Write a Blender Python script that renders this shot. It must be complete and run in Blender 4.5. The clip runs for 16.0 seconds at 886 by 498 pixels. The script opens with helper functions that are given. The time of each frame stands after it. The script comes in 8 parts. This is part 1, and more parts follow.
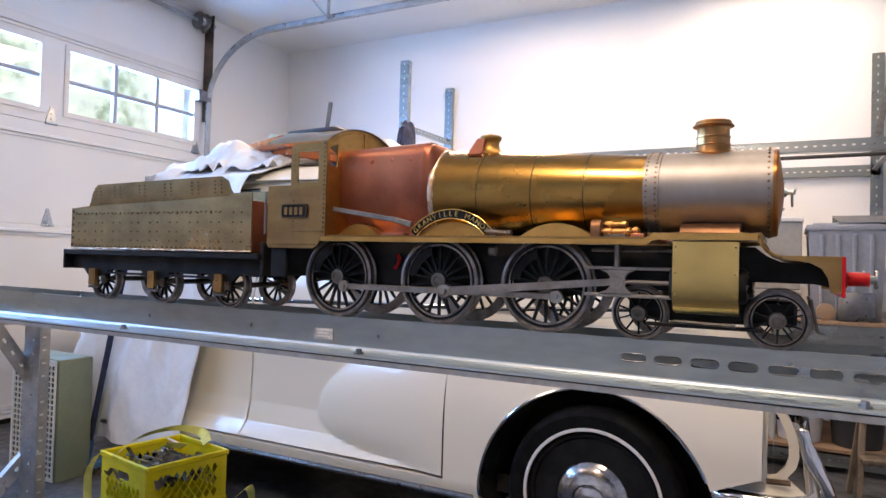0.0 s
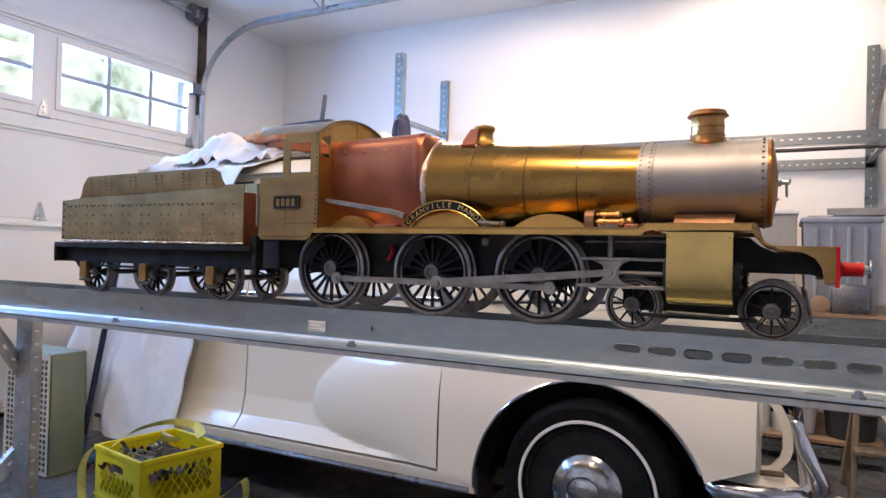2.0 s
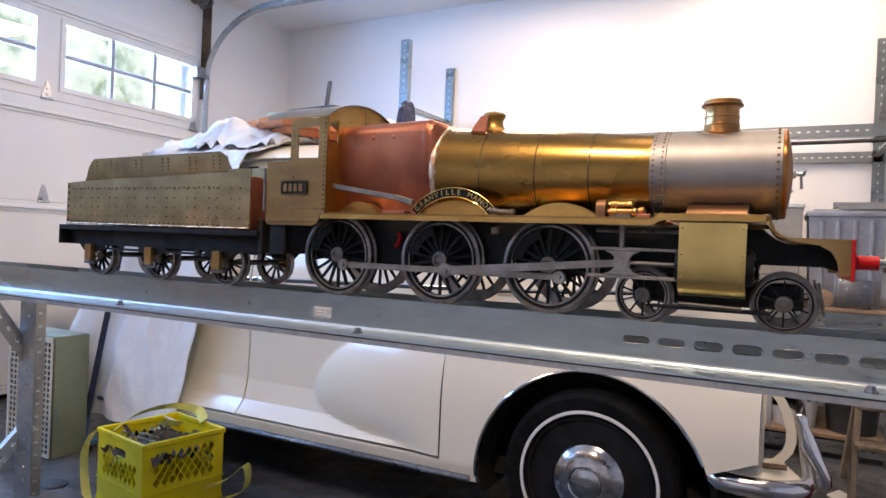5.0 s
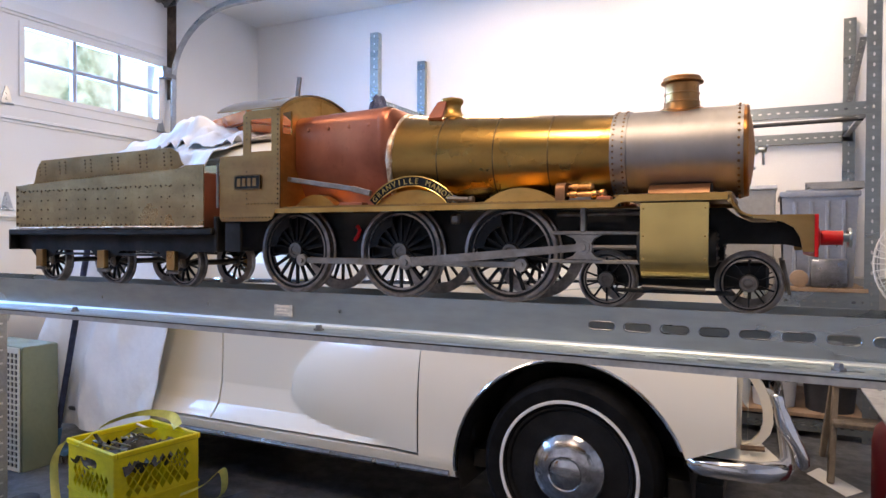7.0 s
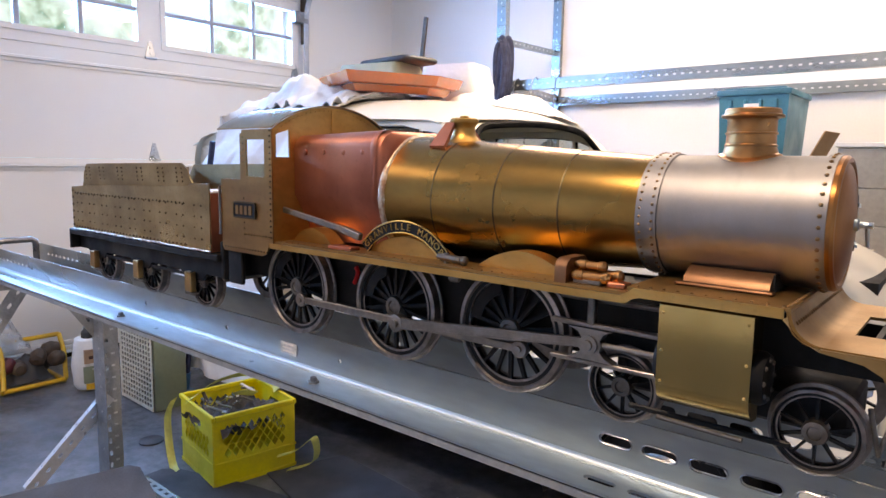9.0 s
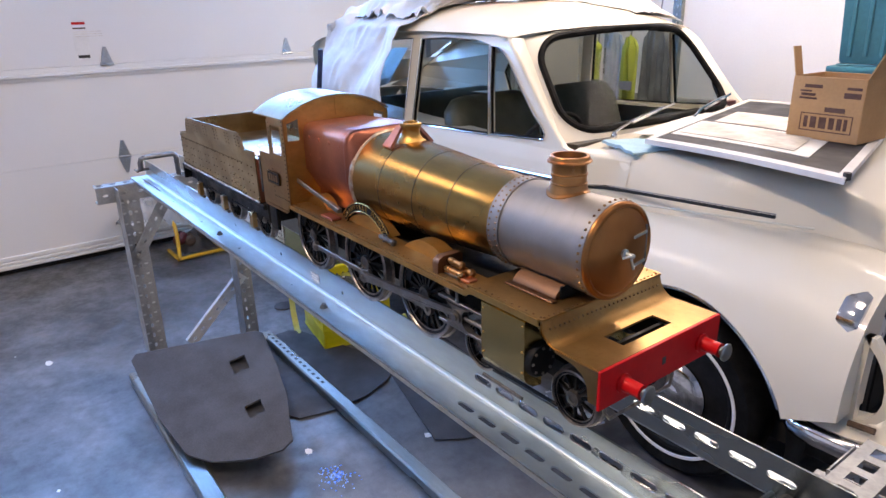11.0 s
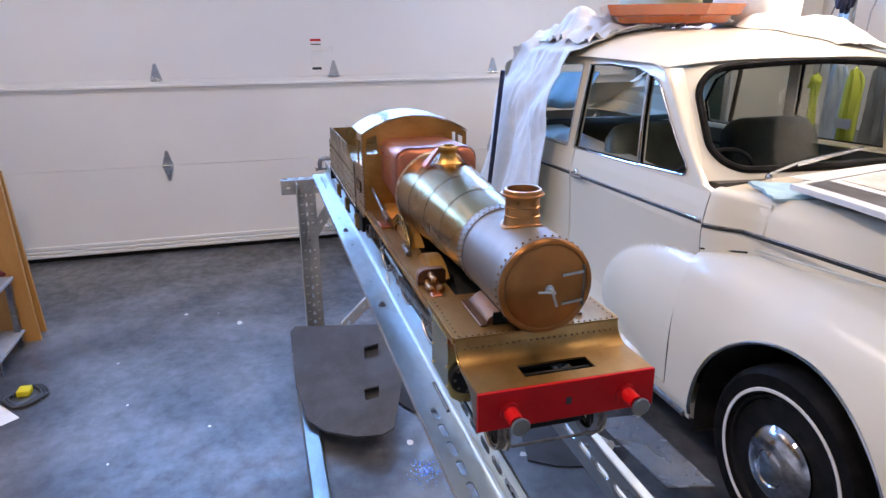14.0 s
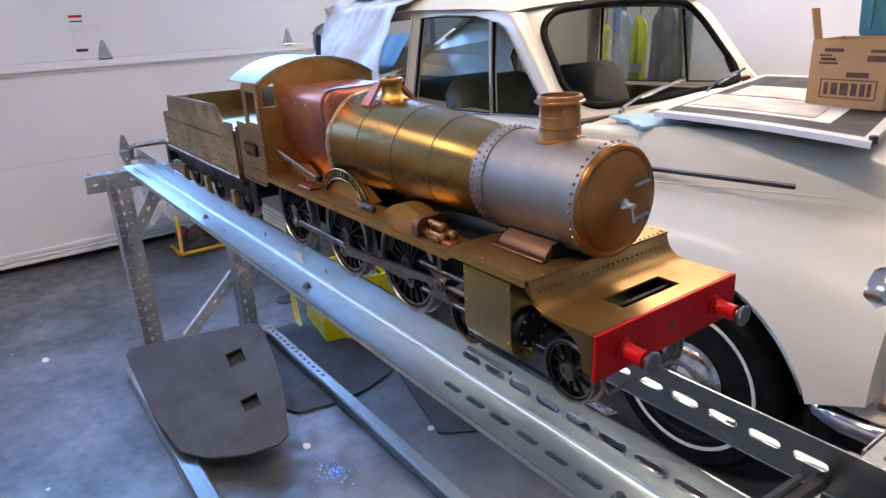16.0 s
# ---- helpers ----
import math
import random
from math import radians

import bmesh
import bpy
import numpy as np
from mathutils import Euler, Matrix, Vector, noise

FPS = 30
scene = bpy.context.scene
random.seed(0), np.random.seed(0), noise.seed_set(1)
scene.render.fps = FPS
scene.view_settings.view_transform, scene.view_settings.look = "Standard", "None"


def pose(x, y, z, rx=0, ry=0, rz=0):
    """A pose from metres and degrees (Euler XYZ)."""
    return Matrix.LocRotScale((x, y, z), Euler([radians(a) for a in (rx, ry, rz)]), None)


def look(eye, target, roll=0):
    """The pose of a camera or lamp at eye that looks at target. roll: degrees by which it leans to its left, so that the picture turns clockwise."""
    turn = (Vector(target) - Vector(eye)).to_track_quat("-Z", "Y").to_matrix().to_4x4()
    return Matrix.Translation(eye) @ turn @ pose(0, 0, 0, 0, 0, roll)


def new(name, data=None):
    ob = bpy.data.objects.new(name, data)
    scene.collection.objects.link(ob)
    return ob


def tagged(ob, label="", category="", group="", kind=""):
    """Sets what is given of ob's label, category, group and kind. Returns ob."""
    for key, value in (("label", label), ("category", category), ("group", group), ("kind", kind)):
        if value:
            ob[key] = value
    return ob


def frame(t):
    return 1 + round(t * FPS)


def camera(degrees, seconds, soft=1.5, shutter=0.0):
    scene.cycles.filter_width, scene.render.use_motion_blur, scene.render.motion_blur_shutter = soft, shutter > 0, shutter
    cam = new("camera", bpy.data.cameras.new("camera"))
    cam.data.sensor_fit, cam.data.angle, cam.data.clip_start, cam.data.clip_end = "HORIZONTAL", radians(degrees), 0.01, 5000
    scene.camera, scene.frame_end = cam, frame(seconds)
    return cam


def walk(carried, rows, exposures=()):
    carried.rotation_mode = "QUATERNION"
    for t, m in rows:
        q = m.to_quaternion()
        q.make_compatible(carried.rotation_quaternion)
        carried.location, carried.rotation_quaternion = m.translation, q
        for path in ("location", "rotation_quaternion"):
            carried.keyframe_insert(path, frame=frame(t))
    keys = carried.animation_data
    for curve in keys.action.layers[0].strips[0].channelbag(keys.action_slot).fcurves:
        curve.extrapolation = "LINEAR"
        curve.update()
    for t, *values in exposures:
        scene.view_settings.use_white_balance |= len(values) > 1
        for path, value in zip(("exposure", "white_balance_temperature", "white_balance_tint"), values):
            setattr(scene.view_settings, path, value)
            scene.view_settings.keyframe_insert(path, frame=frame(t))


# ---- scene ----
cam = camera(67.8, 16.0)
PATH = [
    (0, (0.532, -1.074, 0.99), (-0.395, 0.698, 1.032), 1.6),
    (0.5, (0.532, -1.07, 0.988), (-0.393, 0.703, 1.015), 1.3),
    (1, (0.532, -1.068, 0.987), (-0.385, 0.709, 1.013), 1.6),
    (1.5, (0.531, -1.067, 0.987), (-0.388, 0.709, 1.011), 1.9),
    (2, (0.533, -1.065, 0.986), (-0.383, 0.713, 1.01), 1.5),
    (2.5, (0.537, -1.062, 0.985), (-0.371, 0.72, 0.999), 1.4),
    (3, (0.533, -1.064, 0.987), (-0.385, 0.713, 1.002), 1.4),
    (3.5, (0.526, -1.064, 0.986), (-0.405, 0.706, 1.0), 1.7),
    (4, (0.522, -1.064, 0.985), (-0.406, 0.707, 0.989), 2.2),
    (6.5, (0.518, -1.044, 0.979), (-0.379, 0.743, 0.951), 1.7),
    (7, (0.536, -1.016, 0.977), (-0.335, 0.784, 0.953), 0.3),
    (7.5, (0.548, -0.935, 0.979), (-0.411, 0.82, 0.948), -0.2),
    (8, (0.629, -0.815, 1.045), (-0.538, 0.808, 0.984), -0.7),
    (8.5, (0.63, -0.731, 1.118), (-0.643, 0.803, 0.966), 2.2),
    (8.7, (0.609, -0.728, 1.129), (-0.651, 0.814, 0.945), 1.7),
    (10.8, (0.97, -0.633, 1.404), (-0.506, 0.532, 0.722), -2.6),
    (11, (1.013, -0.639, 1.397), (-0.502, 0.475, 0.717), -1.6),
    (11.5, (1.097, -0.638, 1.396), (-0.513, 0.265, 0.628), 0.6),
    (12, (1.173, -0.494, 1.416), (-0.591, 0.218, 0.798), 0.8),
    (12.5, (1.246, -0.378, 1.407), (-0.57, 0.127, 0.738), 2.8),
    (13, (1.236, -0.352, 1.431), (-0.602, 0.146, 0.819), -0.6),
    (13.5, (1.235, -0.341, 1.431), (-0.603, 0.173, 0.834), -1.1),
    (14, (1.244, -0.338, 1.416), (-0.589, 0.168, 0.795), -0.5),
    (14.5, (1.235, -0.35, 1.408), (-0.586, 0.146, 0.747), -0.1),
    (15, (1.191, -0.403, 1.379), (-0.587, 0.198, 0.687), -1.5),
    (15.5, (1.1, -0.523, 1.344), (-0.556, 0.39, 0.692), -4.2),
    (16, (0.976, -0.558, 1.313), (-0.565, 0.521, 0.633), -3.0),
]
walk(cam, [(t, look(eye, target, roll)) for t, eye, target, roll in PATH], [(0, -0.02, 8900, 22), (7, 0.00, 8900, 22), (8.7, 0.10, 8900, 22), (10.8, 0.07, 7900, 22), (12.5, 0.08, 7850, 22), (14.5, -0.02, 7900, 22), (16, -0.06, 7900, 22)])

# ---- light ----
world = bpy.data.worlds.new("sky")
scene.world = world
world.use_nodes = True
wn = world.node_tree
sky = wn.nodes.new("ShaderNodeTexSky")
sky.sky_type = "NISHITA"
sky.sun_disc = False
sky.sun_elevation, sky.sun_rotation = radians(50), radians(200)
wn.links.new(sky.outputs[0], wn.nodes["Background"].inputs[0])
wn.nodes["Background"].inputs[1].default_value = 0.12


def lamp(name, kind, m, power, color, size=(0.5, 0.5)):
    d = bpy.data.lights.new(name, kind)
    d.energy, d.color = power, color
    if kind == "AREA":
        d.shape, d.size, d.size_y = "RECTANGLE", size[0], size[1]
    ob = new(name, d)
    ob.matrix_world = m
    return ob


# ---- materials ----
def material(name, color, rough=0.5, metal=0.0, spread=0.12, scale=6.0, fine=60.0, bump=0.05, second=None, cover=0.5, coat=0.0, rough_spread=0.1, stretch=None, trans=0.0, edge=0.12):
    """A surface with broad stains and fine grain. second: the stains' colour, cover: how much of it."""
    m = bpy.data.materials.new(name)
    m.use_nodes = True
    t = m.node_tree
    n, k = t.nodes, t.links.new
    b = n["Principled BSDF"]
    co = n.new("ShaderNodeTexCoord")
    mp = n.new("ShaderNodeMapping")
    if stretch:
        mp.inputs["Scale"].default_value = stretch
    k(co.outputs["Object"], mp.inputs[0])
    big, small = n.new("ShaderNodeTexNoise"), n.new("ShaderNodeTexNoise")
    for tex, s, det in ((big, scale, 5.0), (small, fine, 3.0)):
        tex.inputs["Scale"].default_value, tex.inputs["Detail"].default_value = s, det
        k(mp.outputs[0], tex.inputs["Vector"])
    ramp = n.new("ShaderNodeValToRGB")
    ramp.color_ramp.elements[0].position = max(0.0, cover - edge)
    ramp.color_ramp.elements[1].position = min(1.0, cover + edge)
    c2 = second or tuple(c * (1 - spread * 2) for c in color)
    ramp.color_ramp.elements[0].color = (*c2, 1)
    ramp.color_ramp.elements[1].color = (*color, 1)
    k(big.outputs[0], ramp.inputs[0])
    mix = n.new("ShaderNodeMix")
    mix.data_type, mix.blend_type = "RGBA", "MULTIPLY"
    mix.inputs[0].default_value = 1.0
    g = n.new("ShaderNodeMapRange")
    g.inputs[1].default_value, g.inputs[2].default_value = 0.3, 0.7
    g.inputs[3].default_value, g.inputs[4].default_value = 1 - spread, 1 + spread * 0.5
    k(small.outputs[0], g.inputs[0])
    k(ramp.outputs[0], mix.inputs[6])
    k(g.outputs[0], mix.inputs[7])
    k(mix.outputs[2], b.inputs["Base Color"])
    r = n.new("ShaderNodeMapRange")
    r.inputs[1].default_value, r.inputs[2].default_value = 0.35, 0.65
    r.inputs[3].default_value, r.inputs[4].default_value = min(1, rough + rough_spread), max(0.02, rough - rough_spread)
    k(big.outputs[0], r.inputs[0])
    k(r.outputs[0], b.inputs["Roughness"])
    b.inputs["Metallic"].default_value = metal
    b.inputs["Coat Weight"].default_value = coat
    b.inputs["Coat Roughness"].default_value = 0.05
    b.inputs["Transmission Weight"].default_value = trans
    if bump:
        bp = n.new("ShaderNodeBump")
        bp.inputs["Strength"].default_value, bp.inputs["Distance"].default_value = bump, 0.01
        k(small.outputs[0], bp.inputs["Height"])
        k(bp.outputs[0], b.inputs["Normal"])
    return m


def glass(name, tint=(1, 1, 1), shine=0.07):
    m = bpy.data.materials.new(name)
    m.use_nodes = True
    t = m.node_tree
    n, k = t.nodes, t.links.new
    n.remove(n["Principled BSDF"])
    tr, gl, mx = n.new("ShaderNodeBsdfTransparent"), n.new("ShaderNodeBsdfGlossy"), n.new("ShaderNodeMixShader")
    tr.inputs[0].default_value = (*tint, 1)
    gl.inputs["Roughness"].default_value = 0.01
    mx.inputs[0].default_value = shine
    k(tr.outputs[0], mx.inputs[1])
    k(gl.outputs[0], mx.inputs[2])
    k(mx.outputs[0], n["Material Output"].inputs[0])
    return m


def patina(name, dark, mid, bright, rough=0.3, scale=8.0, streak=(1, 1, 1), lines=0.2, line_scale=30.0, spots=0.35, metal=1.0, bump=0.012, wavy=0.0):
    """Bare metal: three tones of tarnish, drawn streaks, dark specks and matching gloss."""
    m = bpy.data.materials.new(name)
    m.use_nodes = True
    t = m.node_tree
    n, k = t.nodes, t.links.new
    b = n["Principled BSDF"]
    co, mp = n.new("ShaderNodeTexCoord"), n.new("ShaderNodeMapping")
    mp.inputs["Scale"].default_value = streak
    k(co.outputs["Object"], mp.inputs[0])
    big, warp, line, speck, fine = (n.new("ShaderNodeTexNoise") for _ in range(5))
    for tex, s, det, src in ((big, scale, 6.0, co), (warp, scale * 0.35, 3.0, co), (line, line_scale, 3.0, mp), (speck, scale * 14, 2.0, co), (fine, 420.0, 2.0, mp)):
        tex.inputs["Scale"].default_value, tex.inputs["Detail"].default_value = s, det
        k(src.outputs["Object"] if src is co else src.outputs[0], tex.inputs["Vector"])
    add = n.new("ShaderNodeMath")
    add.operation = "MULTIPLY_ADD"
    add.inputs[1].default_value, add.inputs[2].default_value = 0.55, 0.0
    k(warp.outputs[0], add.inputs[0])
    half = n.new("ShaderNodeMath")
    half.operation = "MULTIPLY_ADD"
    half.inputs[1].default_value = 0.45
    k(big.outputs[0], half.inputs[0])
    k(add.outputs[0], half.inputs[2])
    ramp = n.new("ShaderNodeValToRGB")
    el = ramp.color_ramp.elements
    el[0].position, el[1].position = 0.36, 0.64
    el[0].color, el[1].color = (*dark, 1), (*bright, 1)
    e = el.new(0.49)
    e.color = (*mid, 1)
    k(half.outputs[0], ramp.inputs[0])

    def times(a_sock, src, lo, hi, v0, v1):
        g = n.new("ShaderNodeMapRange")
        g.inputs[1].default_value, g.inputs[2].default_value, g.inputs[3].default_value, g.inputs[4].default_value = lo, hi, v0, v1
        k(src.outputs[0], g.inputs[0])
        mx = n.new("ShaderNodeMix")
        mx.data_type, mx.blend_type = "RGBA", "MULTIPLY"
        mx.inputs[0].default_value = 1.0
        k(a_sock, mx.inputs[6])
        k(g.outputs[0], mx.inputs[7])
        return mx.outputs[2]

    col = times(ramp.outputs[0], line, 0.32, 0.66, 1 - lines, 1 + lines * 0.45)
    col = times(col, speck, 0.30, 0.40, 1 - spots, 1.0)
    k(col, b.inputs["Base Color"])
    r = n.new("ShaderNodeMapRange")
    r.inputs[1].default_value, r.inputs[2].default_value = 0.36, 0.64
    r.inputs[3].default_value, r.inputs[4].default_value = min(0.9, rough + 0.14), max(0.05, rough - 0.07)
    k(half.outputs[0], r.inputs[0])
    k(r.outputs[0], b.inputs["Roughness"])
    b.inputs["Metallic"].default_value = metal
    bp = n.new("ShaderNodeBump")
    bp.inputs["Strength"].default_value, bp.inputs["Distance"].default_value = bump * 4, 0.002
    k(fine.outputs[0], bp.inputs["Height"])
    bp2 = n.new("ShaderNodeBump")
    bp2.inputs["Strength"].default_value, bp2.inputs["Distance"].default_value = bump * 3 + wavy, 0.01
    k(warp.outputs[0] if wavy else big.outputs[0], bp2.inputs["Height"])
    k(bp.outputs[0], bp2.inputs["Normal"])
    k(bp2.outputs[0], b.inputs["Normal"])
    return m


def concrete(name, dark, light, scale=2.4):
    """Sealed concrete: cloudy tone, worn patches of gloss, fine grit."""
    m = bpy.data.materials.new(name)
    m.use_nodes = True
    t = m.node_tree
    n, k = t.nodes, t.links.new
    b, co = n["Principled BSDF"], n.new("ShaderNodeTexCoord")
    cloud, wear, blot, grit = (n.new("ShaderNodeTexNoise") for _ in range(4))
    for tex, s, det, rg in ((cloud, scale, 7.0, 0.62), (wear, 13.0, 8.0, 0.72), (blot, 17.0, 5.0, 0.6), (grit, 260.0, 2.0, 0.5)):
        tex.inputs["Scale"].default_value, tex.inputs["Detail"].default_value, tex.inputs["Roughness"].default_value = s, det, rg
        k(co.outputs["Object"], tex.inputs["Vector"])
    ramp = n.new("ShaderNodeValToRGB")
    ramp.color_ramp.elements[0].position, ramp.color_ramp.elements[1].position = 0.41, 0.61
    ramp.color_ramp.elements[0].color, ramp.color_ramp.elements[1].color = (*dark, 1), (*light, 1)
    k(cloud.outputs[0], ramp.inputs[0])
    last = ramp.outputs[0]
    for tex, lo, hi, v0, v1 in ((blot, 0.36, 0.60, 0.72, 1.10), (grit, 0.3, 0.7, 0.85, 1.12)):
        g, mx = n.new("ShaderNodeMapRange"), n.new("ShaderNodeMix")
        g.inputs[1].default_value, g.inputs[2].default_value, g.inputs[3].default_value, g.inputs[4].default_value = lo, hi, v0, v1
        k(tex.outputs[0], g.inputs[0])
        mx.data_type, mx.blend_type = "RGBA", "MULTIPLY"
        mx.inputs[0].default_value = 1.0
        k(last, mx.inputs[6])
        k(g.outputs[0], mx.inputs[7])
        last = mx.outputs[2]
    k(last, b.inputs["Base Color"])
    r = n.new("ShaderNodeMapRange")
    r.inputs[1].default_value, r.inputs[2].default_value, r.inputs[3].default_value, r.inputs[4].default_value = 0.40, 0.60, 0.34, 0.62
    k(wear.outputs[0], r.inputs[0])
    k(r.outputs[0], b.inputs["Roughness"])
    bp = n.new("ShaderNodeBump")
    b.inputs["Coat Weight"].default_value, b.inputs["Coat IOR"].default_value = 0.6, 1.6
    cr_ = n.new("ShaderNodeMapRange")
    cr_.inputs[1].default_value, cr_.inputs[2].default_value, cr_.inputs[3].default_value, cr_.inputs[4].default_value = 0.40, 0.60, 0.32, 0.54
    k(wear.outputs[0], cr_.inputs[0])
    k(cr_.outputs[0], b.inputs["Coat Roughness"])
    bp.inputs["Strength"].default_value, bp.inputs["Distance"].default_value = 0.15, 0.003
    k(blot.outputs[0], bp.inputs["Height"])
    k(bp.outputs[0], b.inputs["Normal"])
    return m


def glow(name, color, strength):
    m = bpy.data.materials.new(name)
    m.use_nodes = True
    b = m.node_tree.nodes["Principled BSDF"]
    b.inputs["Base Color"].default_value = (0.8, 0.8, 0.8, 1)
    b.inputs["Emission Color"].default_value = (*color, 1)
    b.inputs["Emission Strength"].default_value = strength
    return m


WALL = material("wall_paint", (0.80, 0.79, 0.77), 0.6, spread=0.02, scale=0.8, fine=90, bump=0.04, second=(0.75, 0.74, 0.73), rough_spread=0.05)
CEIL = material("ceiling_paint", (0.78, 0.77, 0.75), 0.7, spread=0.03, scale=1.2, fine=120, bump=0.08)
DOOR = material("door_paint", (0.74, 0.73, 0.70), 0.42, spread=0.015, scale=1.1, fine=160, bump=0.03, second=(0.70, 0.69, 0.67), rough_spread=0.05)
# Glazing bars greyed: their shade against the bright panes is in the colour.
BARS = material("shaded_glazing_bars", (0.36, 0.37, 0.40), 0.5, spread=0.03, scale=4, fine=80, bump=0.02)
STEM = material("concrete_wall", (0.42, 0.41, 0.38), 0.75, spread=0.12, scale=3, fine=50, bump=0.2)
FLOOR = concrete("sealed_concrete", (0.032, 0.034, 0.039), (0.118, 0.123, 0.134))
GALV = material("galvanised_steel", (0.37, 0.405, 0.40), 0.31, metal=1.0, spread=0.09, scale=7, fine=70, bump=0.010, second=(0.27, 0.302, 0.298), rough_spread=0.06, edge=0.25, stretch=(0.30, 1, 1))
GALV_DULL = material("dull_galvanised_steel", (0.40, 0.41, 0.41), 0.50, metal=0.55, spread=0.12, scale=20, fine=140, bump=0.05, second=(0.30, 0.31, 0.31), rough_spread=0.1, edge=0.2)
TRACK = material("track_steel", (0.50, 0.52, 0.54), 0.35, metal=1.0, spread=0.1, scale=10, fine=80, bump=0.03)
RUSTY = material("brown_steel", (0.20, 0.13, 0.09), 0.6, metal=0.6, spread=0.25, scale=12, fine=90, bump=0.1)
BRASS = patina("tarnished_brass", (0.316, 0.158, 0.048), (0.490, 0.274, 0.081), (0.622, 0.381, 0.133), 0.42, 10.0, (0.5, 1, 2), 0.12, 40, 0.10, wavy=0.10)
APRON = patina("brown_brass_sheet", (0.219, 0.113, 0.040), (0.332, 0.186, 0.065), (0.449, 0.274, 0.106), 0.44, 11.0, (0.5, 1, 2), 0.12, 40, 0.12, wavy=0.10)
BRASS_DULL = patina("dull_brass_sheet", (0.245, 0.128, 0.055), (0.342, 0.201, 0.080), (0.454, 0.293, 0.128), 0.31, 9.0, (0.4, 1.0, 2.2), 0.16, 18, 0.10, wavy=0.20)
DARKRAG = material("dark_oily_rags", (0.055, 0.048, 0.046), 0.8, spread=0.3, scale=14, fine=120, bump=0.2, second=(0.11, 0.10, 0.10))
ZINC = material("bright_zinc_strip", (0.70, 0.72, 0.73), 0.36, metal=0.45, spread=0.08, scale=12, fine=80, bump=0.03)
BOILER = patina("brushed_brass", (0.224, 0.112, 0.032), (0.332, 0.182, 0.053), (0.433, 0.256, 0.080), 0.23, 7.0, (0.5, 1.5, 1.5), 0.14, 26, 0.06, bump=0.006)
POLISHED = patina("rubbed_brass_sheet", (0.33, 0.205, 0.062), (0.50, 0.330, 0.108), (0.64, 0.455, 0.175), 0.25, 10.0, (1, 1, 1), 0.08, 24, 0.06, bump=0.003, wavy=0.06)
FOOTBRASS = patina("dull_brown_brass", (0.184, 0.091, 0.032), (0.296, 0.166, 0.059), (0.408, 0.242, 0.095), 0.46, 9.0, (0.5, 1, 1), 0.14, 30, 0.08, wavy=0.06)
TURNED = patina("turned_bronze", (0.29, 0.115, 0.038), (0.41, 0.175, 0.058), (0.51, 0.235, 0.082), 0.36, 10.0, (1, 1, 1), 0.06, 30, 0.04)
tb = TURNED.node_tree.nodes["Principled BSDF"]
tb.inputs["Anisotropic"].default_value, tb.inputs["Anisotropic Rotation"].default_value = 0.85, 0.25
tg = TURNED.node_tree.nodes.new("ShaderNodeTangent")
tg.direction_type, tg.axis = "RADIAL", "X"
TURNED.node_tree.links.new(tg.outputs[0], tb.inputs["Tangent"])
BRONZE = patina("bronze_casting", (0.32, 0.138, 0.052), (0.45, 0.205, 0.076), (0.57, 0.29, 0.11), 0.28, 12.0, (1, 1, 1), 0.10, 60, 0.08)
BROWNCOPPER = patina("brown_copper", (0.13, 0.062, 0.032), (0.20, 0.098, 0.052), (0.29, 0.155, 0.085), 0.46, 14.0, (1, 1, 1), 0.12, 24, 0.12)
BROWNRIVET = patina("brown_rivets", (0.15, 0.082, 0.038), (0.24, 0.135, 0.062), (0.36, 0.22, 0.105), 0.42, 40.0)
COPPER = patina("bare_copper", (0.32, 0.10, 0.062), (0.50, 0.175, 0.105), (0.62, 0.26, 0.15), 0.40, 7.0, (1, 1.5, 0.7), 0.18, 18, 0.10)
SOLDER = material("silver_solder", (0.66, 0.56, 0.44), 0.42, metal=1.0, spread=0.2, scale=60, fine=200, bump=0.15, second=(0.42, 0.24, 0.14), cover=0.46, edge=0.1)
SMOKE = patina("grey_smokebox_steel", (0.235, 0.218, 0.206), (0.29, 0.272, 0.262), (0.355, 0.335, 0.323), 0.43, 4.0, (1, 0.4, 0.4), 0.08, 40, 0.05)
RIVET = patina("dark_brass_rivets", (0.060, 0.038, 0.020), (0.11, 0.070, 0.034), (0.20, 0.14, 0.07), 0.46, 40.0)
TENDER = patina("worn_pale_brass", (0.235, 0.152, 0.070), (0.345, 0.245, 0.122), (0.49, 0.385, 0.225), 0.29, 13.0, (0.6, 1.0, 1.6), 0.18, 22, 0.16, wavy=0.20)
GILT = patina("rubbed_brass_letters", (0.48, 0.31, 0.10), (0.62, 0.43, 0.15), (0.74, 0.55, 0.23), 0.25, 60.0)
# Paler, bluer galvanised steel: reflected window light is put into the colour.
GALV_FOOT = material("lit_galvanised_steel", (0.63, 0.71, 0.73), 0.42, metal=1.0, spread=0.10, scale=5, fine=70, bump=0.010, second=(0.46, 0.53, 0.55), rough_spread=0.12, edge=0.25, stretch=(0.35, 1, 1))
BLACK = material("black_frame_paint", (0.010, 0.010, 0.0105), 0.55, spread=0.3, scale=18, fine=120, bump=0.04)
BLACK.node_tree.nodes["Principled BSDF"].inputs["Specular IOR Level"].default_value = 0.22
STEEL = material("bare_steel", (0.23, 0.212, 0.195), 0.40, metal=1.0, spread=0.18, scale=30, fine=160, bump=0.03, second=(0.13, 0.115, 0.10), edge=0.22)
ROD_STEEL = material("machined_rod_steel", (0.33, 0.305, 0.28), 0.38, metal=1.0, spread=0.14, scale=30, fine=160, bump=0.02, second=(0.20, 0.18, 0.16), edge=0.22)
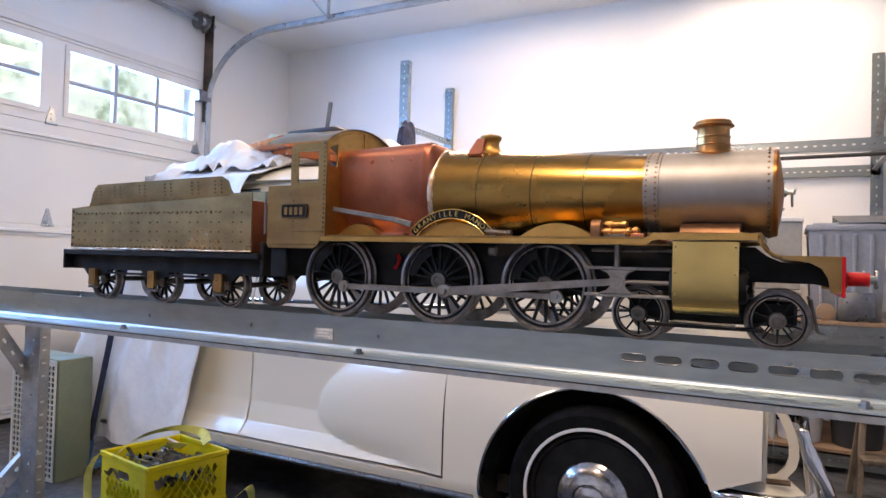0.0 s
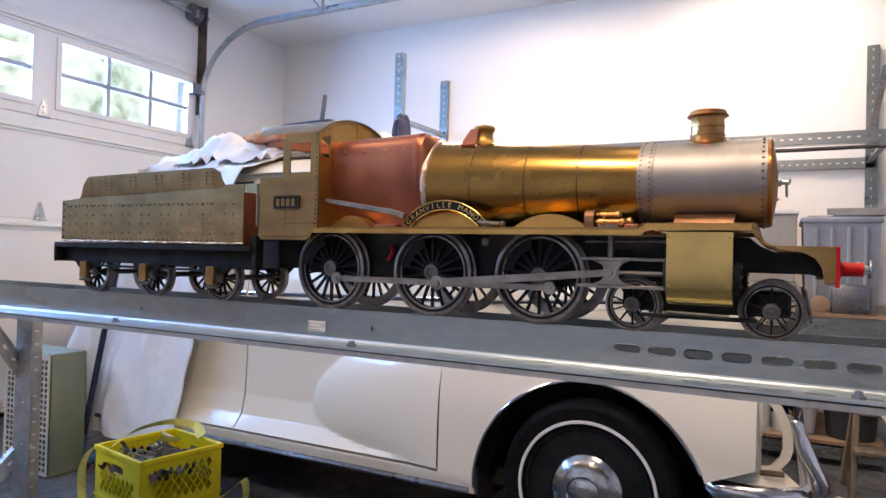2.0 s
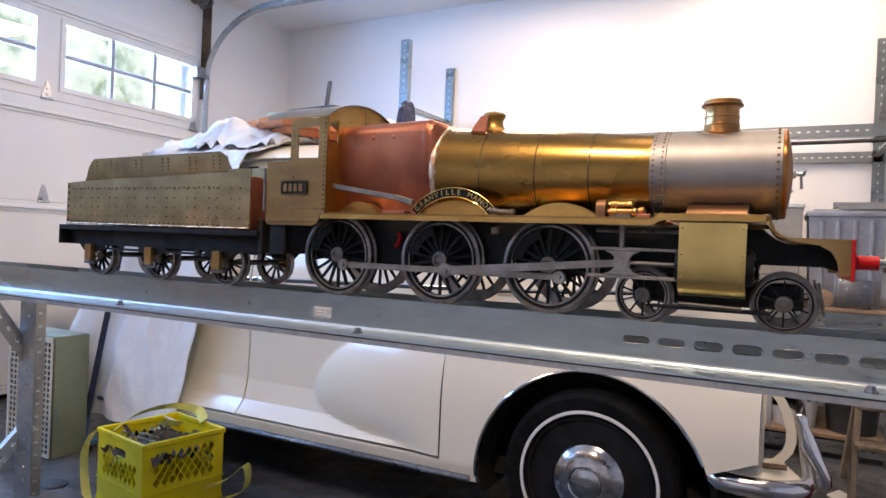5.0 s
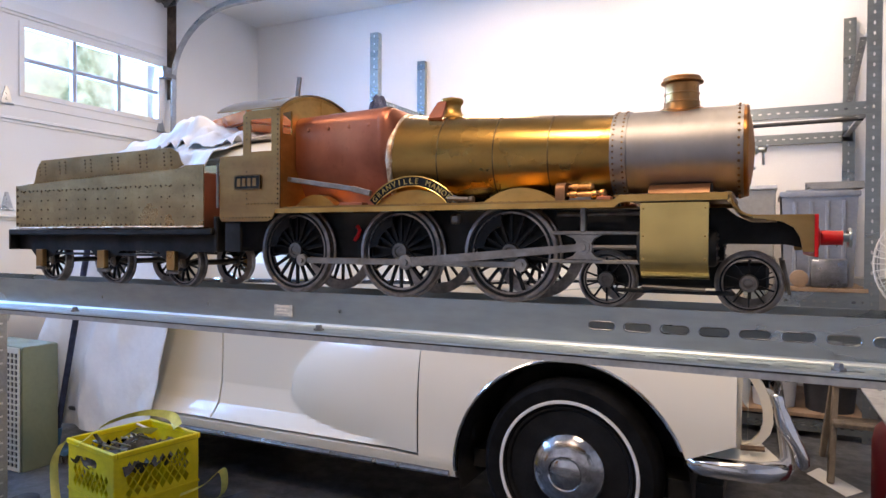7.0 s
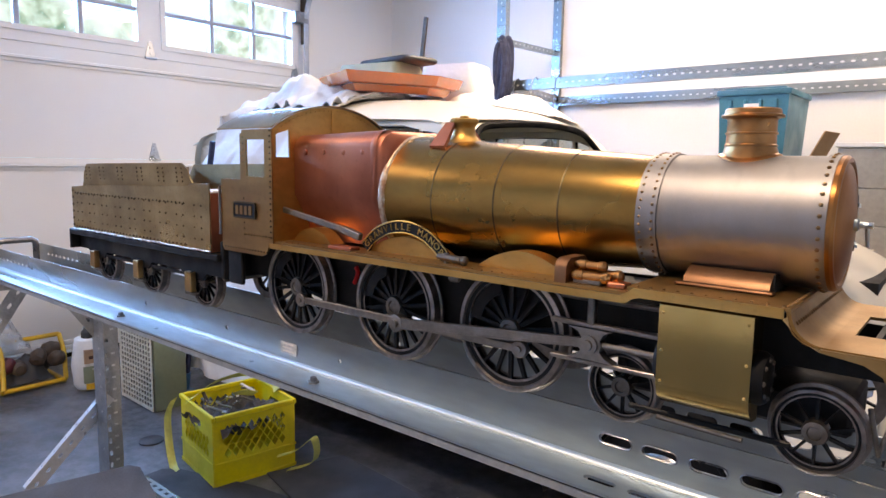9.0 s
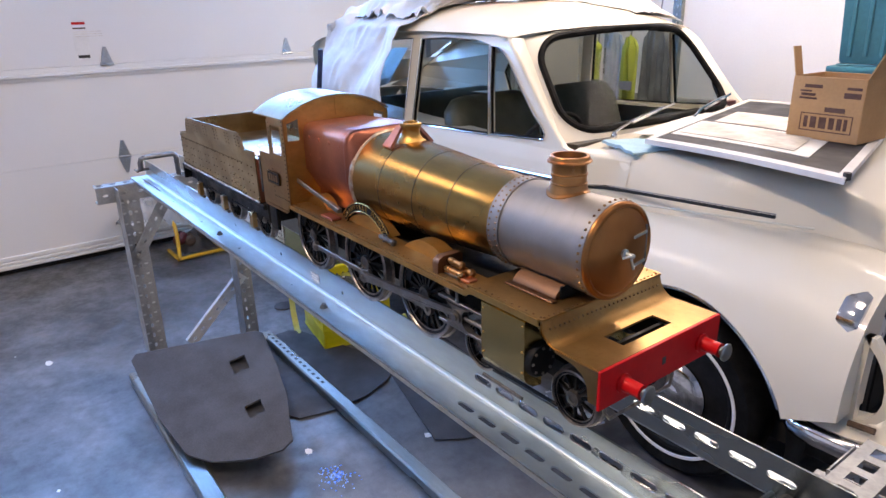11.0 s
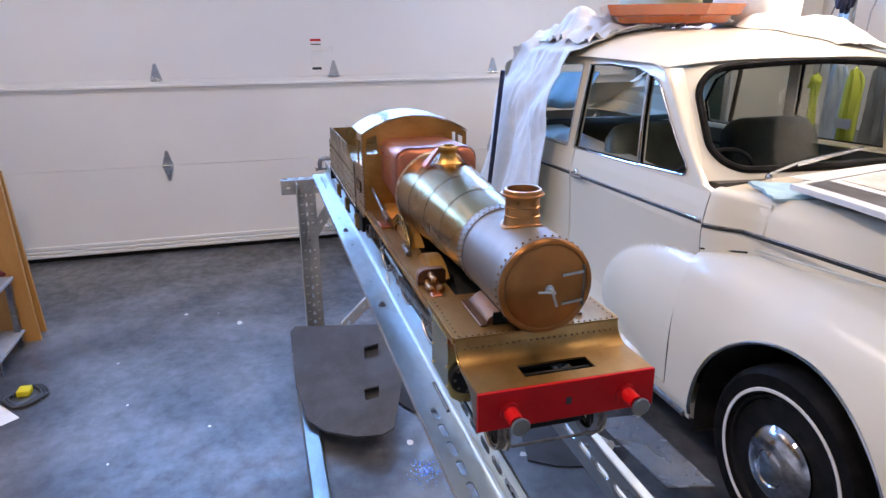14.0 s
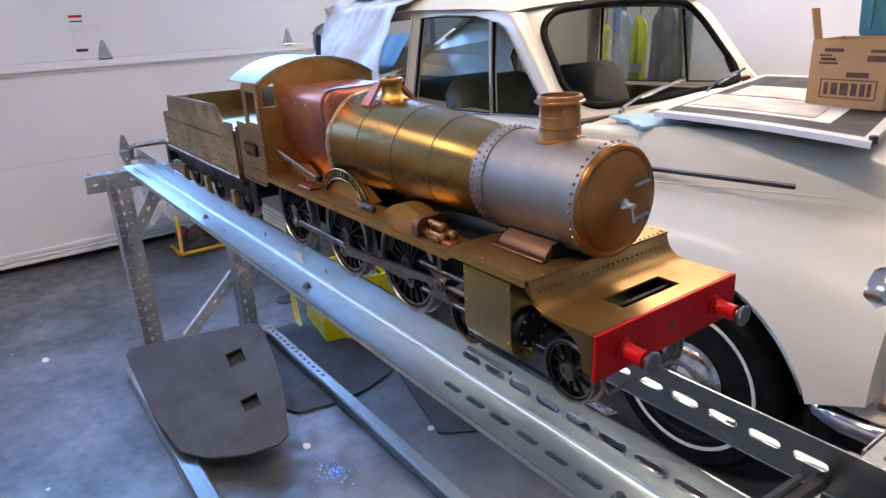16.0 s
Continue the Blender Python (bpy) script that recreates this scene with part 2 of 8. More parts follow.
TYRE_STEEL = material("wheel_tyre_steel", (0.32, 0.285, 0.265), 0.42, metal=1.0, spread=0.18, scale=40, fine=180, bump=0.03)
RED = material("red_paint", (0.58, 0.007, 0.009), 0.42, spread=0.05, scale=12, fine=90, bump=0.02, second=(0.48, 0.006, 0.008), rough_spread=0.08)
RED.node_tree.nodes["Principled BSDF"].inputs["Specular IOR Level"].default_value = 0.25
CAR = material("cream_car_paint", (0.76, 0.705, 0.585), 0.36, spread=0.0, scale=2, fine=20, bump=0.0, second=(0.745, 0.69, 0.57), coat=0.45, rough_spread=0.0)
CHROME = material("chrome", (0.66, 0.66, 0.67), 0.13, metal=1.0, spread=0.05, scale=20, fine=140, bump=0.01, rough_spread=0.05)
HUB = material("pitted_chrome", (0.55, 0.55, 0.56), 0.13, metal=1.0, spread=0.2, scale=26, fine=60, bump=0.07, second=(0.34, 0.33, 0.33), rough_spread=0.14, edge=0.15)
RUBBER = material("black_rubber", (0.008, 0.008, 0.0085), 0.72, spread=0.25, scale=20, fine=160, bump=0.05)
RUBBER.node_tree.nodes["Principled BSDF"].inputs["Specular IOR Level"].default_value = 0.12
WHITEWALL = material("white_tyre_band", (0.72, 0.71, 0.68), 0.55, spread=0.06, scale=30, fine=120, bump=0.02)
UNDER = material("underbody_black", (0.012, 0.012, 0.012), 0.8, spread=0.3, scale=8, fine=60, bump=0.05)
SEAT = material("dark_green_leather", (0.060, 0.068, 0.048), 0.45, spread=0.15, scale=14, fine=120, bump=0.08)
DASH = material("dark_trim", (0.05, 0.045, 0.04), 0.6, spread=0.15, scale=14, fine=90, bump=0.04)
CLOTH = material("white_cotton_sheet", (0.80, 0.79, 0.77), 0.85, spread=0.03, scale=5, fine=34, bump=0.30, second=(0.75, 0.74, 0.73))
YELLOW = material("yellow_plastic", (0.75, 0.60, 0.012), 0.40, spread=0.06, scale=10, fine=80, bump=0.03, second=(0.66, 0.52, 0.02))
YELLOW_SOFT = material("pale_yellow_strap", (0.66, 0.62, 0.16), 0.6, spread=0.1, scale=20, fine=90, bump=0.05)
ORANGE_Y = material("orange_yellow_steel", (0.72, 0.40, 0.02), 0.4, spread=0.1, scale=14, fine=90, bump=0.03)
GREEN_CREAM = material("sage_enamel", (0.22, 0.25, 0.165), 0.45, spread=0.06, scale=6, fine=70, bump=0.03)
CREAM = material("cream_grille", (0.62, 0.60, 0.50), 0.5, spread=0.06, scale=8, fine=70, bump=0.03)
MAT = material("black_floor_mat", (0.060, 0.062, 0.068), 0.75, spread=0.2, scale=9, fine=220, bump=0.15, second=(0.045, 0.046, 0.052), edge=0.2)
WOOD = material("orange_plywood", (0.50, 0.25, 0.075), 0.5, spread=0.1, scale=3, fine=30, bump=0.04, second=(0.42, 0.20, 0.06), stretch=(6, 6, 0.6), edge=0.25)
WOOD_PALE = material("weathered_wood", (0.21, 0.165, 0.125), 0.75, spread=0.2, scale=5, fine=50, bump=0.08, stretch=(5, 5, 0.8))
DARKWOOD = material("dark_brown_wood", (0.085, 0.055, 0.038), 0.65, spread=0.15, scale=6, fine=60, bump=0.06, stretch=(5, 5, 0.7))
TRAY = material("orange_lacquer", (0.50, 0.105, 0.02), 0.18, spread=0.08, scale=7, fine=60, bump=0.01, coat=1.0)
CARD = material("cardboard", (0.46, 0.26, 0.115), 0.75, spread=0.06, scale=7, fine=120, bump=0.04)
INK = material("dark_print", (0.10, 0.045, 0.03), 0.7, spread=0.1, scale=30, fine=120, bump=0.0)
PAPER = material("white_paper", (0.74, 0.73, 0.70), 0.7, spread=0.04, scale=12, fine=90, bump=0.02)
CARDGREY = material("faded_paper", (0.50, 0.50, 0.48), 0.7, spread=0.15, scale=60, fine=120, bump=0.02, second=(0.36, 0.36, 0.35), cover=0.5)
PRINT = material("grey_printed_photo", (0.40, 0.37, 0.33), 0.6, spread=0.15, scale=9, fine=60, bump=0.0, second=(0.70, 0.66, 0.60), cover=0.52)
BOARD = material("black_foam_board", (0.035, 0.036, 0.04), 0.6, spread=0.1, scale=8, fine=90, bump=0.02)
WHITE = material("white_plastic", (0.72, 0.72, 0.71), 0.4, spread=0.04, scale=9, fine=60, bump=0.01)
BLUECLOTH = material("pale_blue_towel", (0.36, 0.58, 0.70), 0.85, spread=0.08, scale=12, fine=240, bump=0.15)

PALEGREEN = material("pale_green_card", (0.45, 0.50, 0.34), 0.6, spread=0.05, scale=9, fine=80, bump=0.02)
TEAL = material("teal_plastic", (0.035, 0.20, 0.27), 0.4, spread=0.08, scale=6, fine=60, bump=0.02)
GREYTOTE = material("grey_plastic", (0.34, 0.36, 0.39), 0.45, spread=0.08, scale=7, fine=60, bump=0.02)
BOXGREY = material("grey_board_box", (0.36, 0.34, 0.30), 0.7, spread=0.08, scale=5, fine=60, bump=0.03)
NAVY = material("navy_rope", (0.018, 0.026, 0.070), 0.7, spread=0.2, scale=30, fine=160, bump=0.1)
DARKGREEN = material("dark_green_board", (0.020, 0.045, 0.038), 0.45, spread=0.1, scale=5, fine=60, bump=0.02)
BEIGE = material("beige_panel", (0.62, 0.60, 0.54), 0.55, spread=0.05, scale=3, fine=60, bump=0.02)
SHIRT = material("pale_blue_shirt_cloth", (0.42, 0.50, 0.60), 0.85, spread=0.1, scale=8, fine=160, bump=0.08)
BLUE = material("blue_plastic", (0.05, 0.17, 0.33), 0.45, spread=0.1, scale=14, fine=90, bump=0.03)
BRISTLE = material("grey_bristles", (0.16, 0.15, 0.14), 0.8, spread=0.3, scale=40, fine=200, bump=0.2)
MAROON = material("dark_red_steel", (0.10, 0.008, 0.012), 0.4, spread=0.1, scale=10, fine=60, bump=0.02)
PLASTIC = material("clear_plastic_bag", (0.62, 0.66, 0.70), 0.25, spread=0.1, scale=12, fine=50, bump=0.2, trans=0.5)
CARDPALE = material("pale_brown_card", (0.42, 0.27, 0.17), 0.75, spread=0.1, scale=7, fine=80, bump=0.03)
GREYCLOTH = material("hanging_clothes", (0.20, 0.22, 0.24), 0.85, spread=0.2, scale=8, fine=120, bump=0.1)
LIME = material("lime_vest_cloth", (0.50, 0.57, 0.09), 0.8, spread=0.1, scale=8, fine=120, bump=0.1)
# Saturated blue gives the crumbs their glints by colour.
CRUMB = material("blue_glint_crumbs", (0.05, 0.22, 0.85), 0.15, spread=0.3, scale=90, fine=200, bump=0.0, second=(0.35, 0.60, 0.95), cover=0.5)
# Pale blue, translucent: stands for daylight mirrored in the car's rear glass.
BLUE_REFLECTION = material("bright_blue_reflection", (0.70, 0.84, 0.88), 0.8, spread=0.08, scale=6, fine=200, bump=0.08)
dn = BLUE_REFLECTION.node_tree
tl, mxs = dn.nodes.new("ShaderNodeBsdfTranslucent"), dn.nodes.new("ShaderNodeMixShader")
tl.inputs[0].default_value = (0.70, 0.86, 0.92, 1)
mxs.inputs[0].default_value = 0.6
dn.links.new(dn.nodes["Principled BSDF"].outputs[0], mxs.inputs[1])
dn.links.new(tl.outputs[0], mxs.inputs[2])
dn.links.new(mxs.outputs[0], dn.nodes["Material Output"].inputs[0])
PANE = glass("window_glass")
CARGLASS = glass("car_glass", (0.68, 0.71, 0.69), 0.005)
TUBE = glow("lit_tube", (1.0, 0.95, 0.88), 2.5)
CHROME_DARK = material("dull_metal", (0.30, 0.30, 0.31), 0.35, metal=1.0, spread=0.15, scale=20, fine=120, bump=0.03)


# ---- mesh helpers ----
ORG = {}


def thing(name, at, label, category, group="", kind=""):
    ob = new(name)
    ob.empty_display_size = 0.05
    ob.location = at
    ORG[ob] = Vector(at)
    return tagged(ob, label, category, group, kind)


def mesh_of(name, bm, mat, shift=None, smooth=35):
    if shift is not None:
        bmesh.ops.translate(bm, verts=bm.verts, vec=shift)
    bmesh.ops.recalc_face_normals(bm, faces=bm.faces)
    me = bpy.data.meshes.new(name)
    bm.to_mesh(me)
    bm.free()
    me.materials.append(mat)
    if smooth:
        me.polygons.foreach_set("use_smooth", [True] * len(me.polygons))
        me.set_sharp_from_angle(angle=radians(smooth))
    return me


def part(name, bm, mat, parent, label="", smooth=35, kind=""):
    o = ORG[parent]
    ob = new(name, mesh_of(name, bm, mat, -o, smooth))
    ob.parent = parent
    ORG[ob] = o
    return tagged(ob, label, kind=kind)


def solo(name, bm, mat, at, label, category, group="", kind="", smooth=35):
    """A thing that is one mesh."""
    ob = new(name, mesh_of(name, bm, mat, -Vector(at), smooth))
    ob.location = at
    ORG[ob] = Vector(at)
    return tagged(ob, label, category, group, kind)


def bevel(bm, geom_faces, w, seg=1):
    edges = {e for f in geom_faces for e in f.edges}
    bmesh.ops.bevel(bm, geom=list(edges), offset=w, segments=seg, affect="EDGES", profile=0.5)


def box(bm, x0, x1, y0, y1, z0, z1, w=0.0, seg=1):
    r = bmesh.ops.create_cube(bm, size=1.0)
    vs = r["verts"]
    for v in vs:
        v.co = Vector(((x0 + x1) / 2 + v.co.x * (x1 - x0), (y0 + y1) / 2 + v.co.y * (y1 - y0), (z0 + z1) / 2 + v.co.z * (z1 - z0)))
    if w:
        bevel(bm, {f for v in vs for f in v.link_faces}, w, seg)
    return bm


def beam(bm, a, b, wide, high, up=(0, 0, 1), w=0.0):
    """A bar from a to b."""
    a, b, up = Vector(a), Vector(b), Vector(up)
    d = (b - a).normalized()
    s = d.cross(up).normalized()
    u = s.cross(d)
    vs = []
    for p in (a, b):
        for i, j in ((-1, -1), (1, -1), (1, 1), (-1, 1)):
            vs.append(bm.verts.new(p + s * (i * wide / 2) + u * (j * high / 2)))
    fs = [bm.faces.new([vs[i] for i in q]) for q in ((3, 2, 1, 0), (4, 5, 6, 7), (0, 1, 5, 4), (1, 2, 6, 5), (2, 3, 7, 6), (3, 0, 4, 7))]
    if w:
        bevel(bm, fs, w)
    return bm


def rings(bm, loops, close=True, cap=True):
    """Skins a row of equal loops of points."""
    rows = [[bm.verts.new(p) for p in lp] for lp in loops]
    n = len(rows[0])
    for a, b in zip(rows, rows[1:]):
        for i in range(n if close else n - 1):
            j = (i + 1) % n
            bm.faces.new((a[i], a[j], b[j], b[i]))
    if cap and close:
        bm.faces.new(rows[0][::-1])
        bm.faces.new(rows[-1])
    return rows


def frame_of(d):
    d = Vector(d).normalized()
    s = d.cross(Vector((0, 0, 1)) if abs(d.z) < 0.9 else Vector((1, 0, 0))).normalized()
    return s, s.cross(d).normalized()


def lathe(bm, base, axis, profile, n=24, cap=True):
    """profile: (distance along the axis, radius)."""
    base, ax = Vector(base), Vector(axis).normalized()
    s, u = frame_of(ax)
    return rings(bm, [[base + ax * h + (s * math.cos(6.28318531 * i / n) + u * math.sin(6.28318531 * i / n)) * max(r, 1e-5) for i in range(n)] for h, r in profile], cap=cap)


def rod(bm, a, b, r, n=10, r2=None):
    a, b = Vector(a), Vector(b)
    lathe(bm, a, b - a, ((0, r), ((b - a).length, r if r2 is None else r2)), n)
    return bm


def tube(bm, pts, r, n=8):
    """A round bar along a line of points."""
    pts = [Vector(p) for p in pts]
    loops = []
    s0 = None
    for i, p in enumerate(pts):
        d = (pts[min(i + 1, len(pts) - 1)] - pts[max(i - 1, 0)]).normalized()
        s, u = frame_of(d)
        if s0 is not None:
            s = (s0 - d * s0.dot(d)).normalized()
            u = s.cross(d).normalized()
        s0 = s
        loops.append([p + (s * math.cos(6.28318531 * k / n) + u * math.sin(6.28318531 * k / n)) * r for k in range(n)])
    rings(bm, loops)
    return bm


def prism(bm, poly, fn, t0, t1):
    """A flat outline (u, v), pushed from t0 to t1; fn(u, v, t) gives the place."""
    a = [bm.verts.new(fn(u, v, t0)) for u, v in poly]
    b = [bm.verts.new(fn(u, v, t1)) for u, v in poly]
    n = len(poly)
    bm.faces.new(a[::-1])
    bm.faces.new(b)
    for i in range(n):
        j = (i + 1) % n
        bm.faces.new((a[i], a[j], b[j], b[i]))
    return bm


def pierced(bm, outer, holes, fn, t0, t1):
    """A plate with holes cut right through it."""
    from mathutils.geometry import tessellate_polygon
    def turning(lp):
        return sum(a[0] * b[1] - b[0] * a[1] for a, b in zip(lp, lp[1:] + lp[:1])) > 0
    outer = list(outer) if turning(list(outer)) else list(outer)[::-1]
    loops = [outer] + [list(h)[::-1] if turning(list(h)) else list(h) for h in holes]
    tris = tessellate_polygon([[Vector((u, v, 0)) for u, v in lp] for lp in loops])
    flat = [p for lp in loops for p in lp]
    a = [bm.verts.new(fn(u, v, t0)) for u, v in flat]
    b = [bm.verts.new(fn(u, v, t1)) for u, v in flat]
    for tri in tris:
        if len(set(tri)) == 3:
            for side, order in ((a, tri), (b, tri[::-1])):
                try:
                    bm.faces.new([side[i] for i in order])
                except ValueError:
                    pass
    k = 0
    for lp in loops:
        n = len(lp)
        for i in range(n):
            j = (i + 1) % n
            bm.faces.new((a[k + i], a[k + j], b[k + j], b[k + i]))
        k += n
    return bm


def slot(cu, cv, length, high, n=5):
    r = high / 2
    h = length / 2 - r
    return [(cu + h + r * math.cos(a), cv + r * math.sin(a)) for a in np.linspace(-math.pi / 2, math.pi / 2, n)] + [(cu - h + r * math.cos(a), cv + r * math.sin(a)) for a in np.linspace(math.pi / 2, 3 * math.pi / 2, n)]


def rounded(u0, u1, v0, v1, r, n=4):
    out = []
    for cu, cv, a0 in ((u1 - r, v0 + r, -90), (u1 - r, v1 - r, 0), (u0 + r, v1 - r, 90), (u0 + r, v0 + r, 180)):
        out += [(cu + r * math.cos(radians(a0 + 90 * i / n)), cv + r * math.sin(radians(a0 + 90 * i / n))) for i in range(n + 1)]
    return out


def circle(cu, cv, r, n=10):
    return [(cu + r * math.cos(6.28318531 * i / n), cv + r * math.sin(6.28318531 * i / n)) for i in range(n)]


def XZ(u, v, t):
    return Vector((u, t, v))


def YZ(u, v, t):
    return Vector((t, u, v))


def XY(u, v, t):
    return Vector((u, v, t))


def grid(bm, fn, nu, nv):
    """A sheet of fn(i / nu, j / nv)."""
    vs = [[bm.verts.new(fn(i / nu, j / nv)) for j in range(nv + 1)] for i in range(nu + 1)]
    for i in range(nu):
        for j in range(nv):
            bm.faces.new((vs[i][j], vs[i + 1][j], vs[i + 1][j + 1], vs[i][j + 1]))
    return vs


def thicken(bm, t):
    bmesh.ops.recalc_face_normals(bm, faces=bm.faces)
    bmesh.ops.solidify(bm, geom=bm.faces[:], thickness=t)
    return bm


def B():
    return bmesh.new()


# ---- the garage ----
XW, YB, YF, XE, ZC = -3.485, 3.52, -3.2, 3.2, 2.845
floor = solo("floor", box(B(), XW - 0.3, XE + 0.1, YF - 0.1, YB + 0.1, -0.12, 0.0), FLOOR, (0, 0, 0), "worn sealed grey concrete garage floor with pale paint spots", "floor", kind="structure")
ceiling = solo("ceiling", box(B(), XW - 0.15, XE + 0.15, YF - 0.15, YB + 0.15, ZC, ZC + 0.1), CEIL, (0, 0, ZC), "plain white plasterboard ceiling of a garage", "ceiling", kind="structure")
solo("wall_back", box(B(), XW - 0.15, XE + 0.15, YB, YB + 0.15, 0.78, ZC), WALL, (0, YB, 0), "plain white painted plasterboard wall behind the car", "wall", kind="structure")
solo("wall_footing", box(B(), XW, XE, YB - 0.03, YB + 0.15, 0.0, 0.78, 0.008), STEM, (0, YB, 0), "grey concrete footing along the foot of the white wall", "wall", kind="structure")
solo("wall_front", box(B(), XW - 0.15, XE + 0.15, YF - 0.15, YF, 0, ZC), WALL, (0, YF, 0), "plain white painted garage wall", "wall", kind="structure")
solo("wall_east", box(B(), XE, XE + 0.15, YF, YB, 0, ZC), WALL, (XE, 0, 0), "plain white painted garage wall", "wall", kind="structure")
DY0, DY1, DZ = -2.06, 2.471, 2.380
bm = B()
box(bm, XW - 0.15, XW, DY1 + 0.02, YB, 0, ZC)
box(bm, XW - 0.15, XW, YF, DY0 - 0.02, 0, ZC)
box(bm, XW - 0.15, XW, DY0 - 0.02, DY1 + 0.02, DZ + 0.01, ZC)
solo("wall_west", bm, WALL, (XW, 0, 0), "white painted wall round the garage door opening", "wall", kind="structure")

# sectional garage door: four sections, the top one with four glazed lights
door = thing("garage_door", (XW, 0, 0), "white sectional garage door with glazed top section, closed", "garage door", kind="structure")
XD = -3.430
JOINTS = (0.05, 0.597, 1.150, 1.765, DZ)
WINDOWS = [(-1.994, -1.028), (-0.850, 0.116), (0.294, 1.260), (1.438, 2.404)]
WZ0, WZ1 = 1.853, 2.236
for i in range(4):
    bm = B()
    if i < 3:
        box(bm, XD - 0.045, XD, DY0, DY1, JOINTS[i] + 0.0006, JOINTS[i + 1] - 0.0006, 0.0015)
    else:
        holes = [rounded(a, b, WZ0, WZ1, 0.006, 1)[::-1] for a, b in WINDOWS]
        pierced(bm, [(DY0, JOINTS[3] + 0.002), (DY1, JOINTS[3] + 0.002), (DY1, DZ - 0.002), (DY0, DZ - 0.002)], holes, YZ, XD - 0.045, XD)
    part("door_section", bm, DOOR, door, smooth=20)
part("bottom_seal", box(B(), XD - 0.04, XD + 0.004, DY0, DY1, 0.0, 0.034, 0.006), RUBBER, door)
part("bottom_rail", box(B(), XD - 0.03, XD + 0.018, DY0, DY1, 0.030, 0.052, 0.004), DOOR, door)
part("bottom_rail", box(B(), XD - 0.01, XD + 0.013, DY0, DY1, 0.056, 0.074, 0.004), DOOR, door)
part("bottom_rail", box(B(), XD - 0.01, XD + 0.009, DY0, DY1, 0.078, 0.104, 0.004), DOOR, door)
for a, b in WINDOWS:
    bm = B()
    h = 0.03
    pierced(bm, [(a - h, WZ0 - h), (b + h, WZ0 - h), (b + h, WZ1 + h), (a - h, WZ1 + h)], [[(a, WZ0), (a, WZ1), (b, WZ1), (b, WZ0)]], YZ, XD, XD + 0.008)
    w = part("window_frame", bm, DOOR, door)
    g = (WZ0 + WZ1) / 2
    for k in (1, 2):
        y = a + (b - a) * k / 3
        part("glazing_bar", box(B(), XD - 0.03, XD + 0.004, y - 0.014, y + 0.014, WZ0, WZ1, 0.003), BARS, w)
    part("glazing_bar", box(B(), XD - 0.03, XD + 0.002, a, b, g - 0.014, g + 0.014, 0.003), BARS, w)
    for k in range(3):
        for r in range(2):
            y0, y1 = a + (b - a) * k / 3 + 0.011, a + (b - a) * (k + 1) / 3 - 0.011
            z0, z1 = (WZ0, g - 0.011) if r == 0 else (g + 0.011, WZ1)
            p = part("pane", box(B(), XD - 0.024, XD - 0.020, y0, y1, z0, z1), PANE, w)
            p.visible_shadow = False
# stiffening struts just under the joints
for z in (1.092, 1.664, 2.296):
    bm = B()
    prism(bm, [(XD, z - 0.006), (XD + 0.010, z - 0.006), (XD + 0.010, z + 0.010), (XD + 0.026, z + 0.013), (XD + 0.026, z + 0.026), (XD + 0.012, z + 0.030), (XD + 0.012, z + 0.044), (XD, z + 0.044)], lambda u, v, t: Vector((u, t, v)), DY0 + 0.02, DY1 - 0.02)
    part("door_strut", bm, DOOR, door)


def hinge(y, z, lower=True):
    bm = B()
    up = [(-0.036, 0.0), (0.036, 0.0), (0.030, 0.022), (0.008, 0.100), (-0.008, 0.100), (-0.030, 0.022)]
    prism(bm, [(y + u, z + v) for u, v in up], YZ, XD, XD + 0.006)
    if lower:
        prism(bm, [(y + u, z - v) for u, v in up], YZ, XD, XD + 0.006)
    rod(bm, (XD + 0.008, y - 0.036, z), (XD + 0.008, y + 0.036, z), 0.008)
    for dz in (0.028, 0.06):
        lathe(bm, (XD + 0.006, y, z + dz), (1, 0, 0), ((0, 0.007), (0.005, 0.006)), 6)
        if lower:
            lathe(bm, (XD + 0.006, y, z - dz), (1, 0, 0), ((0, 0.007), (0.005, 0.006)), 6)
    part("hinge", bm, TRACK, door, "galvanised door hinge")


for y in (-2.02, -0.938, 0.192, 1.336, 2.43):
    hinge(y, 0.597)
    hinge(y, 1.150, False)
    hinge(y, 1.765, False)

# warning label stuck to the door
lab = solo("warning_label", box(B(), XD, XD + 0.0015, 0.040, 0.120, 1.180, 1.402), PAPER, (XD, 0.075, 1.18), "white paper warning label stuck on the garage door", "label")
part("print_band", box(B(), XD + 0.0015, XD + 0.0025, 0.045, 0.115, 1.376, 1.390), RED, lab, "red printed band")
part("print_band", box(B(), XD + 0.0015, XD + 0.0025, 0.047, 0.113, 1.352, 1.360), INK, lab, "dark printed band")
for zz in (1.335, 1.322, 1.309):
    part("print_band", box(B(), XD + 0.0015, XD + 0.0025, 0.049, 0.196, zz, zz + 0.004), PRINT, lab)
part("print_band", box(B(), XD + 0.0015, XD + 0.0025, 0.049, 0.111, 1.192, 1.208), BOARD, lab, "dark printed band")

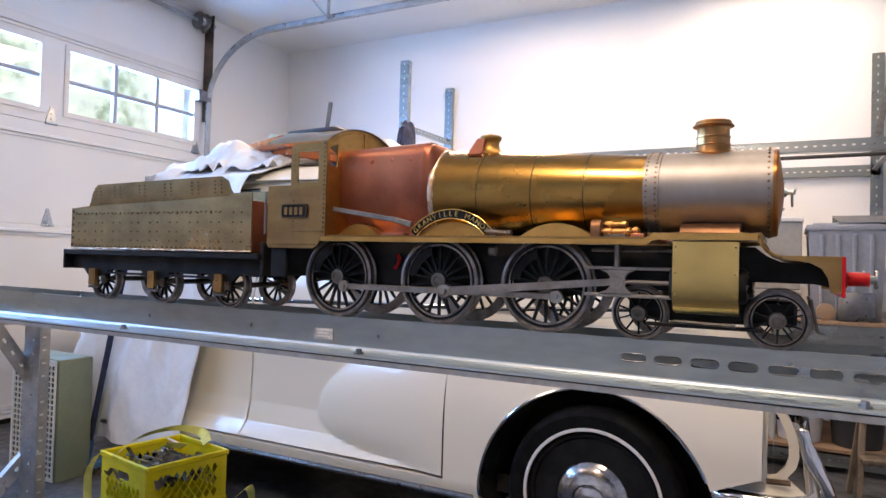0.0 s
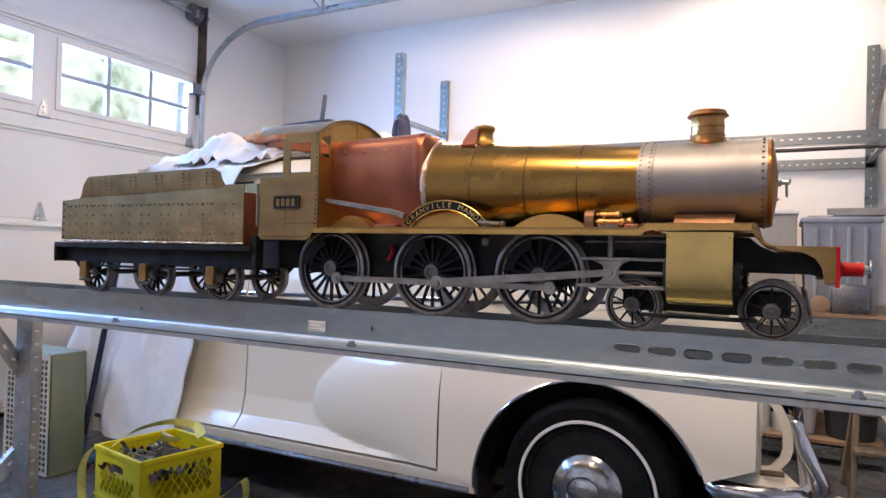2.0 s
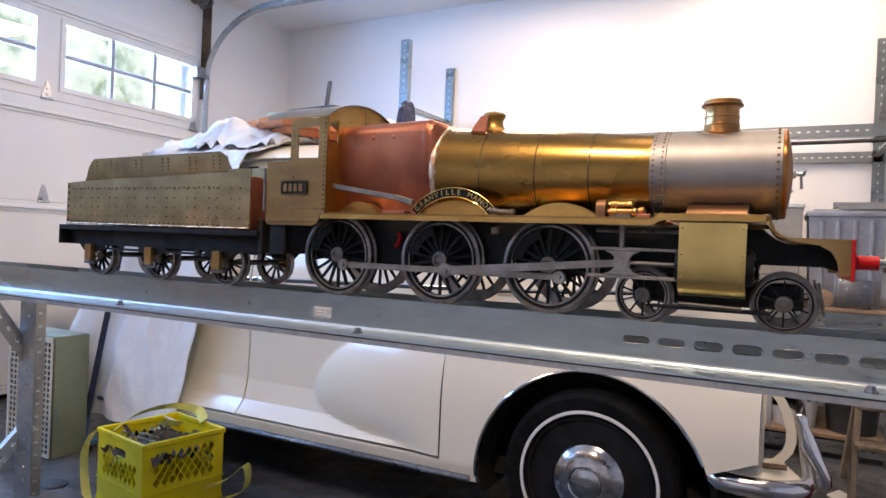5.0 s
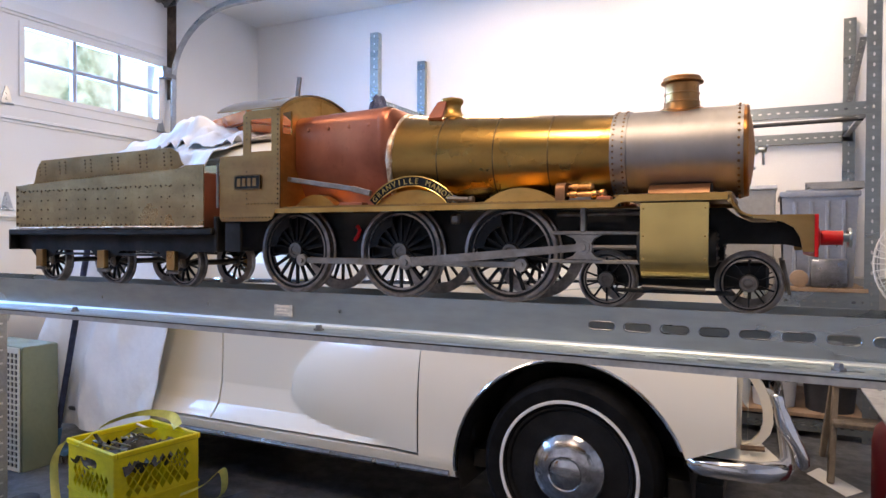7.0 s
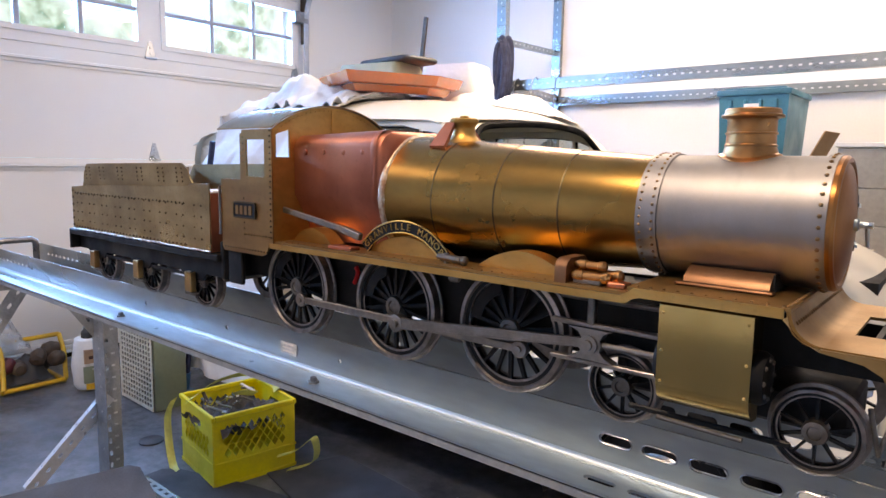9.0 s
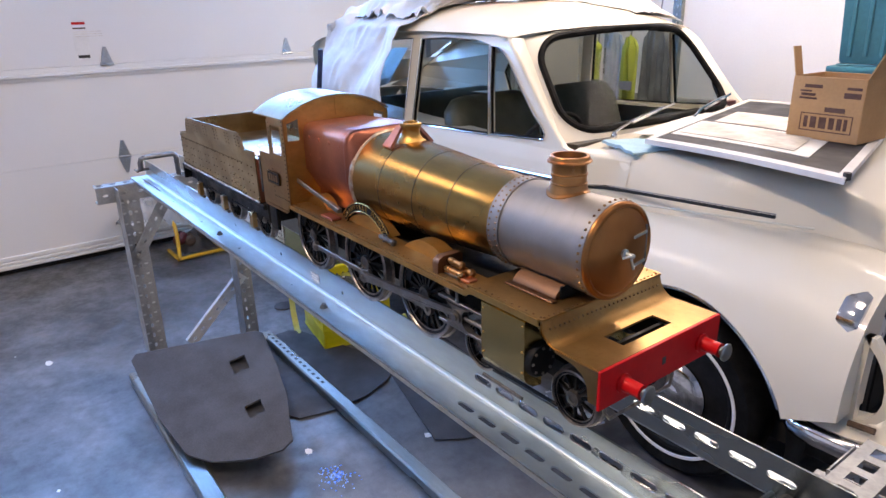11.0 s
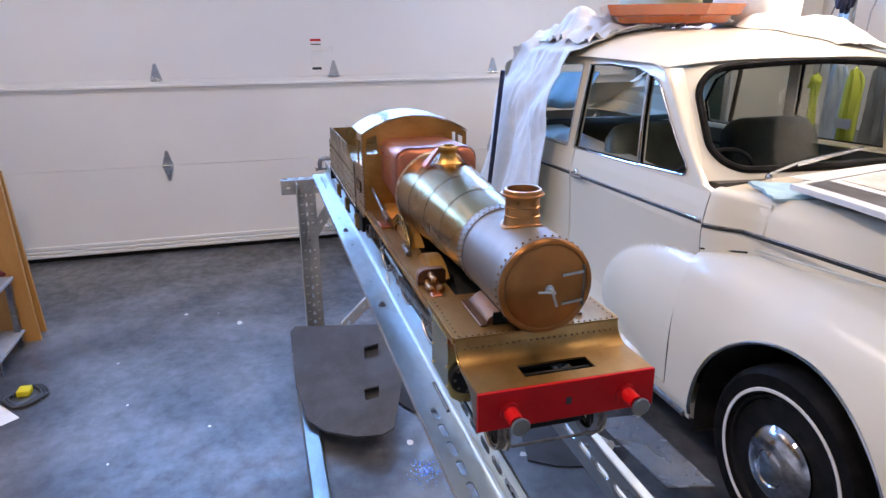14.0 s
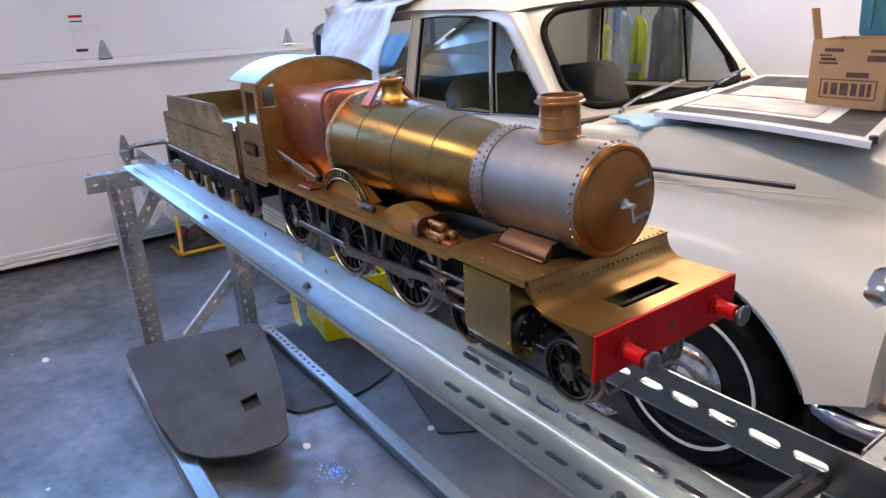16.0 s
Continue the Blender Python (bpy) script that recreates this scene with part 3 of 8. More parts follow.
# running tracks with bend, brackets and spring shaft
YT = 2.500
for y, s in ((YT, 1), (DY0 - 0.05, -1)):
    tr = thing("door_track", (XW, y, 0), "galvanised steel garage door track, curving from the wall to the ceiling", "door track", "garage door tracks")
    bm = B()
    path = [(-3.400, 0.02), (-3.400, 1.0), (-3.400, 2.10)] + [(-3.400 + 0.61 - 0.61 * math.cos(a), 2.15 + 0.492 * math.sin(a)) for a in np.linspace(0.06, math.pi / 2, 14)] + [(-1.5, 2.645), (0.2, 2.650), (1.4, 2.655)]
    sec = [(-0.027, -0.020), (-0.027, 0.020), (-0.022, 0.026), (0.024, 0.026), (0.027, 0.016), (0.022, 0.016), (0.020, 0.022), (-0.020, 0.022), (-0.023, 0.017), (-0.023, -0.020)]
    loops = []
    for i, (x, z) in enumerate(path):
        a, b = path[max(i - 1, 0)], path[min(i + 1, len(path) - 1)]
        d = Vector((b[0] - a[0], 0, b[1] - a[1])).normalized()
        nrm = Vector((-d.z, 0, d.x))
        loops.append([Vector((x, y, z)) + nrm * u + Vector((0, s * v, 0)) for u, v in sec])
    rings(bm, loops)
    part("rail", bm, TRACK, tr)
    part("flag_bracket", box(B(), XW + 0.005, XW + 0.10, y + s * 0.03, y + s * 0.036, 2.02, 2.77, 0.002), RUSTY, tr, "brown steel bracket")
    part("bracket", box(B(), XW + 0.002, XW + 0.07, y + s * 0.028, y + s * 0.034, 1.45, 1.56, 0.002), TRACK, tr)
    part("roller_bracket", box(B(), XD + 0.01, XD + 0.06, y - s * 0.10, y + s * 0.02, 2.155, 2.235, 0.004), CHROME_DARK, tr)
    bm = B()
    beam(bm, (-2.27, y, 2.63), (-2.27, y, ZC), 0.03, 0.004, (1, 0, 0))
    beam(bm, (-2.27, y, 2.63), (-2.46, y, ZC), 0.03, 0.004, (1, 0, 0))
    part("hanger", bm, TRACK, tr)
    drum = thing("cable_drum", (XW, y, 2.75), "dark cast cable drum and bearing plate of a garage door spring", "cable drum", "garage door cable drums")
    bm = B()
    lathe(bm, (XW + 0.07, y - s * 0.10, 2.762), (0, s, 0), ((0, 0.03), (0.0, 0.062), (0.012, 0.066), (0.02, 0.056), (0.06, 0.05), (0.07, 0.066), (0.08, 0.062), (0.08, 0.03)), 24)
    part("drum", bm, CHROME_DARK, drum)
    part("bearing_plate", box(B(), XW + 0.002, XW + 0.13, y + s * 0.005, y + s * 0.012, 2.70, 2.822, 0.006), CHROME_DARK, drum)
    lathe(bm := B(), (XW + 0.07, y - s * 0.02, 2.762), (0, s, 0), ((0, 0.02), (0.06, 0.02), (0.06, 0.012)), 12)
    part("bearing", bm, STEEL, drum)
shaft = solo("spring_shaft", rod(B(), (XW + 0.07, DY0 - 0.1, 2.762), (XW + 0.07, DY1 + 0.1, 2.762), 0.013, 10), TRACK, (XW + 0.07, 0, 2.762), "grey steel torsion shaft above the garage door", "door shaft", kind="structure")

# outside: bright sky and foliage far beyond the panes
m = bpy.data.materials.new("garden_light")
m.use_nodes = True
n, k = m.node_tree.nodes, m.node_tree.links.new
n.remove(n["Principled BSDF"])
em, co = n.new("ShaderNodeEmission"), n.new("ShaderNodeTexCoord")
t1, t2, r1, r2, mx = n.new("ShaderNodeTexNoise"), n.new("ShaderNodeTexNoise"), n.new("ShaderNodeValToRGB"), n.new("ShaderNodeValToRGB"), n.new("ShaderNodeMix")
t1.inputs["Scale"].default_value, t1.inputs["Detail"].default_value = 0.9, 3
t2.inputs["Scale"].default_value, t2.inputs["Detail"].default_value = 4.0, 6
k(co.outputs["Object"], t1.inputs["Vector"])
k(co.outputs["Object"], t2.inputs["Vector"])
r1.color_ramp.elements[0].position, r1.color_ramp.elements[1].position = 0.40, 0.60
r1.color_ramp.elements[0].color, r1.color_ramp.elements[1].color = (0, 0, 0, 1), (1, 1, 1, 1)
r2.color_ramp.elements[0].position, r2.color_ramp.elements[1].position = 0.36, 0.66
r2.color_ramp.elements[0].color, r2.color_ramp.elements[1].color = (0.13, 0.30, 0.24, 1), (0.62, 0.92, 0.95, 1)
mx.data_type = "RGBA"
k(t1.outputs[0], r1.inputs[0])
k(t2.outputs[0], r2.inputs[0])
k(r1.outputs[0], mx.inputs[0])
k(r2.outputs[0], mx.inputs[6])
mx.inputs[7].default_value = (0.62, 0.88, 1.0, 1)
k(mx.outputs[2], em.inputs[0])
em.inputs[1].default_value = 1.45
k(em.outputs[0], n["Material Output"].inputs[0])
solo("backdrop", box(B(), -9.6, -9.5, -12, 14, -1, 9), m, (-9.5, 0, 0), "bright overcast sky and garden foliage outside the door", "backdrop", kind="structure")

# daylight standing in each glazed light of the door
for a, b in WINDOWS:
    lamp("window_daylight", "AREA", look((XD - 0.06, (a + b) / 2, 2.06), (2.0, (a + b) / 2, 1.1)), 61.0, (0.115, 0.385, 1.0), (0.92, 0.36))

# ceiling lights: unseen, assumed square opal panels; the last two are added fill
for x, y, watts in ((0.45, 2.85, 23), (-1.00, 2.20, 58), (0.5, 0.4, 9), (-1.9, -1.4, 14)):
    fx = thing("unseen_ceiling_light", (x, y, ZC), "unseen square white ceiling light with an opal panel, lit", "ceiling light", "ceiling lights")
    part("housing", box(B(), x - 0.17, x + 0.17, y - 0.17, y + 0.17, ZC - 0.045, ZC, 0.006), WHITE, fx)
    part("opal_panel", box(B(), x - 0.15, x + 0.15, y - 0.15, y + 0.15, ZC - 0.052, ZC - 0.0455, 0.003), TUBE, fx, "lit opal panel")
    lamp("unseen_ceiling_glow", "AREA", look((x, y, ZC - 0.06), (x, y + 0.001, 0)), watts, (1.0, 0.94, 0.86), (0.7, 0.7))

# bare bulb over the near side
bb = thing("bulb_light", (0.10, -0.95, ZC), "bare round bulb in a white ceiling holder, lit", "ceiling light", "ceiling lights")
part("holder", (lambda b: (lathe(b, (0.10, -0.95, ZC), (0, 0, -1), ((0, 0.055), (0.02, 0.05), (0.03, 0.025), (0.06, 0.022)), 20), b)[1])(B()), WHITE, bb)
part("bulb", (lambda b: (lathe(b, (0.10, -0.95, ZC - 0.055), (0, 0, -1), ((0, 0.016), (0.02, 0.024), (0.045, 0.032), (0.065, 0.028), (0.078, 0.012), (0.080, 0.001)), 16), b)[1])(B()), TUBE, bb, "lit bulb")
lamp("bulb_light_glow", "AREA", look((0.10, -0.95, ZC - 0.145), (0.10, -0.949, 0)), 35.0, (1.0, 0.93, 0.84), (0.09, 0.09))

# ---- rails and their trestles ----
ZR = 0.885


def angle_rail(side):
    """A slotted steel angle: an upright leg that the wheels run on, and a foot turned outwards."""
    y = side * 0.0655
    rail = thing("angle_rail", (0, y, ZR - 0.062), "galvanised slotted steel angle carrying the model locomotive as a rail", "rail", "rails under the locomotive")
    X0, X1 = -1.70, 1.02 if side < 0 else 0.808
    zb = ZR - 0.062
    holes = [slot(0.330 + 0.0498 * k, ZR - 0.028, 0.037, 0.0105)[::-1] for k in range(13 if side < 0 else 9)]
    holes += [circle(c, ZR - 0.031, 0.0042, 8)[::-1] for c in (-0.120, -0.426, -0.729)]
    holes += [slot(-1.62 + 0.03 * k, ZR - 0.028, 0.018, 0.007)[::-1] for k in range(8)]
    bm = B()
    pierced(bm, [(X0, zb + 0.006), (X1, zb + 0.006), (X1, ZR), (X0, ZR)], holes, XZ, y - 0.0015, y + 0.0015)
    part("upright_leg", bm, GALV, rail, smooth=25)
    bm = B()
    foot = [slot(0.330 + 0.0498 * k, y + side * 0.036, 0.037, 0.0105) for k in range(13 if side < 0 else 9)]
    foot += [circle(c, y + side * 0.036, 0.0045, 8) for c in (-0.30, -0.62, -0.93, -1.22)]
    foot += [slot(-1.62 + 0.03 * k, y + side * 0.03, 0.018, 0.007) for k in range(8)]
    ya, yb = y + side * 0.007, y + side * 0.060
    outline = [(X0, ya), (X1, ya), (X1, yb), (X0, yb)]
    if side < 0:
        outline, foot = outline[::-1], foot[::-1]
    pierced(bm, outline, [h[::-1] for h in foot] if side > 0 else foot, XY, zb - 0.0015, zb + 0.0015)
    # Same steel as the upright; its pale blue tone paints the windows' sheen.
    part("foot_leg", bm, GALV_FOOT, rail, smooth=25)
    bm = B()
    sec = [(y + side * (0.0085 - 0.010 * math.cos(a)), zb + 0.0085 - 0.010 * math.sin(a)) for a in np.linspace(0, math.pi / 2, 5)] + [(y + side * (0.0085 - 0.0062 * math.cos(a)), zb + 0.0085 - 0.0062 * math.sin(a)) for a in np.linspace(math.pi / 2, 0, 5)]
    prism(bm, sec, lambda u, v, t: Vector((t, u, v)), X0, X1)
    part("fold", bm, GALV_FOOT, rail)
    part("lip", box(B(), X0, X1, min(yb, yb - side * 0.0022), max(yb, yb - side * 0.0022), zb - 0.0125, zb - 0.0042), GALV_DULL, rail)
    # Black strip standing for the shade in the gap behind the lip.
    part("lip_gap_shade", box(B(), X0 + 0.004, X1 - 0.004, min(yb - side * 0.003, yb - side * 0.008), max(yb - side * 0.003, yb - side * 0.008), zb - 0.011, zb - 0.0016), BOARD, rail)
    bm = B()
    for k in range(13 if side < 0 else 9):
        lp = slot(0.330 + 0.0498 * k, ZR - 0.028, 0.0385, 0.012)
        tube(bm, [(u, y + side * 0.0016, v) for u, v in lp + lp[:1]], 0.0009, 4)
    part("slot_rims", bm, CHROME_DARK, rail, "bright pressed slot edges", kind="stuff")
    for c in (-0.77, -0.14, 0.62):
        bm = B()
        lathe(bm, (c, y + side * 0.036, zb + 0.0015), (0, 0, 1), ((0, 0.009), (0.003, 0.009), (0.003, 0.006), (0.009, 0.005)), 6)
        lathe(bm, (c, y + side * 0.036, zb - 0.0015), (0, 0, -1), ((0, 0.009), (0.007, 0.009), (0.007, 0.004), (0.012, 0.004)), 6)
        part("bolt", bm, CHROME_DARK, rail)
    return rail


angle_rail(-1)
angle_rail(1)
tagl = solo("paper_tag", box(B(), -0.264, -0.223, -0.0685, -0.0675, 0.840, 0.860), CARDGREY, (-0.243, -0.0675, 0.84), "small white paper sticker with faded print on the rail", "label")
for i in range(3):
    part("print_bar", box(B(), -0.258 + 0.0, -0.230 - 0.006 * (i == 1), -0.0692, -0.0685, 0.844 + 0.006 * i, 0.8465 + 0.006 * i), PRINT, tagl)


def perforated(bm, a, b, wide, flange, pitch=0.045, facing=(1, 0, 0)):
    """A length of slotted angle from a to b: two legs at right angles, each with a row of slots."""
    a, b, f = Vector(a), Vector(b), Vector(facing).normalized()
    d = (b - a)
    length = d.length
    d = d / length
    s = d.cross(f).normalized()
    f = s.cross(d).normalized()
    n = max(1, int(length / pitch))
    holes = [slot((i + 0.5) * length / n, 0.0, 0.020, 0.009, 3)[::-1] for i in range(n)]
    h2 = [slot((i + 0.5) * length / n, flange * 0.55, 0.010, 0.008, 3)[::-1] for i in range(n)]
    pierced(bm, [(0, -wide / 2), (length, -wide / 2), (length, wide / 2), (0, wide / 2)], holes, lambda u, v, t: a + d * u + s * v + f * t, -0.0012, 0.0012)
    pierced(bm, [(0, 0.0012), (length, 0.0012), (length, flange), (0, flange)], h2, lambda u, v, t: a + d * u - f * v + s * (wide / 2 - 0.0012 + t), -0.0012, 0.0012)
    return bm


def trestle(x, name_label, group="trestles under the rails"):
    """Posts, a top bar and knee braces of slotted angle."""
    st = thing("trestle", (x, 0, 0), name_label, "trestle", group)
    zt = 0.8215
    for s in (-1, 1):
        yl = -0.165 if s < 0 else 0.222
        part("leg", perforated(B(), (x, yl, 0.0), (x, yl, zt - 0.004), 0.082, 0.080, 0.042, (-1, 0, 0)), GALV_DULL, st)
        bm = B()
        for i in range(19):
            for dy in (-0.021, 0.021):
                box(bm, x + 0.0013, x + 0.0024, yl + dy - 0.006, yl + dy + 0.006, 0.035 + i * 0.042, 0.041 + i * 0.042)
        part("slot_edges", bm, ZINC, st, "bright worn slot edges", kind="stuff")
        part("knee_brace", perforated(B(), (x + 0.012, yl + 0.01 * s, zt - 0.29), (x + 0.012, yl - s * 0.15, zt - 0.05), 0.046, 0.03), GALV_DULL, st)
    bm = B()
    perforated(bm, (x + 0.006, -0.268, zt - 0.032 - (0.024 if x > 0 else 0)), (x + 0.006, 0.285, zt - 0.032 - (0.024 if x > 0 else 0)), 0.060, 0.055, 0.06)
    part("top_bar", bm, GALV_DULL, st)
    bm = B()
    ya = -0.268 if x < 0 else 0.128
    xs = x if x < 0 else x + 0.056
    pierced(bm, [(xs - 0.05, ya), (xs + 0.004, ya), (xs + 0.004, 0.285), (xs - 0.05, 0.285)], [[(xs - 0.034, y - 0.011), (xs - 0.014, y - 0.011), (xs - 0.014, y + 0.011), (xs - 0.034, y + 0.011)] for y in np.linspace(ya + 0.02, 0.26, 12 if x < 0 else 4)], XY, zt - 0.0028, zt - 0.0004)
    part("top_plate", bm, GALV if x < 0 else GALV_DULL, st)
    part("foot_brace", perforated(B(), (x + 0.004, 0.225, 0.355), (x + 0.004, -0.03, 0.111), 0.044, 0.02, 0.05), ZINC, st)
    return st


trestle(-1.62, "perforated galvanised steel trestle with knee braces, carrying the rails")
trestle(0.735, "perforated galvanised steel trestle with knee braces, carrying the rails")

# floor bars joining the trestles
for y, wd in ((-0.252, 0.060), (0.305, 0.048)):
    bar = solo("floor_bar", beam(B(), (-1.66, y, 0.021), (0.76, y, 0.021), wd, 0.042, w=0.006), GALV, (-0.45, y, 0), "long galvanised steel strut lying on the floor between the trestles", "steel bar", "floor bars")
    bm = B()
    for i in range(14):
        box(bm, -1.62 + i * 0.040, -1.602 + i * 0.040, y - 0.006, y + 0.006, 0.0415, 0.0424)
    part("slot_row", bm, BOARD, bar, kind="stuff")

# clamp at the far end of the rails
cl = thing("c_clamp", (-1.60, -0.07, 0.83), "dark iron screw clamp holding the rail to the trestle", "clamp")
tube(bm := B(), [(-1.64, -0.095, 0.862), (-1.64, -0.095, 0.886), (-1.64, -0.090, 0.899), (-1.64, -0.075, 0.904), (-1.64, 0.025, 0.904), (-1.64, 0.036, 0.898), (-1.64, 0.038, 0.885), (-1.64, 0.038, 0.822)], 0.0095, 8)
part("frame", bm, CHROME_DARK, cl)
part("screw", rod(B(), (-1.64, -0.112, 0.858), (-1.64, -0.060, 0.860), 0.005), STEEL, cl)
part("handle", rod(B(), (-1.665, -0.112, 0.858), (-1.615, -0.112, 0.858), 0.0035), STEEL, cl)

# clamp at the near end of the rails, lying over the trestle's top bar
cn = thing("c_clamp", (0.738, 0.03, 0.82), "black iron screw clamp on the trestle under the rails", "clamp")
bm = B()
tube(bm, [(0.742, 0.088, 0.792), (0.742, 0.088, 0.826), (0.742, 0.080, 0.836), (0.738, 0.03, 0.836), (0.734, -0.020, 0.834), (0.733, -0.028, 0.826), (0.733, -0.028, 0.792)], 0.0075, 8)
part("frame", bm, BOARD, cn)
part("screw", rod(B(), (0.722, 0.078, 0.832), (0.716, -0.010, 0.831), 0.0042, 8), GALV, cn, "bright threaded screw")
part("handle", rod(B(), (0.705, 0.074, 0.833), (0.748, 0.082, 0.833), 0.0030, 8), STEEL, cn)


# ---- the model locomotive ----
loco = thing("model_locomotive", (0, 0, ZR), "unpainted brass and copper model steam locomotive on steel rails", "model locomotive")


def wheel(parent, x, side, r, spokes, hub, width=0.013, crank=None, balance=None):
    """A spoked wheel under parent: tyre, flange, spokes, hub."""
    c = Vector((x, side * 0.0665, ZR + r))
    ax = Vector((0, side, 0))
    bm = B()
    lathe(bm, c - ax * 0.002, ax, ((-0.003, r * 0.80), (-0.003, r + 0.0035), (0.000, r + 0.003), (0.001, r), (width, r), (width + 0.001, r - 0.002), (width + 0.001, r * 0.925), (width - 0.003, r * 0.90), (width - 0.003, r * 0.80)), 56, cap=False)
    w = part("wheel", bm, TYRE_STEEL, parent)
    bm = B()
    lathe(bm, c, ax, ((0.001, r * 0.80), (0.001, r * 0.905), (width - 0.004, r * 0.905), (width - 0.004, r * 0.845), (width - 0.006, r * 0.84), (0.002, r * 0.84)), 56, cap=False)
    part("rim", bm, BLACK, w)
    bm = B()
    for i in range(spokes):
        a = 6.28318531 * (i + 0.5) / spokes
        d = Vector((math.cos(a), 0, math.sin(a)))
        q = Vector((-math.sin(a), 0, math.cos(a)))
        p0, p1 = c + d * hub * 0.8 + ax * 0.005, c + d * r * 0.88 + ax * 0.004
        rings(bm, [[p + q * sx * wd + ax * sy * 0.0026 for sx, sy in ((-1, -1), (1, -1), (1, 1), (-1, 1))] for p, wd in ((p0, r * 0.034), (p1, r * 0.026))])
    part("spokes", bm, BLACK, w, kind="stuff")
    bm = B()
    lathe(bm, c, ax, ((0.0, hub), (0.008, hub), (0.010, hub * 0.94), (0.0125, hub * 0.9), (0.013, hub * 0.55), (0.0115, hub * 0.5), (0.0125, hub * 0.2), (0.0125, 0.0005)), 24)
    part("hub", bm, STEEL, w)
    if crank:
        bm = B()
        cx, cz = crank
        d = Vector((cx, 0, cz))
        e = Vector((-cz, 0, cx)).normalized()
        rings(bm, [[c + ax * h + p for p in (e * hub * 0.8, d + e * 0.011, d * 1.28, d - e * 0.011, -e * hub * 0.8)] for h in (0.002, 0.0105)])
        part("crank_boss", bm, BLACK, w)
    if balance is not None:
        bm = B()
        pts = [(c.x + r * 0.83 * math.cos(a), c.z + r * 0.83 * math.sin(a)) for a in np.linspace(balance - 0.62, balance + 0.62, 9)]
        pts += [(c.x + r * 0.60 * math.cos(a), c.z + r * 0.60 * math.sin(a)) for a in np.linspace(balance + 0.5, balance - 0.5, 5)]
        prism(bm, pts, XZ, c.y + side * 0.001, c.y + side * 0.008)
        part("balance_weight", bm, BLACK, w)
    return w


RD, RB = 0.0745, 0.039
DRV = (-0.209, 0.003, 0.194)
for side in (-1, 1):
    ca = (0.020, -0.017) if side < 0 else (-0.017, -0.020)
    for x in DRV:
        wheel(loco, x, side, RD, 18, 0.015, crank=ca, balance=math.atan2(-ca[1], -ca[0]))
    for x in (0.338, 0.521):
        wheel(loco, x, side, RB, 10, 0.0115, width=0.012)

# frames: deep black plates, cut away under the axles
for side in (-1, 1):
    bm = B()
    yo = side * 0.053
    poly = [(-0.365, 0.965), (-0.25, 0.950), (-0.08, 0.945), (0.28, 0.945), (0.30, 0.958), (0.47, 0.958), (0.49, 0.975), (0.565, 0.975), (0.588, 0.970), (0.588, 1.002), (0.524, 1.004), (0.506, 1.012), (0.492, 1.024), (-0.365, 1.026)]
    prism(bm, poly, XZ, yo - 0.002, yo + 0.002)
    fr = part("frame_plate", bm, BLACK, loco, "black painted frame plate")
    # front valance: brass sheet with a black inner face
    bm = B()
    arc = [(0.500, 1.034)] + [(0.500 + 0.028 * (1 - math.cos(a)), 1.034 - 0.024 * math.sin(a)) for a in np.linspace(0.3, math.pi / 2, 7)] + [(0.592, 1.010), (0.592, 0.966), (0.580, 0.966), (0.577, 0.984), (0.570, 0.996), (0.557, 1.003), (0.540, 1.0055), (0.525, 1.0075), (0.512, 1.014), (0.503, 1.023), (0.496, 1.030)]
    prism(bm, arc, XZ, side * 0.1185, side * 0.1165)
    part("front_valance", bm, BRASS_DULL, loco)
# stays and ash pan that fill the space between the frames
part("frame_stay", box(B(), -0.36, 0.49, -0.050, 0.050, 0.972, 1.022, 0.003), BLACK, loco)
part("ash_pan", box(B(), -0.19, -0.03, -0.045, 0.045, 0.935, 0.975, 0.004), BLACK, loco)
for x in (-0.209, 0.003, 0.194, 0.338, 0.521):
    r = RD if x < 0.3 else RB
    part("axle", rod(B(), (x, -0.066, ZR + r), (x, 0.066, ZR + r), 0.0065, 12), STEEL, loco)
# bogie
part("bogie_frame", box(B(), 0.318, 0.545, -0.048, 0.048, 0.914, 0.950, 0.004), BLACK, loco)
for side in (-1, 1):
    part("bogie_bar", box(B(), 0.352, 0.505, side * 0.088 - 0.002, side * 0.088 + 0.002, 0.908, 0.914, 0.0015), BLACK, loco)
part("guard_bar", tube(B(), [(0.560, -0.072, 0.955), (0.566, -0.070, 0.925), (0.568, -0.062, 0.912), (0.568, 0.062, 0.912), (0.566, 0.070, 0.925), (0.560, 0.072, 0.955)], 0.0022), STEEL, loco, "thin bent steel guard bar")

# footplate
for side in (-1, 1):
    part("footplate", box(B(), -0.226, 0.356, min(side * 0.1175, side * 0.070), max(side * 0.1175, side * 0.070), 1.0315, 1.0345), FOOTBRASS, loco)
for side in (-1, 1):
    bm = B()
    prism(bm, [(-0.222, 1.0312), (0.350, 1.0312), (0.356, 1.0338), (0.364, 1.0400), (0.497, 1.0400), (0.497, 1.0310), (0.370, 1.0310), (0.363, 1.0290), (0.356, 1.0235), (-0.222, 1.0235)], XZ, side * 0.1180, side * 0.1200)
    part("valance", bm, BRASS, loco)
part("front_footplate", box(B(), 0.3565, 0.502, -0.1175, 0.1175, 1.0375, 1.0405), FOOTBRASS, loco)
bm = B()
sec = [(0.500, 1.0405)] + [(0.502 + 0.026 * (1 - math.cos(a)), 1.0385 - 0.027 * math.sin(a)) for a in np.linspace(0.2, math.pi / 2, 8)]
low = [(0.5265, 1.0085), (0.5125, 1.0118), (0.5040, 1.0185), (0.4995, 1.0265), (0.4980, 1.0385)]
prism(bm, sec + low, XZ, -0.1165, 0.1165)
part("curved_apron", bm, APRON, loco)
bm = B()
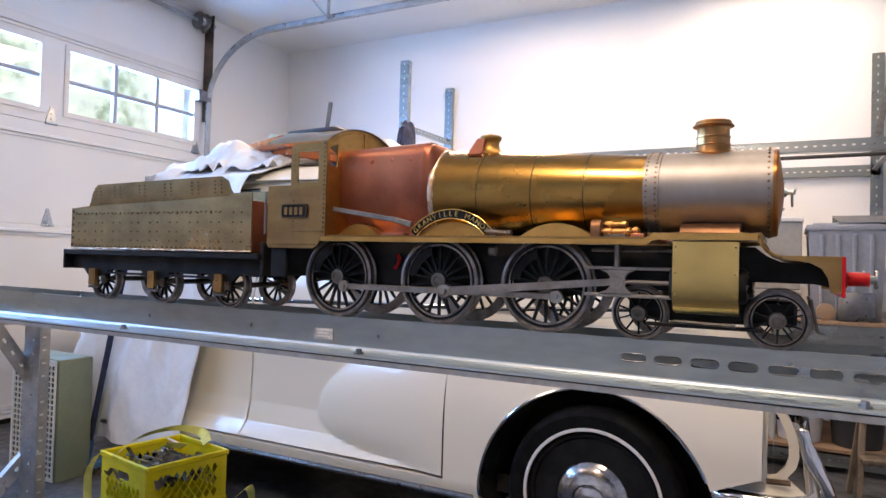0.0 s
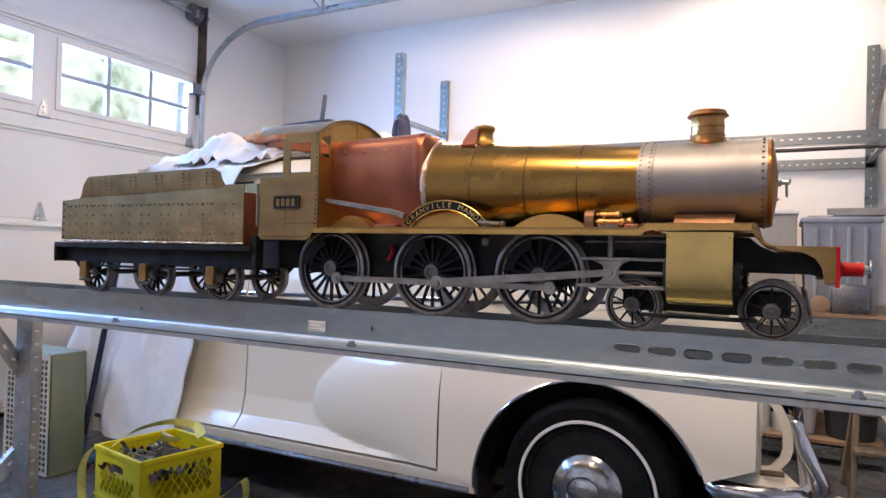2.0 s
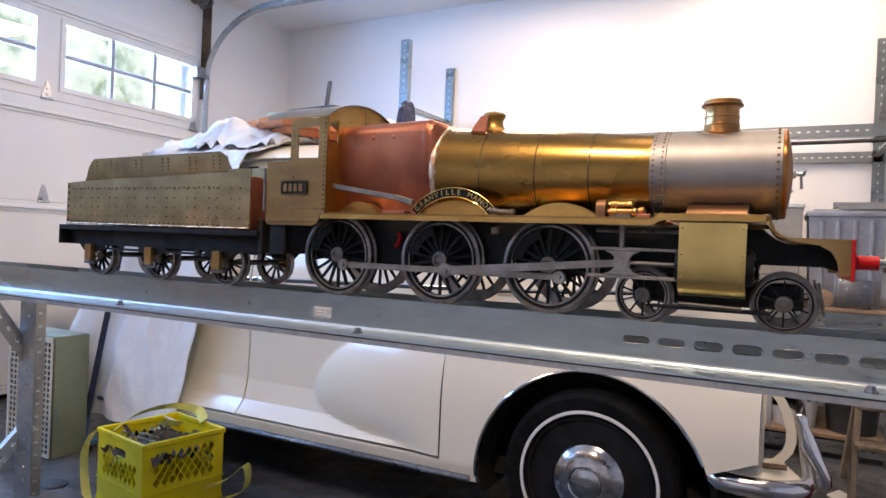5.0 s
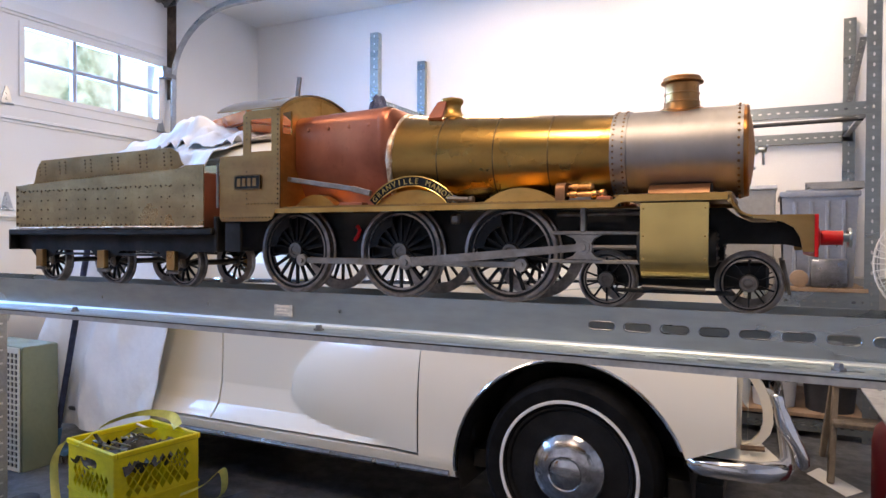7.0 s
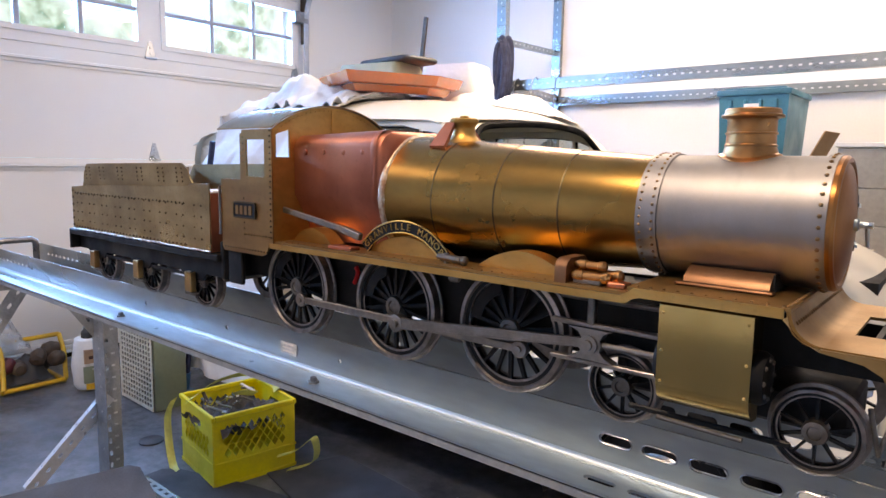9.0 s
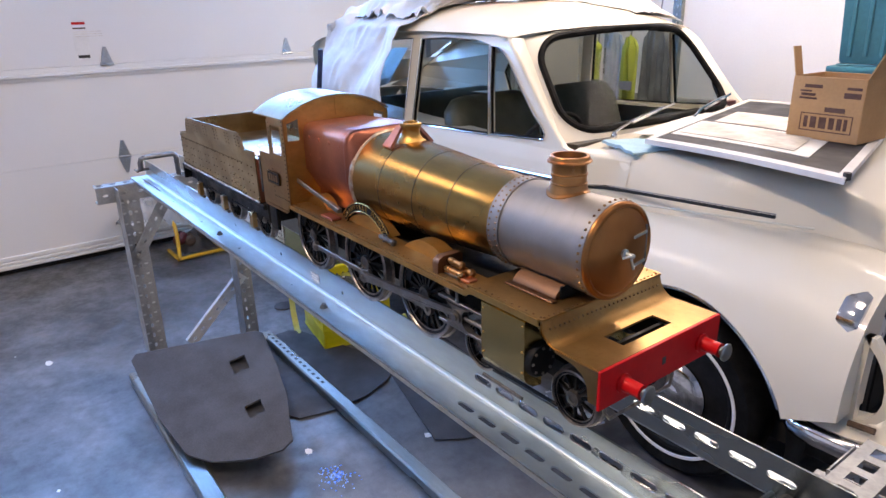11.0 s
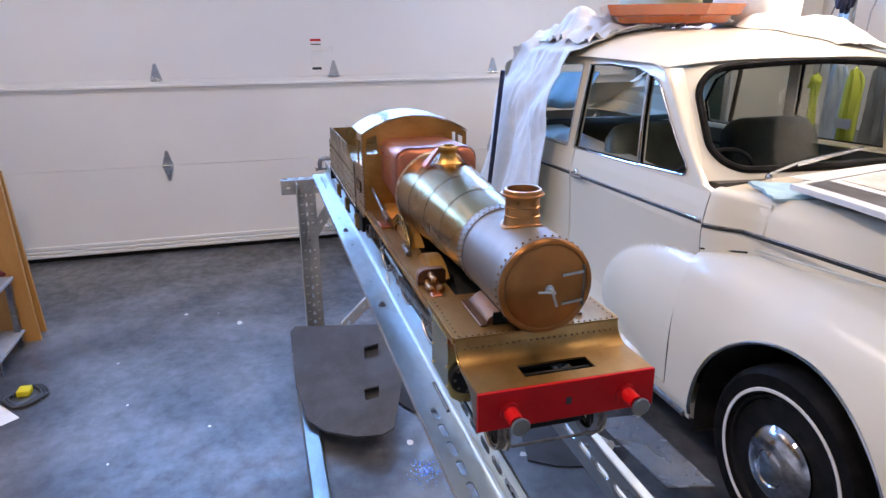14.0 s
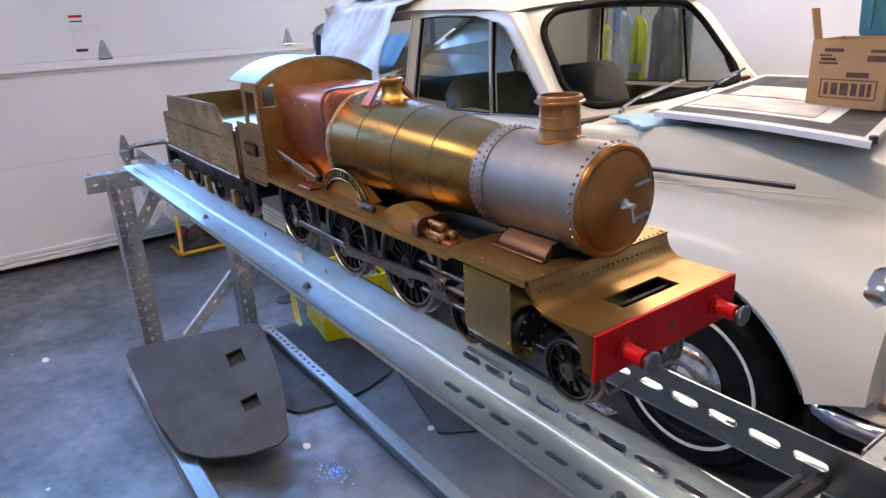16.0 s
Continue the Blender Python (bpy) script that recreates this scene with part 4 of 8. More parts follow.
pierced(bm, [(0.527, -0.1165), (0.592, -0.1165), (0.592, 0.1165), (0.527, 0.1165)], [[(0.541, -0.048), (0.541, 0.048), (0.571, 0.048), (0.571, -0.048)]], XY, 1.0085, 1.0115)
part("front_platform", bm, APRON, loco)
part("hatch_edge", box(B(), 0.5535, 0.5585, -0.047, 0.047, 1.000, 1.006), BLACK, loco)


def rivet(bm, p, nrm, r=0.0014):
    r = r * 1.3
    lathe(bm, p, nrm, ((0, r), (r * 0.5, r * 0.8), (r * 0.8, r * 0.3)), 5)


bm = B()
for i in range(27):
    rivet(bm, (0.4985, -0.110 + i * 0.22 / 26, 1.0405), (0, 0, 1), 0.0014)
    rivet(bm, (0.5046, -0.110 + (i % 26 + 0.5) * 0.22 / 26, 1.0262), (0.88, 0, 0.47), 0.0016)
for side in (-1, 1):
    for i in range(40):
        rivet(bm, (-0.215 + i * 0.0140, side * 0.112, 1.0345), (0, 0, 1), 0.0012)
    for i in range(11):
        rivet(bm, (0.365 + i * 0.0130, side * 0.112, 1.0405), (0, 0, 1), 0.0014)
part("rivets", bm, BROWNRIVET, loco, kind="stuff")
# buffer beam and buffers
beam_red = part("buffer_beam", box(B(), 0.5920, 0.5965, -0.1185, 0.1185, 0.9600, 1.0115, 0.0008), RED, loco, "bright red painted buffer beam")
part("coupling_hole", box(B(), 0.5964, 0.5970, -0.0035, 0.0035, 0.980, 0.990), BOARD, beam_red)
for side in (-1, 1):
    bm = B()
    y = side * 0.078
    lathe(bm, (0.5965, y, 0.9835), (1, 0, 0), ((0, 0.0125), (0.003, 0.0125), (0.0042, 0.0092), (0.026, 0.0088), (0.028, 0.0094), (0.0285, 0.0070)), 24)
    bf = part("buffer", bm, RED, loco, "red buffer with bare steel head")
    lathe(bm := B(), (0.6235, y, 0.9835), (1, 0, 0), ((0, 0.0055), (0.0075, 0.0055), (0.0068, 0.0112), (0.0092, 0.0120), (0.0108, 0.0105), (0.0113, 0.0005)), 28)
    part("buffer_head", bm, GALV, bf)

# cylinders with brass covers
for side in (-1, 1):
    bm = B()
    rr = 0.008
    prism(bm, [(side * 0.1165, 1.0300), (side * 0.1205, 1.0285), (side * 0.1205, 0.952), (side * 0.1165, 0.940), (side * 0.104, 0.930), (side * 0.088, 0.928), (side * 0.088, 1.030)], lambda u, v, t: Vector((t, u, v)), 0.391, 0.475)
    cy = part("cylinder_cover", bm, POLISHED, loco, "stained brass cylinder cover")
    bm = B()
    for x in (0.395, 0.471):
        for z in (0.955, 0.985, 1.021):
            rivet(bm, (x, side * 0.1205, z), (0, side, 0), 0.0013)
    part("screws", bm, BRASS, cy, kind="stuff")
    bm = B()
    lathe(bm, (0.386, side * 0.095, 0.9695), (1, 0, 0), ((0, 0.010), (0, 0.022), (0.005, 0.0245), (0.094, 0.0245), (0.098, 0.022), (0.098, 0.008)), 24)
    part("cylinder", bm, BLACK, loco)
    bm = B()
    for a in range(8):
        rivet(bm, (0.484, side * 0.095 + 0.018 * math.cos(a * 0.785), 0.9695 + 0.018 * math.sin(a * 0.785)), (1, 0, 0), 0.002)
    part("cover_bolts", bm, STEEL, loco, kind="stuff")
    bm = B()
    rod(bm, (0.394, side * 0.1195, 0.9185), (0.472, side * 0.1195, 0.9165), 0.0026, 8)
    part("drain_pipe", bm, STEEL, loco, "steel drain pipe")
    # slide bars, crosshead, rods
    ys = side * 0.0945
    part("slide_bar", box(B(), 0.262, 0.389, ys - 0.0045, ys + 0.0045, 0.9870, 0.9920, 0.001), ROD_STEEL, loco)
    part("slide_bar", box(B(), 0.262, 0.389, ys - 0.0045, ys + 0.0045, 0.9470, 0.9520, 0.001), ROD_STEEL, loco)
    bm = B()
    prism(bm, [(0.285, 0.9865), (0.335, 0.9865), (0.326, 0.982), (0.322, 0.975), (0.324, 0.9695), (0.322, 0.963), (0.328, 0.9565), (0.338, 0.9525), (0.284, 0.9525), (0.296, 0.957), (0.301, 0.963), (0.299, 0.9695), (0.301, 0.976), (0.297, 0.982)], XZ, ys - 0.006, ys + 0.006)
    ch = part("crosshead", bm, ROD_STEEL, loco)
    lathe(bm := B(), (0.310, ys, 0.9695), (0, side, 0), ((0.004, 0.0105), (0.0095, 0.0105), (0.0095, 0.006), (0.012, 0.0055), (0.012, 0.0005)), 16)
    part("crosshead_pin", bm, ROD_STEEL, ch)
    part("slide_bar_bracket", box(B(), 0.306, 0.314, ys - 0.006, ys + 0.004, 0.990, 1.028, 0.0015), STEEL, loco)
    part("piston_rod", rod(B(), (0.320, ys, 0.9695), (0.392, ys, 0.9695), 0.0036), ROD_STEEL, loco)
    part("valve_rod", rod(B(), (0.27, side * 0.088, 1.016), (0.392, side * 0.088, 1.016), 0.003), STEEL, loco)
    cxo, czo = (0.020, -0.017) if side < 0 else (-0.017, -0.020)
    yc = side * 0.0825
    pins = [Vector((x + cxo, yc, ZR + RD + czo)) for x in DRV]
    bm = B()
    for a, b in zip(pins, pins[1:]):
        beam(bm, a, b, 0.0045, 0.0105, w=0.0012)
    for p in pins:
        lathe(bm, p - Vector((0, side * 0.003, 0)), (0, side, 0), ((0, 0.0105), (0.007, 0.0105), (0.008, 0.0095), (0.008, 0.0045), (0.011, 0.0042), (0.011, 0.0003)), 18)
    part("coupling_rod", bm, ROD_STEEL, loco)
    yr = side * 0.0920
    a, b = pins[1] + Vector((0, side * 0.0095, 0)), Vector((0.310, yr, 0.9695))
    bm = B()
    d = (b - a).normalized()
    u = Vector((0, side, 0)).cross(d).normalized()
    rings(bm, [[p + u * h + Vector((0, q, 0)) for h, q in ((-hh, -0.0025), (hh, -0.0025), (hh, 0.0025), (-hh, 0.0025))] for p, hh in ((a + d * 0.008, 0.0078), (a + d * 0.03, 0.0070), (b - d * 0.02, 0.0052), (b, 0.005))])
    lathe(bm, a - Vector((0, side * 0.003, 0)), (0, side, 0), ((0, 0.0120), (0.006, 0.0120), (0.0065, 0.011), (0.0065, 0.0055), (0.0105, 0.005), (0.0105, 0.0003)), 18)
    for e in (-1, 1):
        rings(bm, [[p + u * (e * hh + h) + Vector((0, side * q, 0)) for h, q in ((-0.0011, 0.0024), (0.0011, 0.0024), (0.0011, 0.0036), (-0.0011, 0.0036))] for p, hh in ((a + d * 0.016, 0.0062), (a + d * 0.03, 0.0059), (b - d * 0.02, 0.0041), (b - d * 0.011, 0.0039))])
    part("connecting_rod", bm, ROD_STEEL, loco)

# small red levers and greasers seen between the wheels
part("lever", tube(B(), [(-0.096, -0.058, 0.978), (-0.088, -0.062, 0.985), (-0.084, -0.062, 0.995), (-0.090, -0.060, 1.002)], 0.0035), RED, loco, "small red lever")
part("oil_box", box(B(), 0.088, 0.104, -0.066, -0.054, 1.004, 1.020, 0.003), STEEL, loco)

# boiler: coned barrel, bands, smokebox
XR, XF = -0.018, 0.338
ZA = 1.1055


def barrel(x):
    k = min(1, max(0, (x - XR) / (XF - XR)))
    return ZA + 0.0035 * (1 - k), 0.0855 - 0.0225 * k


def hoop(x, dr, n=48):
    z, r = barrel(x)
    return [Vector((x, (r + dr) * math.sin(a), z + (r + dr) * math.cos(a))) for a in np.linspace(0, 6.28318531, n, endpoint=False)]


bm = B()
rings(bm, [hoop(x, 0) for x in np.linspace(XR, XF, 12)])
bar_ob = part("boiler_barrel", bm, BOILER, loco, "streaked brass boiler cladding")
for x in (0.070, 0.163, 0.248):
    bm = B()
    rings(bm, [hoop(x - 0.0011, 0.0001), hoop(x - 0.0009, 0.0004), hoop(x + 0.0009, 0.0004), hoop(x + 0.0011, 0.0001)], cap=False)
    part("boiler_band", bm, RIVET, bar_ob)
RS = 0.0640
bm = B()
lathe(bm, (0.338, 0, ZA), (1, 0, 0), ((0, 0.060), (0.0, RS + 0.0018), (0.022, RS + 0.0018), (0.0225, RS), (0.164, RS), (0.164, RS + 0.0012), (0.1745, RS + 0.0012), (0.1755, RS - 0.001), (0.1755, 0.058)), 64)
smk = part("smokebox", bm, SMOKE, loco, "dull grey steel smokebox")
bm = B()
for x, off in ((0.3425, 0), (0.3555, 0.5)):
    for i in range(48):
        a = 6.28318531 * (i + off) / 48
        rivet(bm, (x, (RS + 0.0018) * math.sin(a), ZA + (RS + 0.0018) * math.cos(a)), (0, math.sin(a), math.cos(a)), 0.0014)
for i in range(40):
    a = 6.28318531 * i / 40
    rivet(bm, (0.5072, (RS + 0.0012) * math.sin(a), ZA + (RS + 0.0012) * math.cos(a)), (0, math.sin(a), math.cos(a)), 0.0017)
part("rivets", bm, BROWNRIVET, smk, kind="stuff")
bm = B()
lathe(bm, (0.5125, 0, ZA), (1, 0, 0), ((0, RS - 0.003), (0, RS + 0.0005), (0.004, RS + 0.0005), (0.0065, RS - 0.002), (0.0068, RS - 0.0055), (0.0050, RS - 0.0072)), 64)
part("front_ring", bm, TURNED, smk, "bronze smokebox front ring")
bm = B()
lathe(bm, (0.5145, 0, ZA), (1, 0, 0), ((-0.001, RS - 0.0078), (0.0035, RS - 0.0078), (0.0048, RS - 0.0105), (0.0072, 0.044), (0.0092, 0.030), (0.0106, 0.016), (0.0112, 0.006), (0.0112, 0.0005)), 64)
sd = part("smokebox_door", bm, TURNED, smk, "dished bronze smokebox door")
bm = B()
lathe(bm, (0.525, 0, ZA), (1, 0, 0), ((0, 0.006), (0.004, 0.006), (0.005, 0.003), (0.016, 0.003), (0.016, 0.0003)), 12)
rod(bm, (0.539, 0, ZA), (0.541, -0.021, ZA + 0.003), 0.0018, 8)
rod(bm, (0.536, 0, ZA), (0.537, 0.006, ZA - 0.020), 0.0018, 8)
part("door_handle", bm, GALV_FOOT, sd, "steel locking handles")
for z in (ZA + 0.017, ZA - 0.022):
    bm = B()
    beam(bm, (0.5205, 0.050, z), (0.5265, 0.018, z), 0.0020, 0.0032)
    part("hinge_strap", bm, GALV_FOOT, sd, "steel hinge strap")
part("hinge_pin", rod(B(), (0.5185, 0.0515, ZA - 0.030), (0.5185, 0.0515, ZA + 0.026), 0.0022, 8), STEEL, sd)
# saddle: concave copper fillets down to a flat strip on the footplate
for side in (-1, 1):
    bm = B()
    prism(bm, [(side * y, z) for y, z in ((0.030, 1.0408), (0.0640, 1.0408), (0.0645, 1.0440), (0.0625, 1.0480), (0.0580, 1.0520), (0.0520, 1.0555), (0.0455, 1.0585), (0.030, 1.050))], lambda u, v, t: Vector((t, u, v)), 0.392, 0.472)
    part("smokebox_saddle", bm, BROWNCOPPER, loco, "curved copper saddle under the smokebox")
for side in (-1, 1):
    part("saddle_strip", box(B(), 0.387, 0.478, side * 0.0700 - 0.0055, side * 0.0700 + 0.0055, 1.0408, 1.0440, 0.0012), BROWNCOPPER, loco, "flat copper strip")
part("saddle_front", box(B(), 0.4725, 0.4745, -0.056, 0.056, 1.0407, 1.058), BLACK, loco)
# chimney
bm = B()
rings(bm, [[Vector((0.429 + r * math.sin(a) * (1.0), r * math.cos(a), (ZA + math.sqrt(max(0.0, (RS - 0.001) ** 2 - (r * math.cos(a)) ** 2)) + h) if flare else z0 + h)) for a in np.linspace(0, 6.28318531, 40, endpoint=False)] for r, h, flare, z0 in
            ((0.0300, 0.000, True, 0), (0.0298, 0.0025, True, 0), (0.0262, 0.0035, True, 0), (0.0252, 0.0065, True, 0), (0.0242, 0.0, False, 1.1780), (0.0250, 0.0, False, 1.1786), (0.0250, 0.0, False, 1.1800), (0.0238, 0.0, False, 1.1808), (0.0235, 0.0, False, 1.1900), (0.0247, 0.0, False, 1.1906), (0.0247, 0.0, False, 1.1922), (0.0234, 0.0, False, 1.1928), (0.0233, 0.0, False, 1.2040), (0.0242, 0.0, False, 1.2060), (0.0290, 0.0, False, 1.2072), (0.0297, 0.0, False, 1.2082), (0.0294, 0.0, False, 1.2096), (0.0268, 0.0, False, 1.2106), (0.0262, 0.0, False, 1.2148), (0.0250, 0.0, False, 1.2160), (0.0222, 0.0, False, 1.2158), (0.0205, 0.0, False, 1.200), (0.0190, 0.0, False, 1.175))])
part("chimney", bm, BRONZE, loco, "turned bronze chimney with a flared cap")
# firebox: flat-topped copper box, swelling towards the top
bm = B()


def fbox(x, top, wide, low, r):
    pts = [(-low, 1.036), (-low, 1.058), (-wide, 1.105), (-wide, top - r)] + [(-wide + r - r * math.cos(a), top - r + r * math.sin(a)) for a in np.linspace(0.25, math.pi / 2, 6)]
    pts += [(-p, q) for p, q in pts[::-1]]
    return [Vector((x, y, z)) for y, z in pts]


rings(bm, [fbox(-0.208, 1.196, 0.0790, 0.052, 0.022), fbox(-0.12, 1.1985, 0.0805, 0.052, 0.022), fbox(-0.045, 1.2005, 0.0820, 0.052, 0.024), fbox(-0.030, 1.2005, 0.0825, 0.052, 0.026), fbox(-0.020, 1.1985, 0.0815, 0.052, 0.030), fbox(-0.014, 1.1925, 0.0770, 0.050, 0.036), fbox(-0.012, 1.186, 0.072, 0.048, 0.04)])
fb = part("firebox", bm, COPPER, loco, "bare copper firebox with stay heads")
bm = B()
for x in (-0.18, -0.138, -0.095, -0.055):
    for side in (-1, 1):
        lathe(bm, (x, side * 0.0805, 1.170), (0, side, 0), ((-0.002, 0.0042), (0.0014, 0.0038), (0.0020, 0.0022), (0.0021, 0.0005)), 10)
        lathe(bm, (x, side * 0.0805, 1.135), (0, side, 0), ((0, 0.0022), (0.0008, 0.002), (0.0008, 0.0005)), 8)
part("stay_heads", bm, COPPER, fb, kind="stuff")
bm = B()
rng = random.Random(4)
prev = [v + Vector((0.0005, 0, 0)) for v in fbox(-0.0325, 1.2012, 0.0833, 0.0525, 0.026)]
loops = []
for dx, dr in ((-0.004, 0.0), (-0.002, 0.0011), (0.003, 0.0012), (0.006, 0.0)):
    loops.append([Vector((v.x + dx + rng.uniform(-0.0012, 0.0012), v.y * (1 + dr * 9), v.z + (0.0004 if v.z > 1.1 else 0))) for v in prev])
rings(bm, loops, cap=False)
part("lap_strip", bm, COPPER, fb, "copper lap strip at the front of the firebox")
bm = B()
lp = []
for dx, dr in ((-0.0045, -0.004), (-0.004, 0.0018), (0.001, 0.0030), (0.005, 0.0016), (0.0065, -0.001)):
    z, r = barrel(XR)
    lp.append([Vector((XR + 0.0035 + dx + rng.uniform(-0.0009, 0.0009), (r + dr) * math.sin(a), z + (r + dr) * math.cos(a))) for a in np.linspace(0, 6.28318531, 40, endpoint=False)])
rings(bm, lp, cap=False)
part("solder_seam", bm, SOLDER, fb, "rough silver solder seam")
# safety valve bonnet with a copper cover plate each side
bm = B()
lathe(bm, (0.060, 0, 1.182), (0, 0, 1), ((0, 0.0265), (0.003, 0.0260), (0.007, 0.0205), (0.013, 0.0165), (0.020, 0.0150), (0.025, 0.0160), (0.028, 0.0185), (0.031, 0.0195), (0.034, 0.0190), (0.0355, 0.0170), (0.0355, 0.0135), (0.031, 0.0125), (0.031, 0.0070), (0.038, 0.0062), (0.039, 0.0045), (0.039, 0.0005)), 32)
bon = part("safety_valve_bonnet", bm, BRASS, loco, "turned brass safety valve bonnet with an open flared top")
for side in (-1, 1):
    bm = B()
    rings(bm, [[Vector((0.050 + i * w, side * (y + 0.55 * j), z + 0.83 * j)) for i, j in ((-1, 0.0), (1, 0.0), (1, 0.0055), (-1, 0.0055))] for y, z, w in ((0.0150, 1.2070, 0.0075), (0.0250, 1.1960, 0.0095), (0.0360, 1.1830, 0.0120), (0.0430, 1.1750, 0.0130))])
    part("cover_plate", bm, COPPER, bon, "bright copper cover plate")
# cab
for side in (-1, 1):
    ys = side * 0.1195
    outer = [(-0.345, 1.016), (-0.340, 1.010), (-0.236, 1.010), (-0.226, 1.014), (-0.2205, 1.022), (-0.2185, 1.0315), (-0.2085, 1.0315), (-0.2085, 1.2035), (-0.285, 1.2035), (-0.285, 1.1990), (-0.2905, 1.1975), (-0.2905, 1.1265), (-0.345, 1.1265)]
    hole = [(-0.2735, 1.1315), (-0.2735, 1.188), (-0.2270, 1.188), (-0.2270, 1.1315)]
    bm = B()
    pierced(bm, outer, [hole], XZ, ys - 0.0012, ys + 0.0012)
    cs = part("cab_side", bm, BRASS_DULL, loco)
    bm = B()
    for i in range(20):
        rivet(bm, (-0.2130, ys + side * 0.0012, 1.040 + i * 0.0085), (0, side, 0), 0.0015)
    for i in range(17):
        if not 6 < i < 12:
            rivet(bm, (-0.2820, ys + side * 0.0012, 1.040 + i * 0.0095), (0, side, 0), 0.0012)
    for i in range(16):
        rivet(bm, (-0.336 + i * 0.0075, ys + side * 0.0012, 1.0165), (0, side, 0), 0.0013)
    for i in range(9):
        rivet(bm, (-0.278 + i * 0.0075, ys + side * 0.0012, 1.0405), (0, side, 0), 0.0011)
    part("rivets", bm, RIVET, cs, kind="stuff")
    # number plate: the figures are plain bars
    bm = B()
    prism(bm, rounded(-0.309, -0.249, 1.0655, 1.0915, 0.004), XZ, ys + side * 0.0013, ys + side * 0.0032)
    npl = part("number_plate", bm, BLACK, cs, "small black number plate with raised brass edge")
    bm = B()
    pierced(bm, rounded(-0.309, -0.249, 1.0655, 1.0915, 0.004), [rounded(-0.3070, -0.2510, 1.0675, 1.0895, 0.003)[::-1]], XZ, ys + side * 0.0013, ys + side * 0.0042)
    part("plate_border", bm, RIVET, npl)
    for i in range(4):
        part("figure_bar", box(B(), -0.3020 + i * 0.0118, -0.2945 + i * 0.0118, min(ys + side * 0.0032, ys + side * 0.0040), max(ys + side * 0.0032, ys + side * 0.0040), 1.0715, 1.0855), BRASS_DULL, npl)
    part("cab_handrail", rod(B(), (-0.349, side * 0.1215, 1.035), (-0.349, side * 0.1215, 1.115), 0.0022, 8), STEEL, cs)
# cab front with look-out windows, roof, floor
bm = B()
arch = [(0.1183 * math.sin(a) / math.sin(0.8), 1.2035 + 0.0385 * (math.cos(a) - math.cos(0.8)) / (1 - math.cos(0.8))) for a in np.linspace(-0.8, 0.8, 15)]
outer = [(-0.1183, 1.034), (0.1183, 1.034)] + arch[::-1]
holes = [[(s * 0.087, 1.162), (s * 0.087, 1.204), (s * 0.112, 1.196), (s * 0.112, 1.162)][:: (1 if s > 0 else -1)] for s in (-1, 1)]
pierced(bm, outer, holes, YZ, -0.2120, -0.2090)
cf = part("cab_front", bm, BRASS, loco, "bright brass cab front plate")
bm = B()
for y, z in arch:
    rivet(bm, (-0.2090, y * 0.965, z - 0.0045), (1, 0, 0), 0.0013)
for a, b in zip(arch, arch[1:]):
    rivet(bm, (-0.2090, (a[0] + b[0]) / 2 * 0.965, (a[1] + b[1]) / 2 - 0.0045), (1, 0, 0), 0.0013)
part("rivets", bm, BRASS, cf, kind="stuff")
part("joint_strip", box(B(), -0.2090, -0.2080, -0.0035, 0.0035, 1.203, 1.2385), BRASS, cf)
bm = B()
up = [(y * 1.035, z + 0.0008) for y, z in arch]
prism(bm, up + [(y, z + 0.0018) for y, z in up[::-1]], lambda u, v, t: Vector((t, u, v)), -0.350, -0.2055)
rf = part("cab_roof", bm, BRASS_DULL, loco, "rolled brass cab roof")
bm = B()
for side in (-1, 1):
    for i in range(12):
        rivet(bm, (-0.355 + i * 0.0128, side * 0.1140, 1.2080), (0, side * 0.5, 0.85), 0.0012)
part("rivets", bm, RIVET, rf, kind="stuff")
part("cab_floor", box(B(), -0.345, -0.2125, -0.117, 0.117, 1.028, 1.0315), BRASS_DULL, loco)
part("backhead", box(B(), -0.2300, -0.2125, -0.066, 0.066, 1.032, 1.175, 0.01, 2), COPPER, loco)
for side in (-1, 1):
    part("cab_step", box(B(), -0.338, -0.300, side * 0.112 - 0.004, side * 0.112 + 0.004, 0.955, 1.010, 0.002), BLACK, loco)
part("drag_beam", box(B(), -0.372, -0.362, -0.110, 0.110, 0.955, 1.020, 0.002), BLACK, loco)

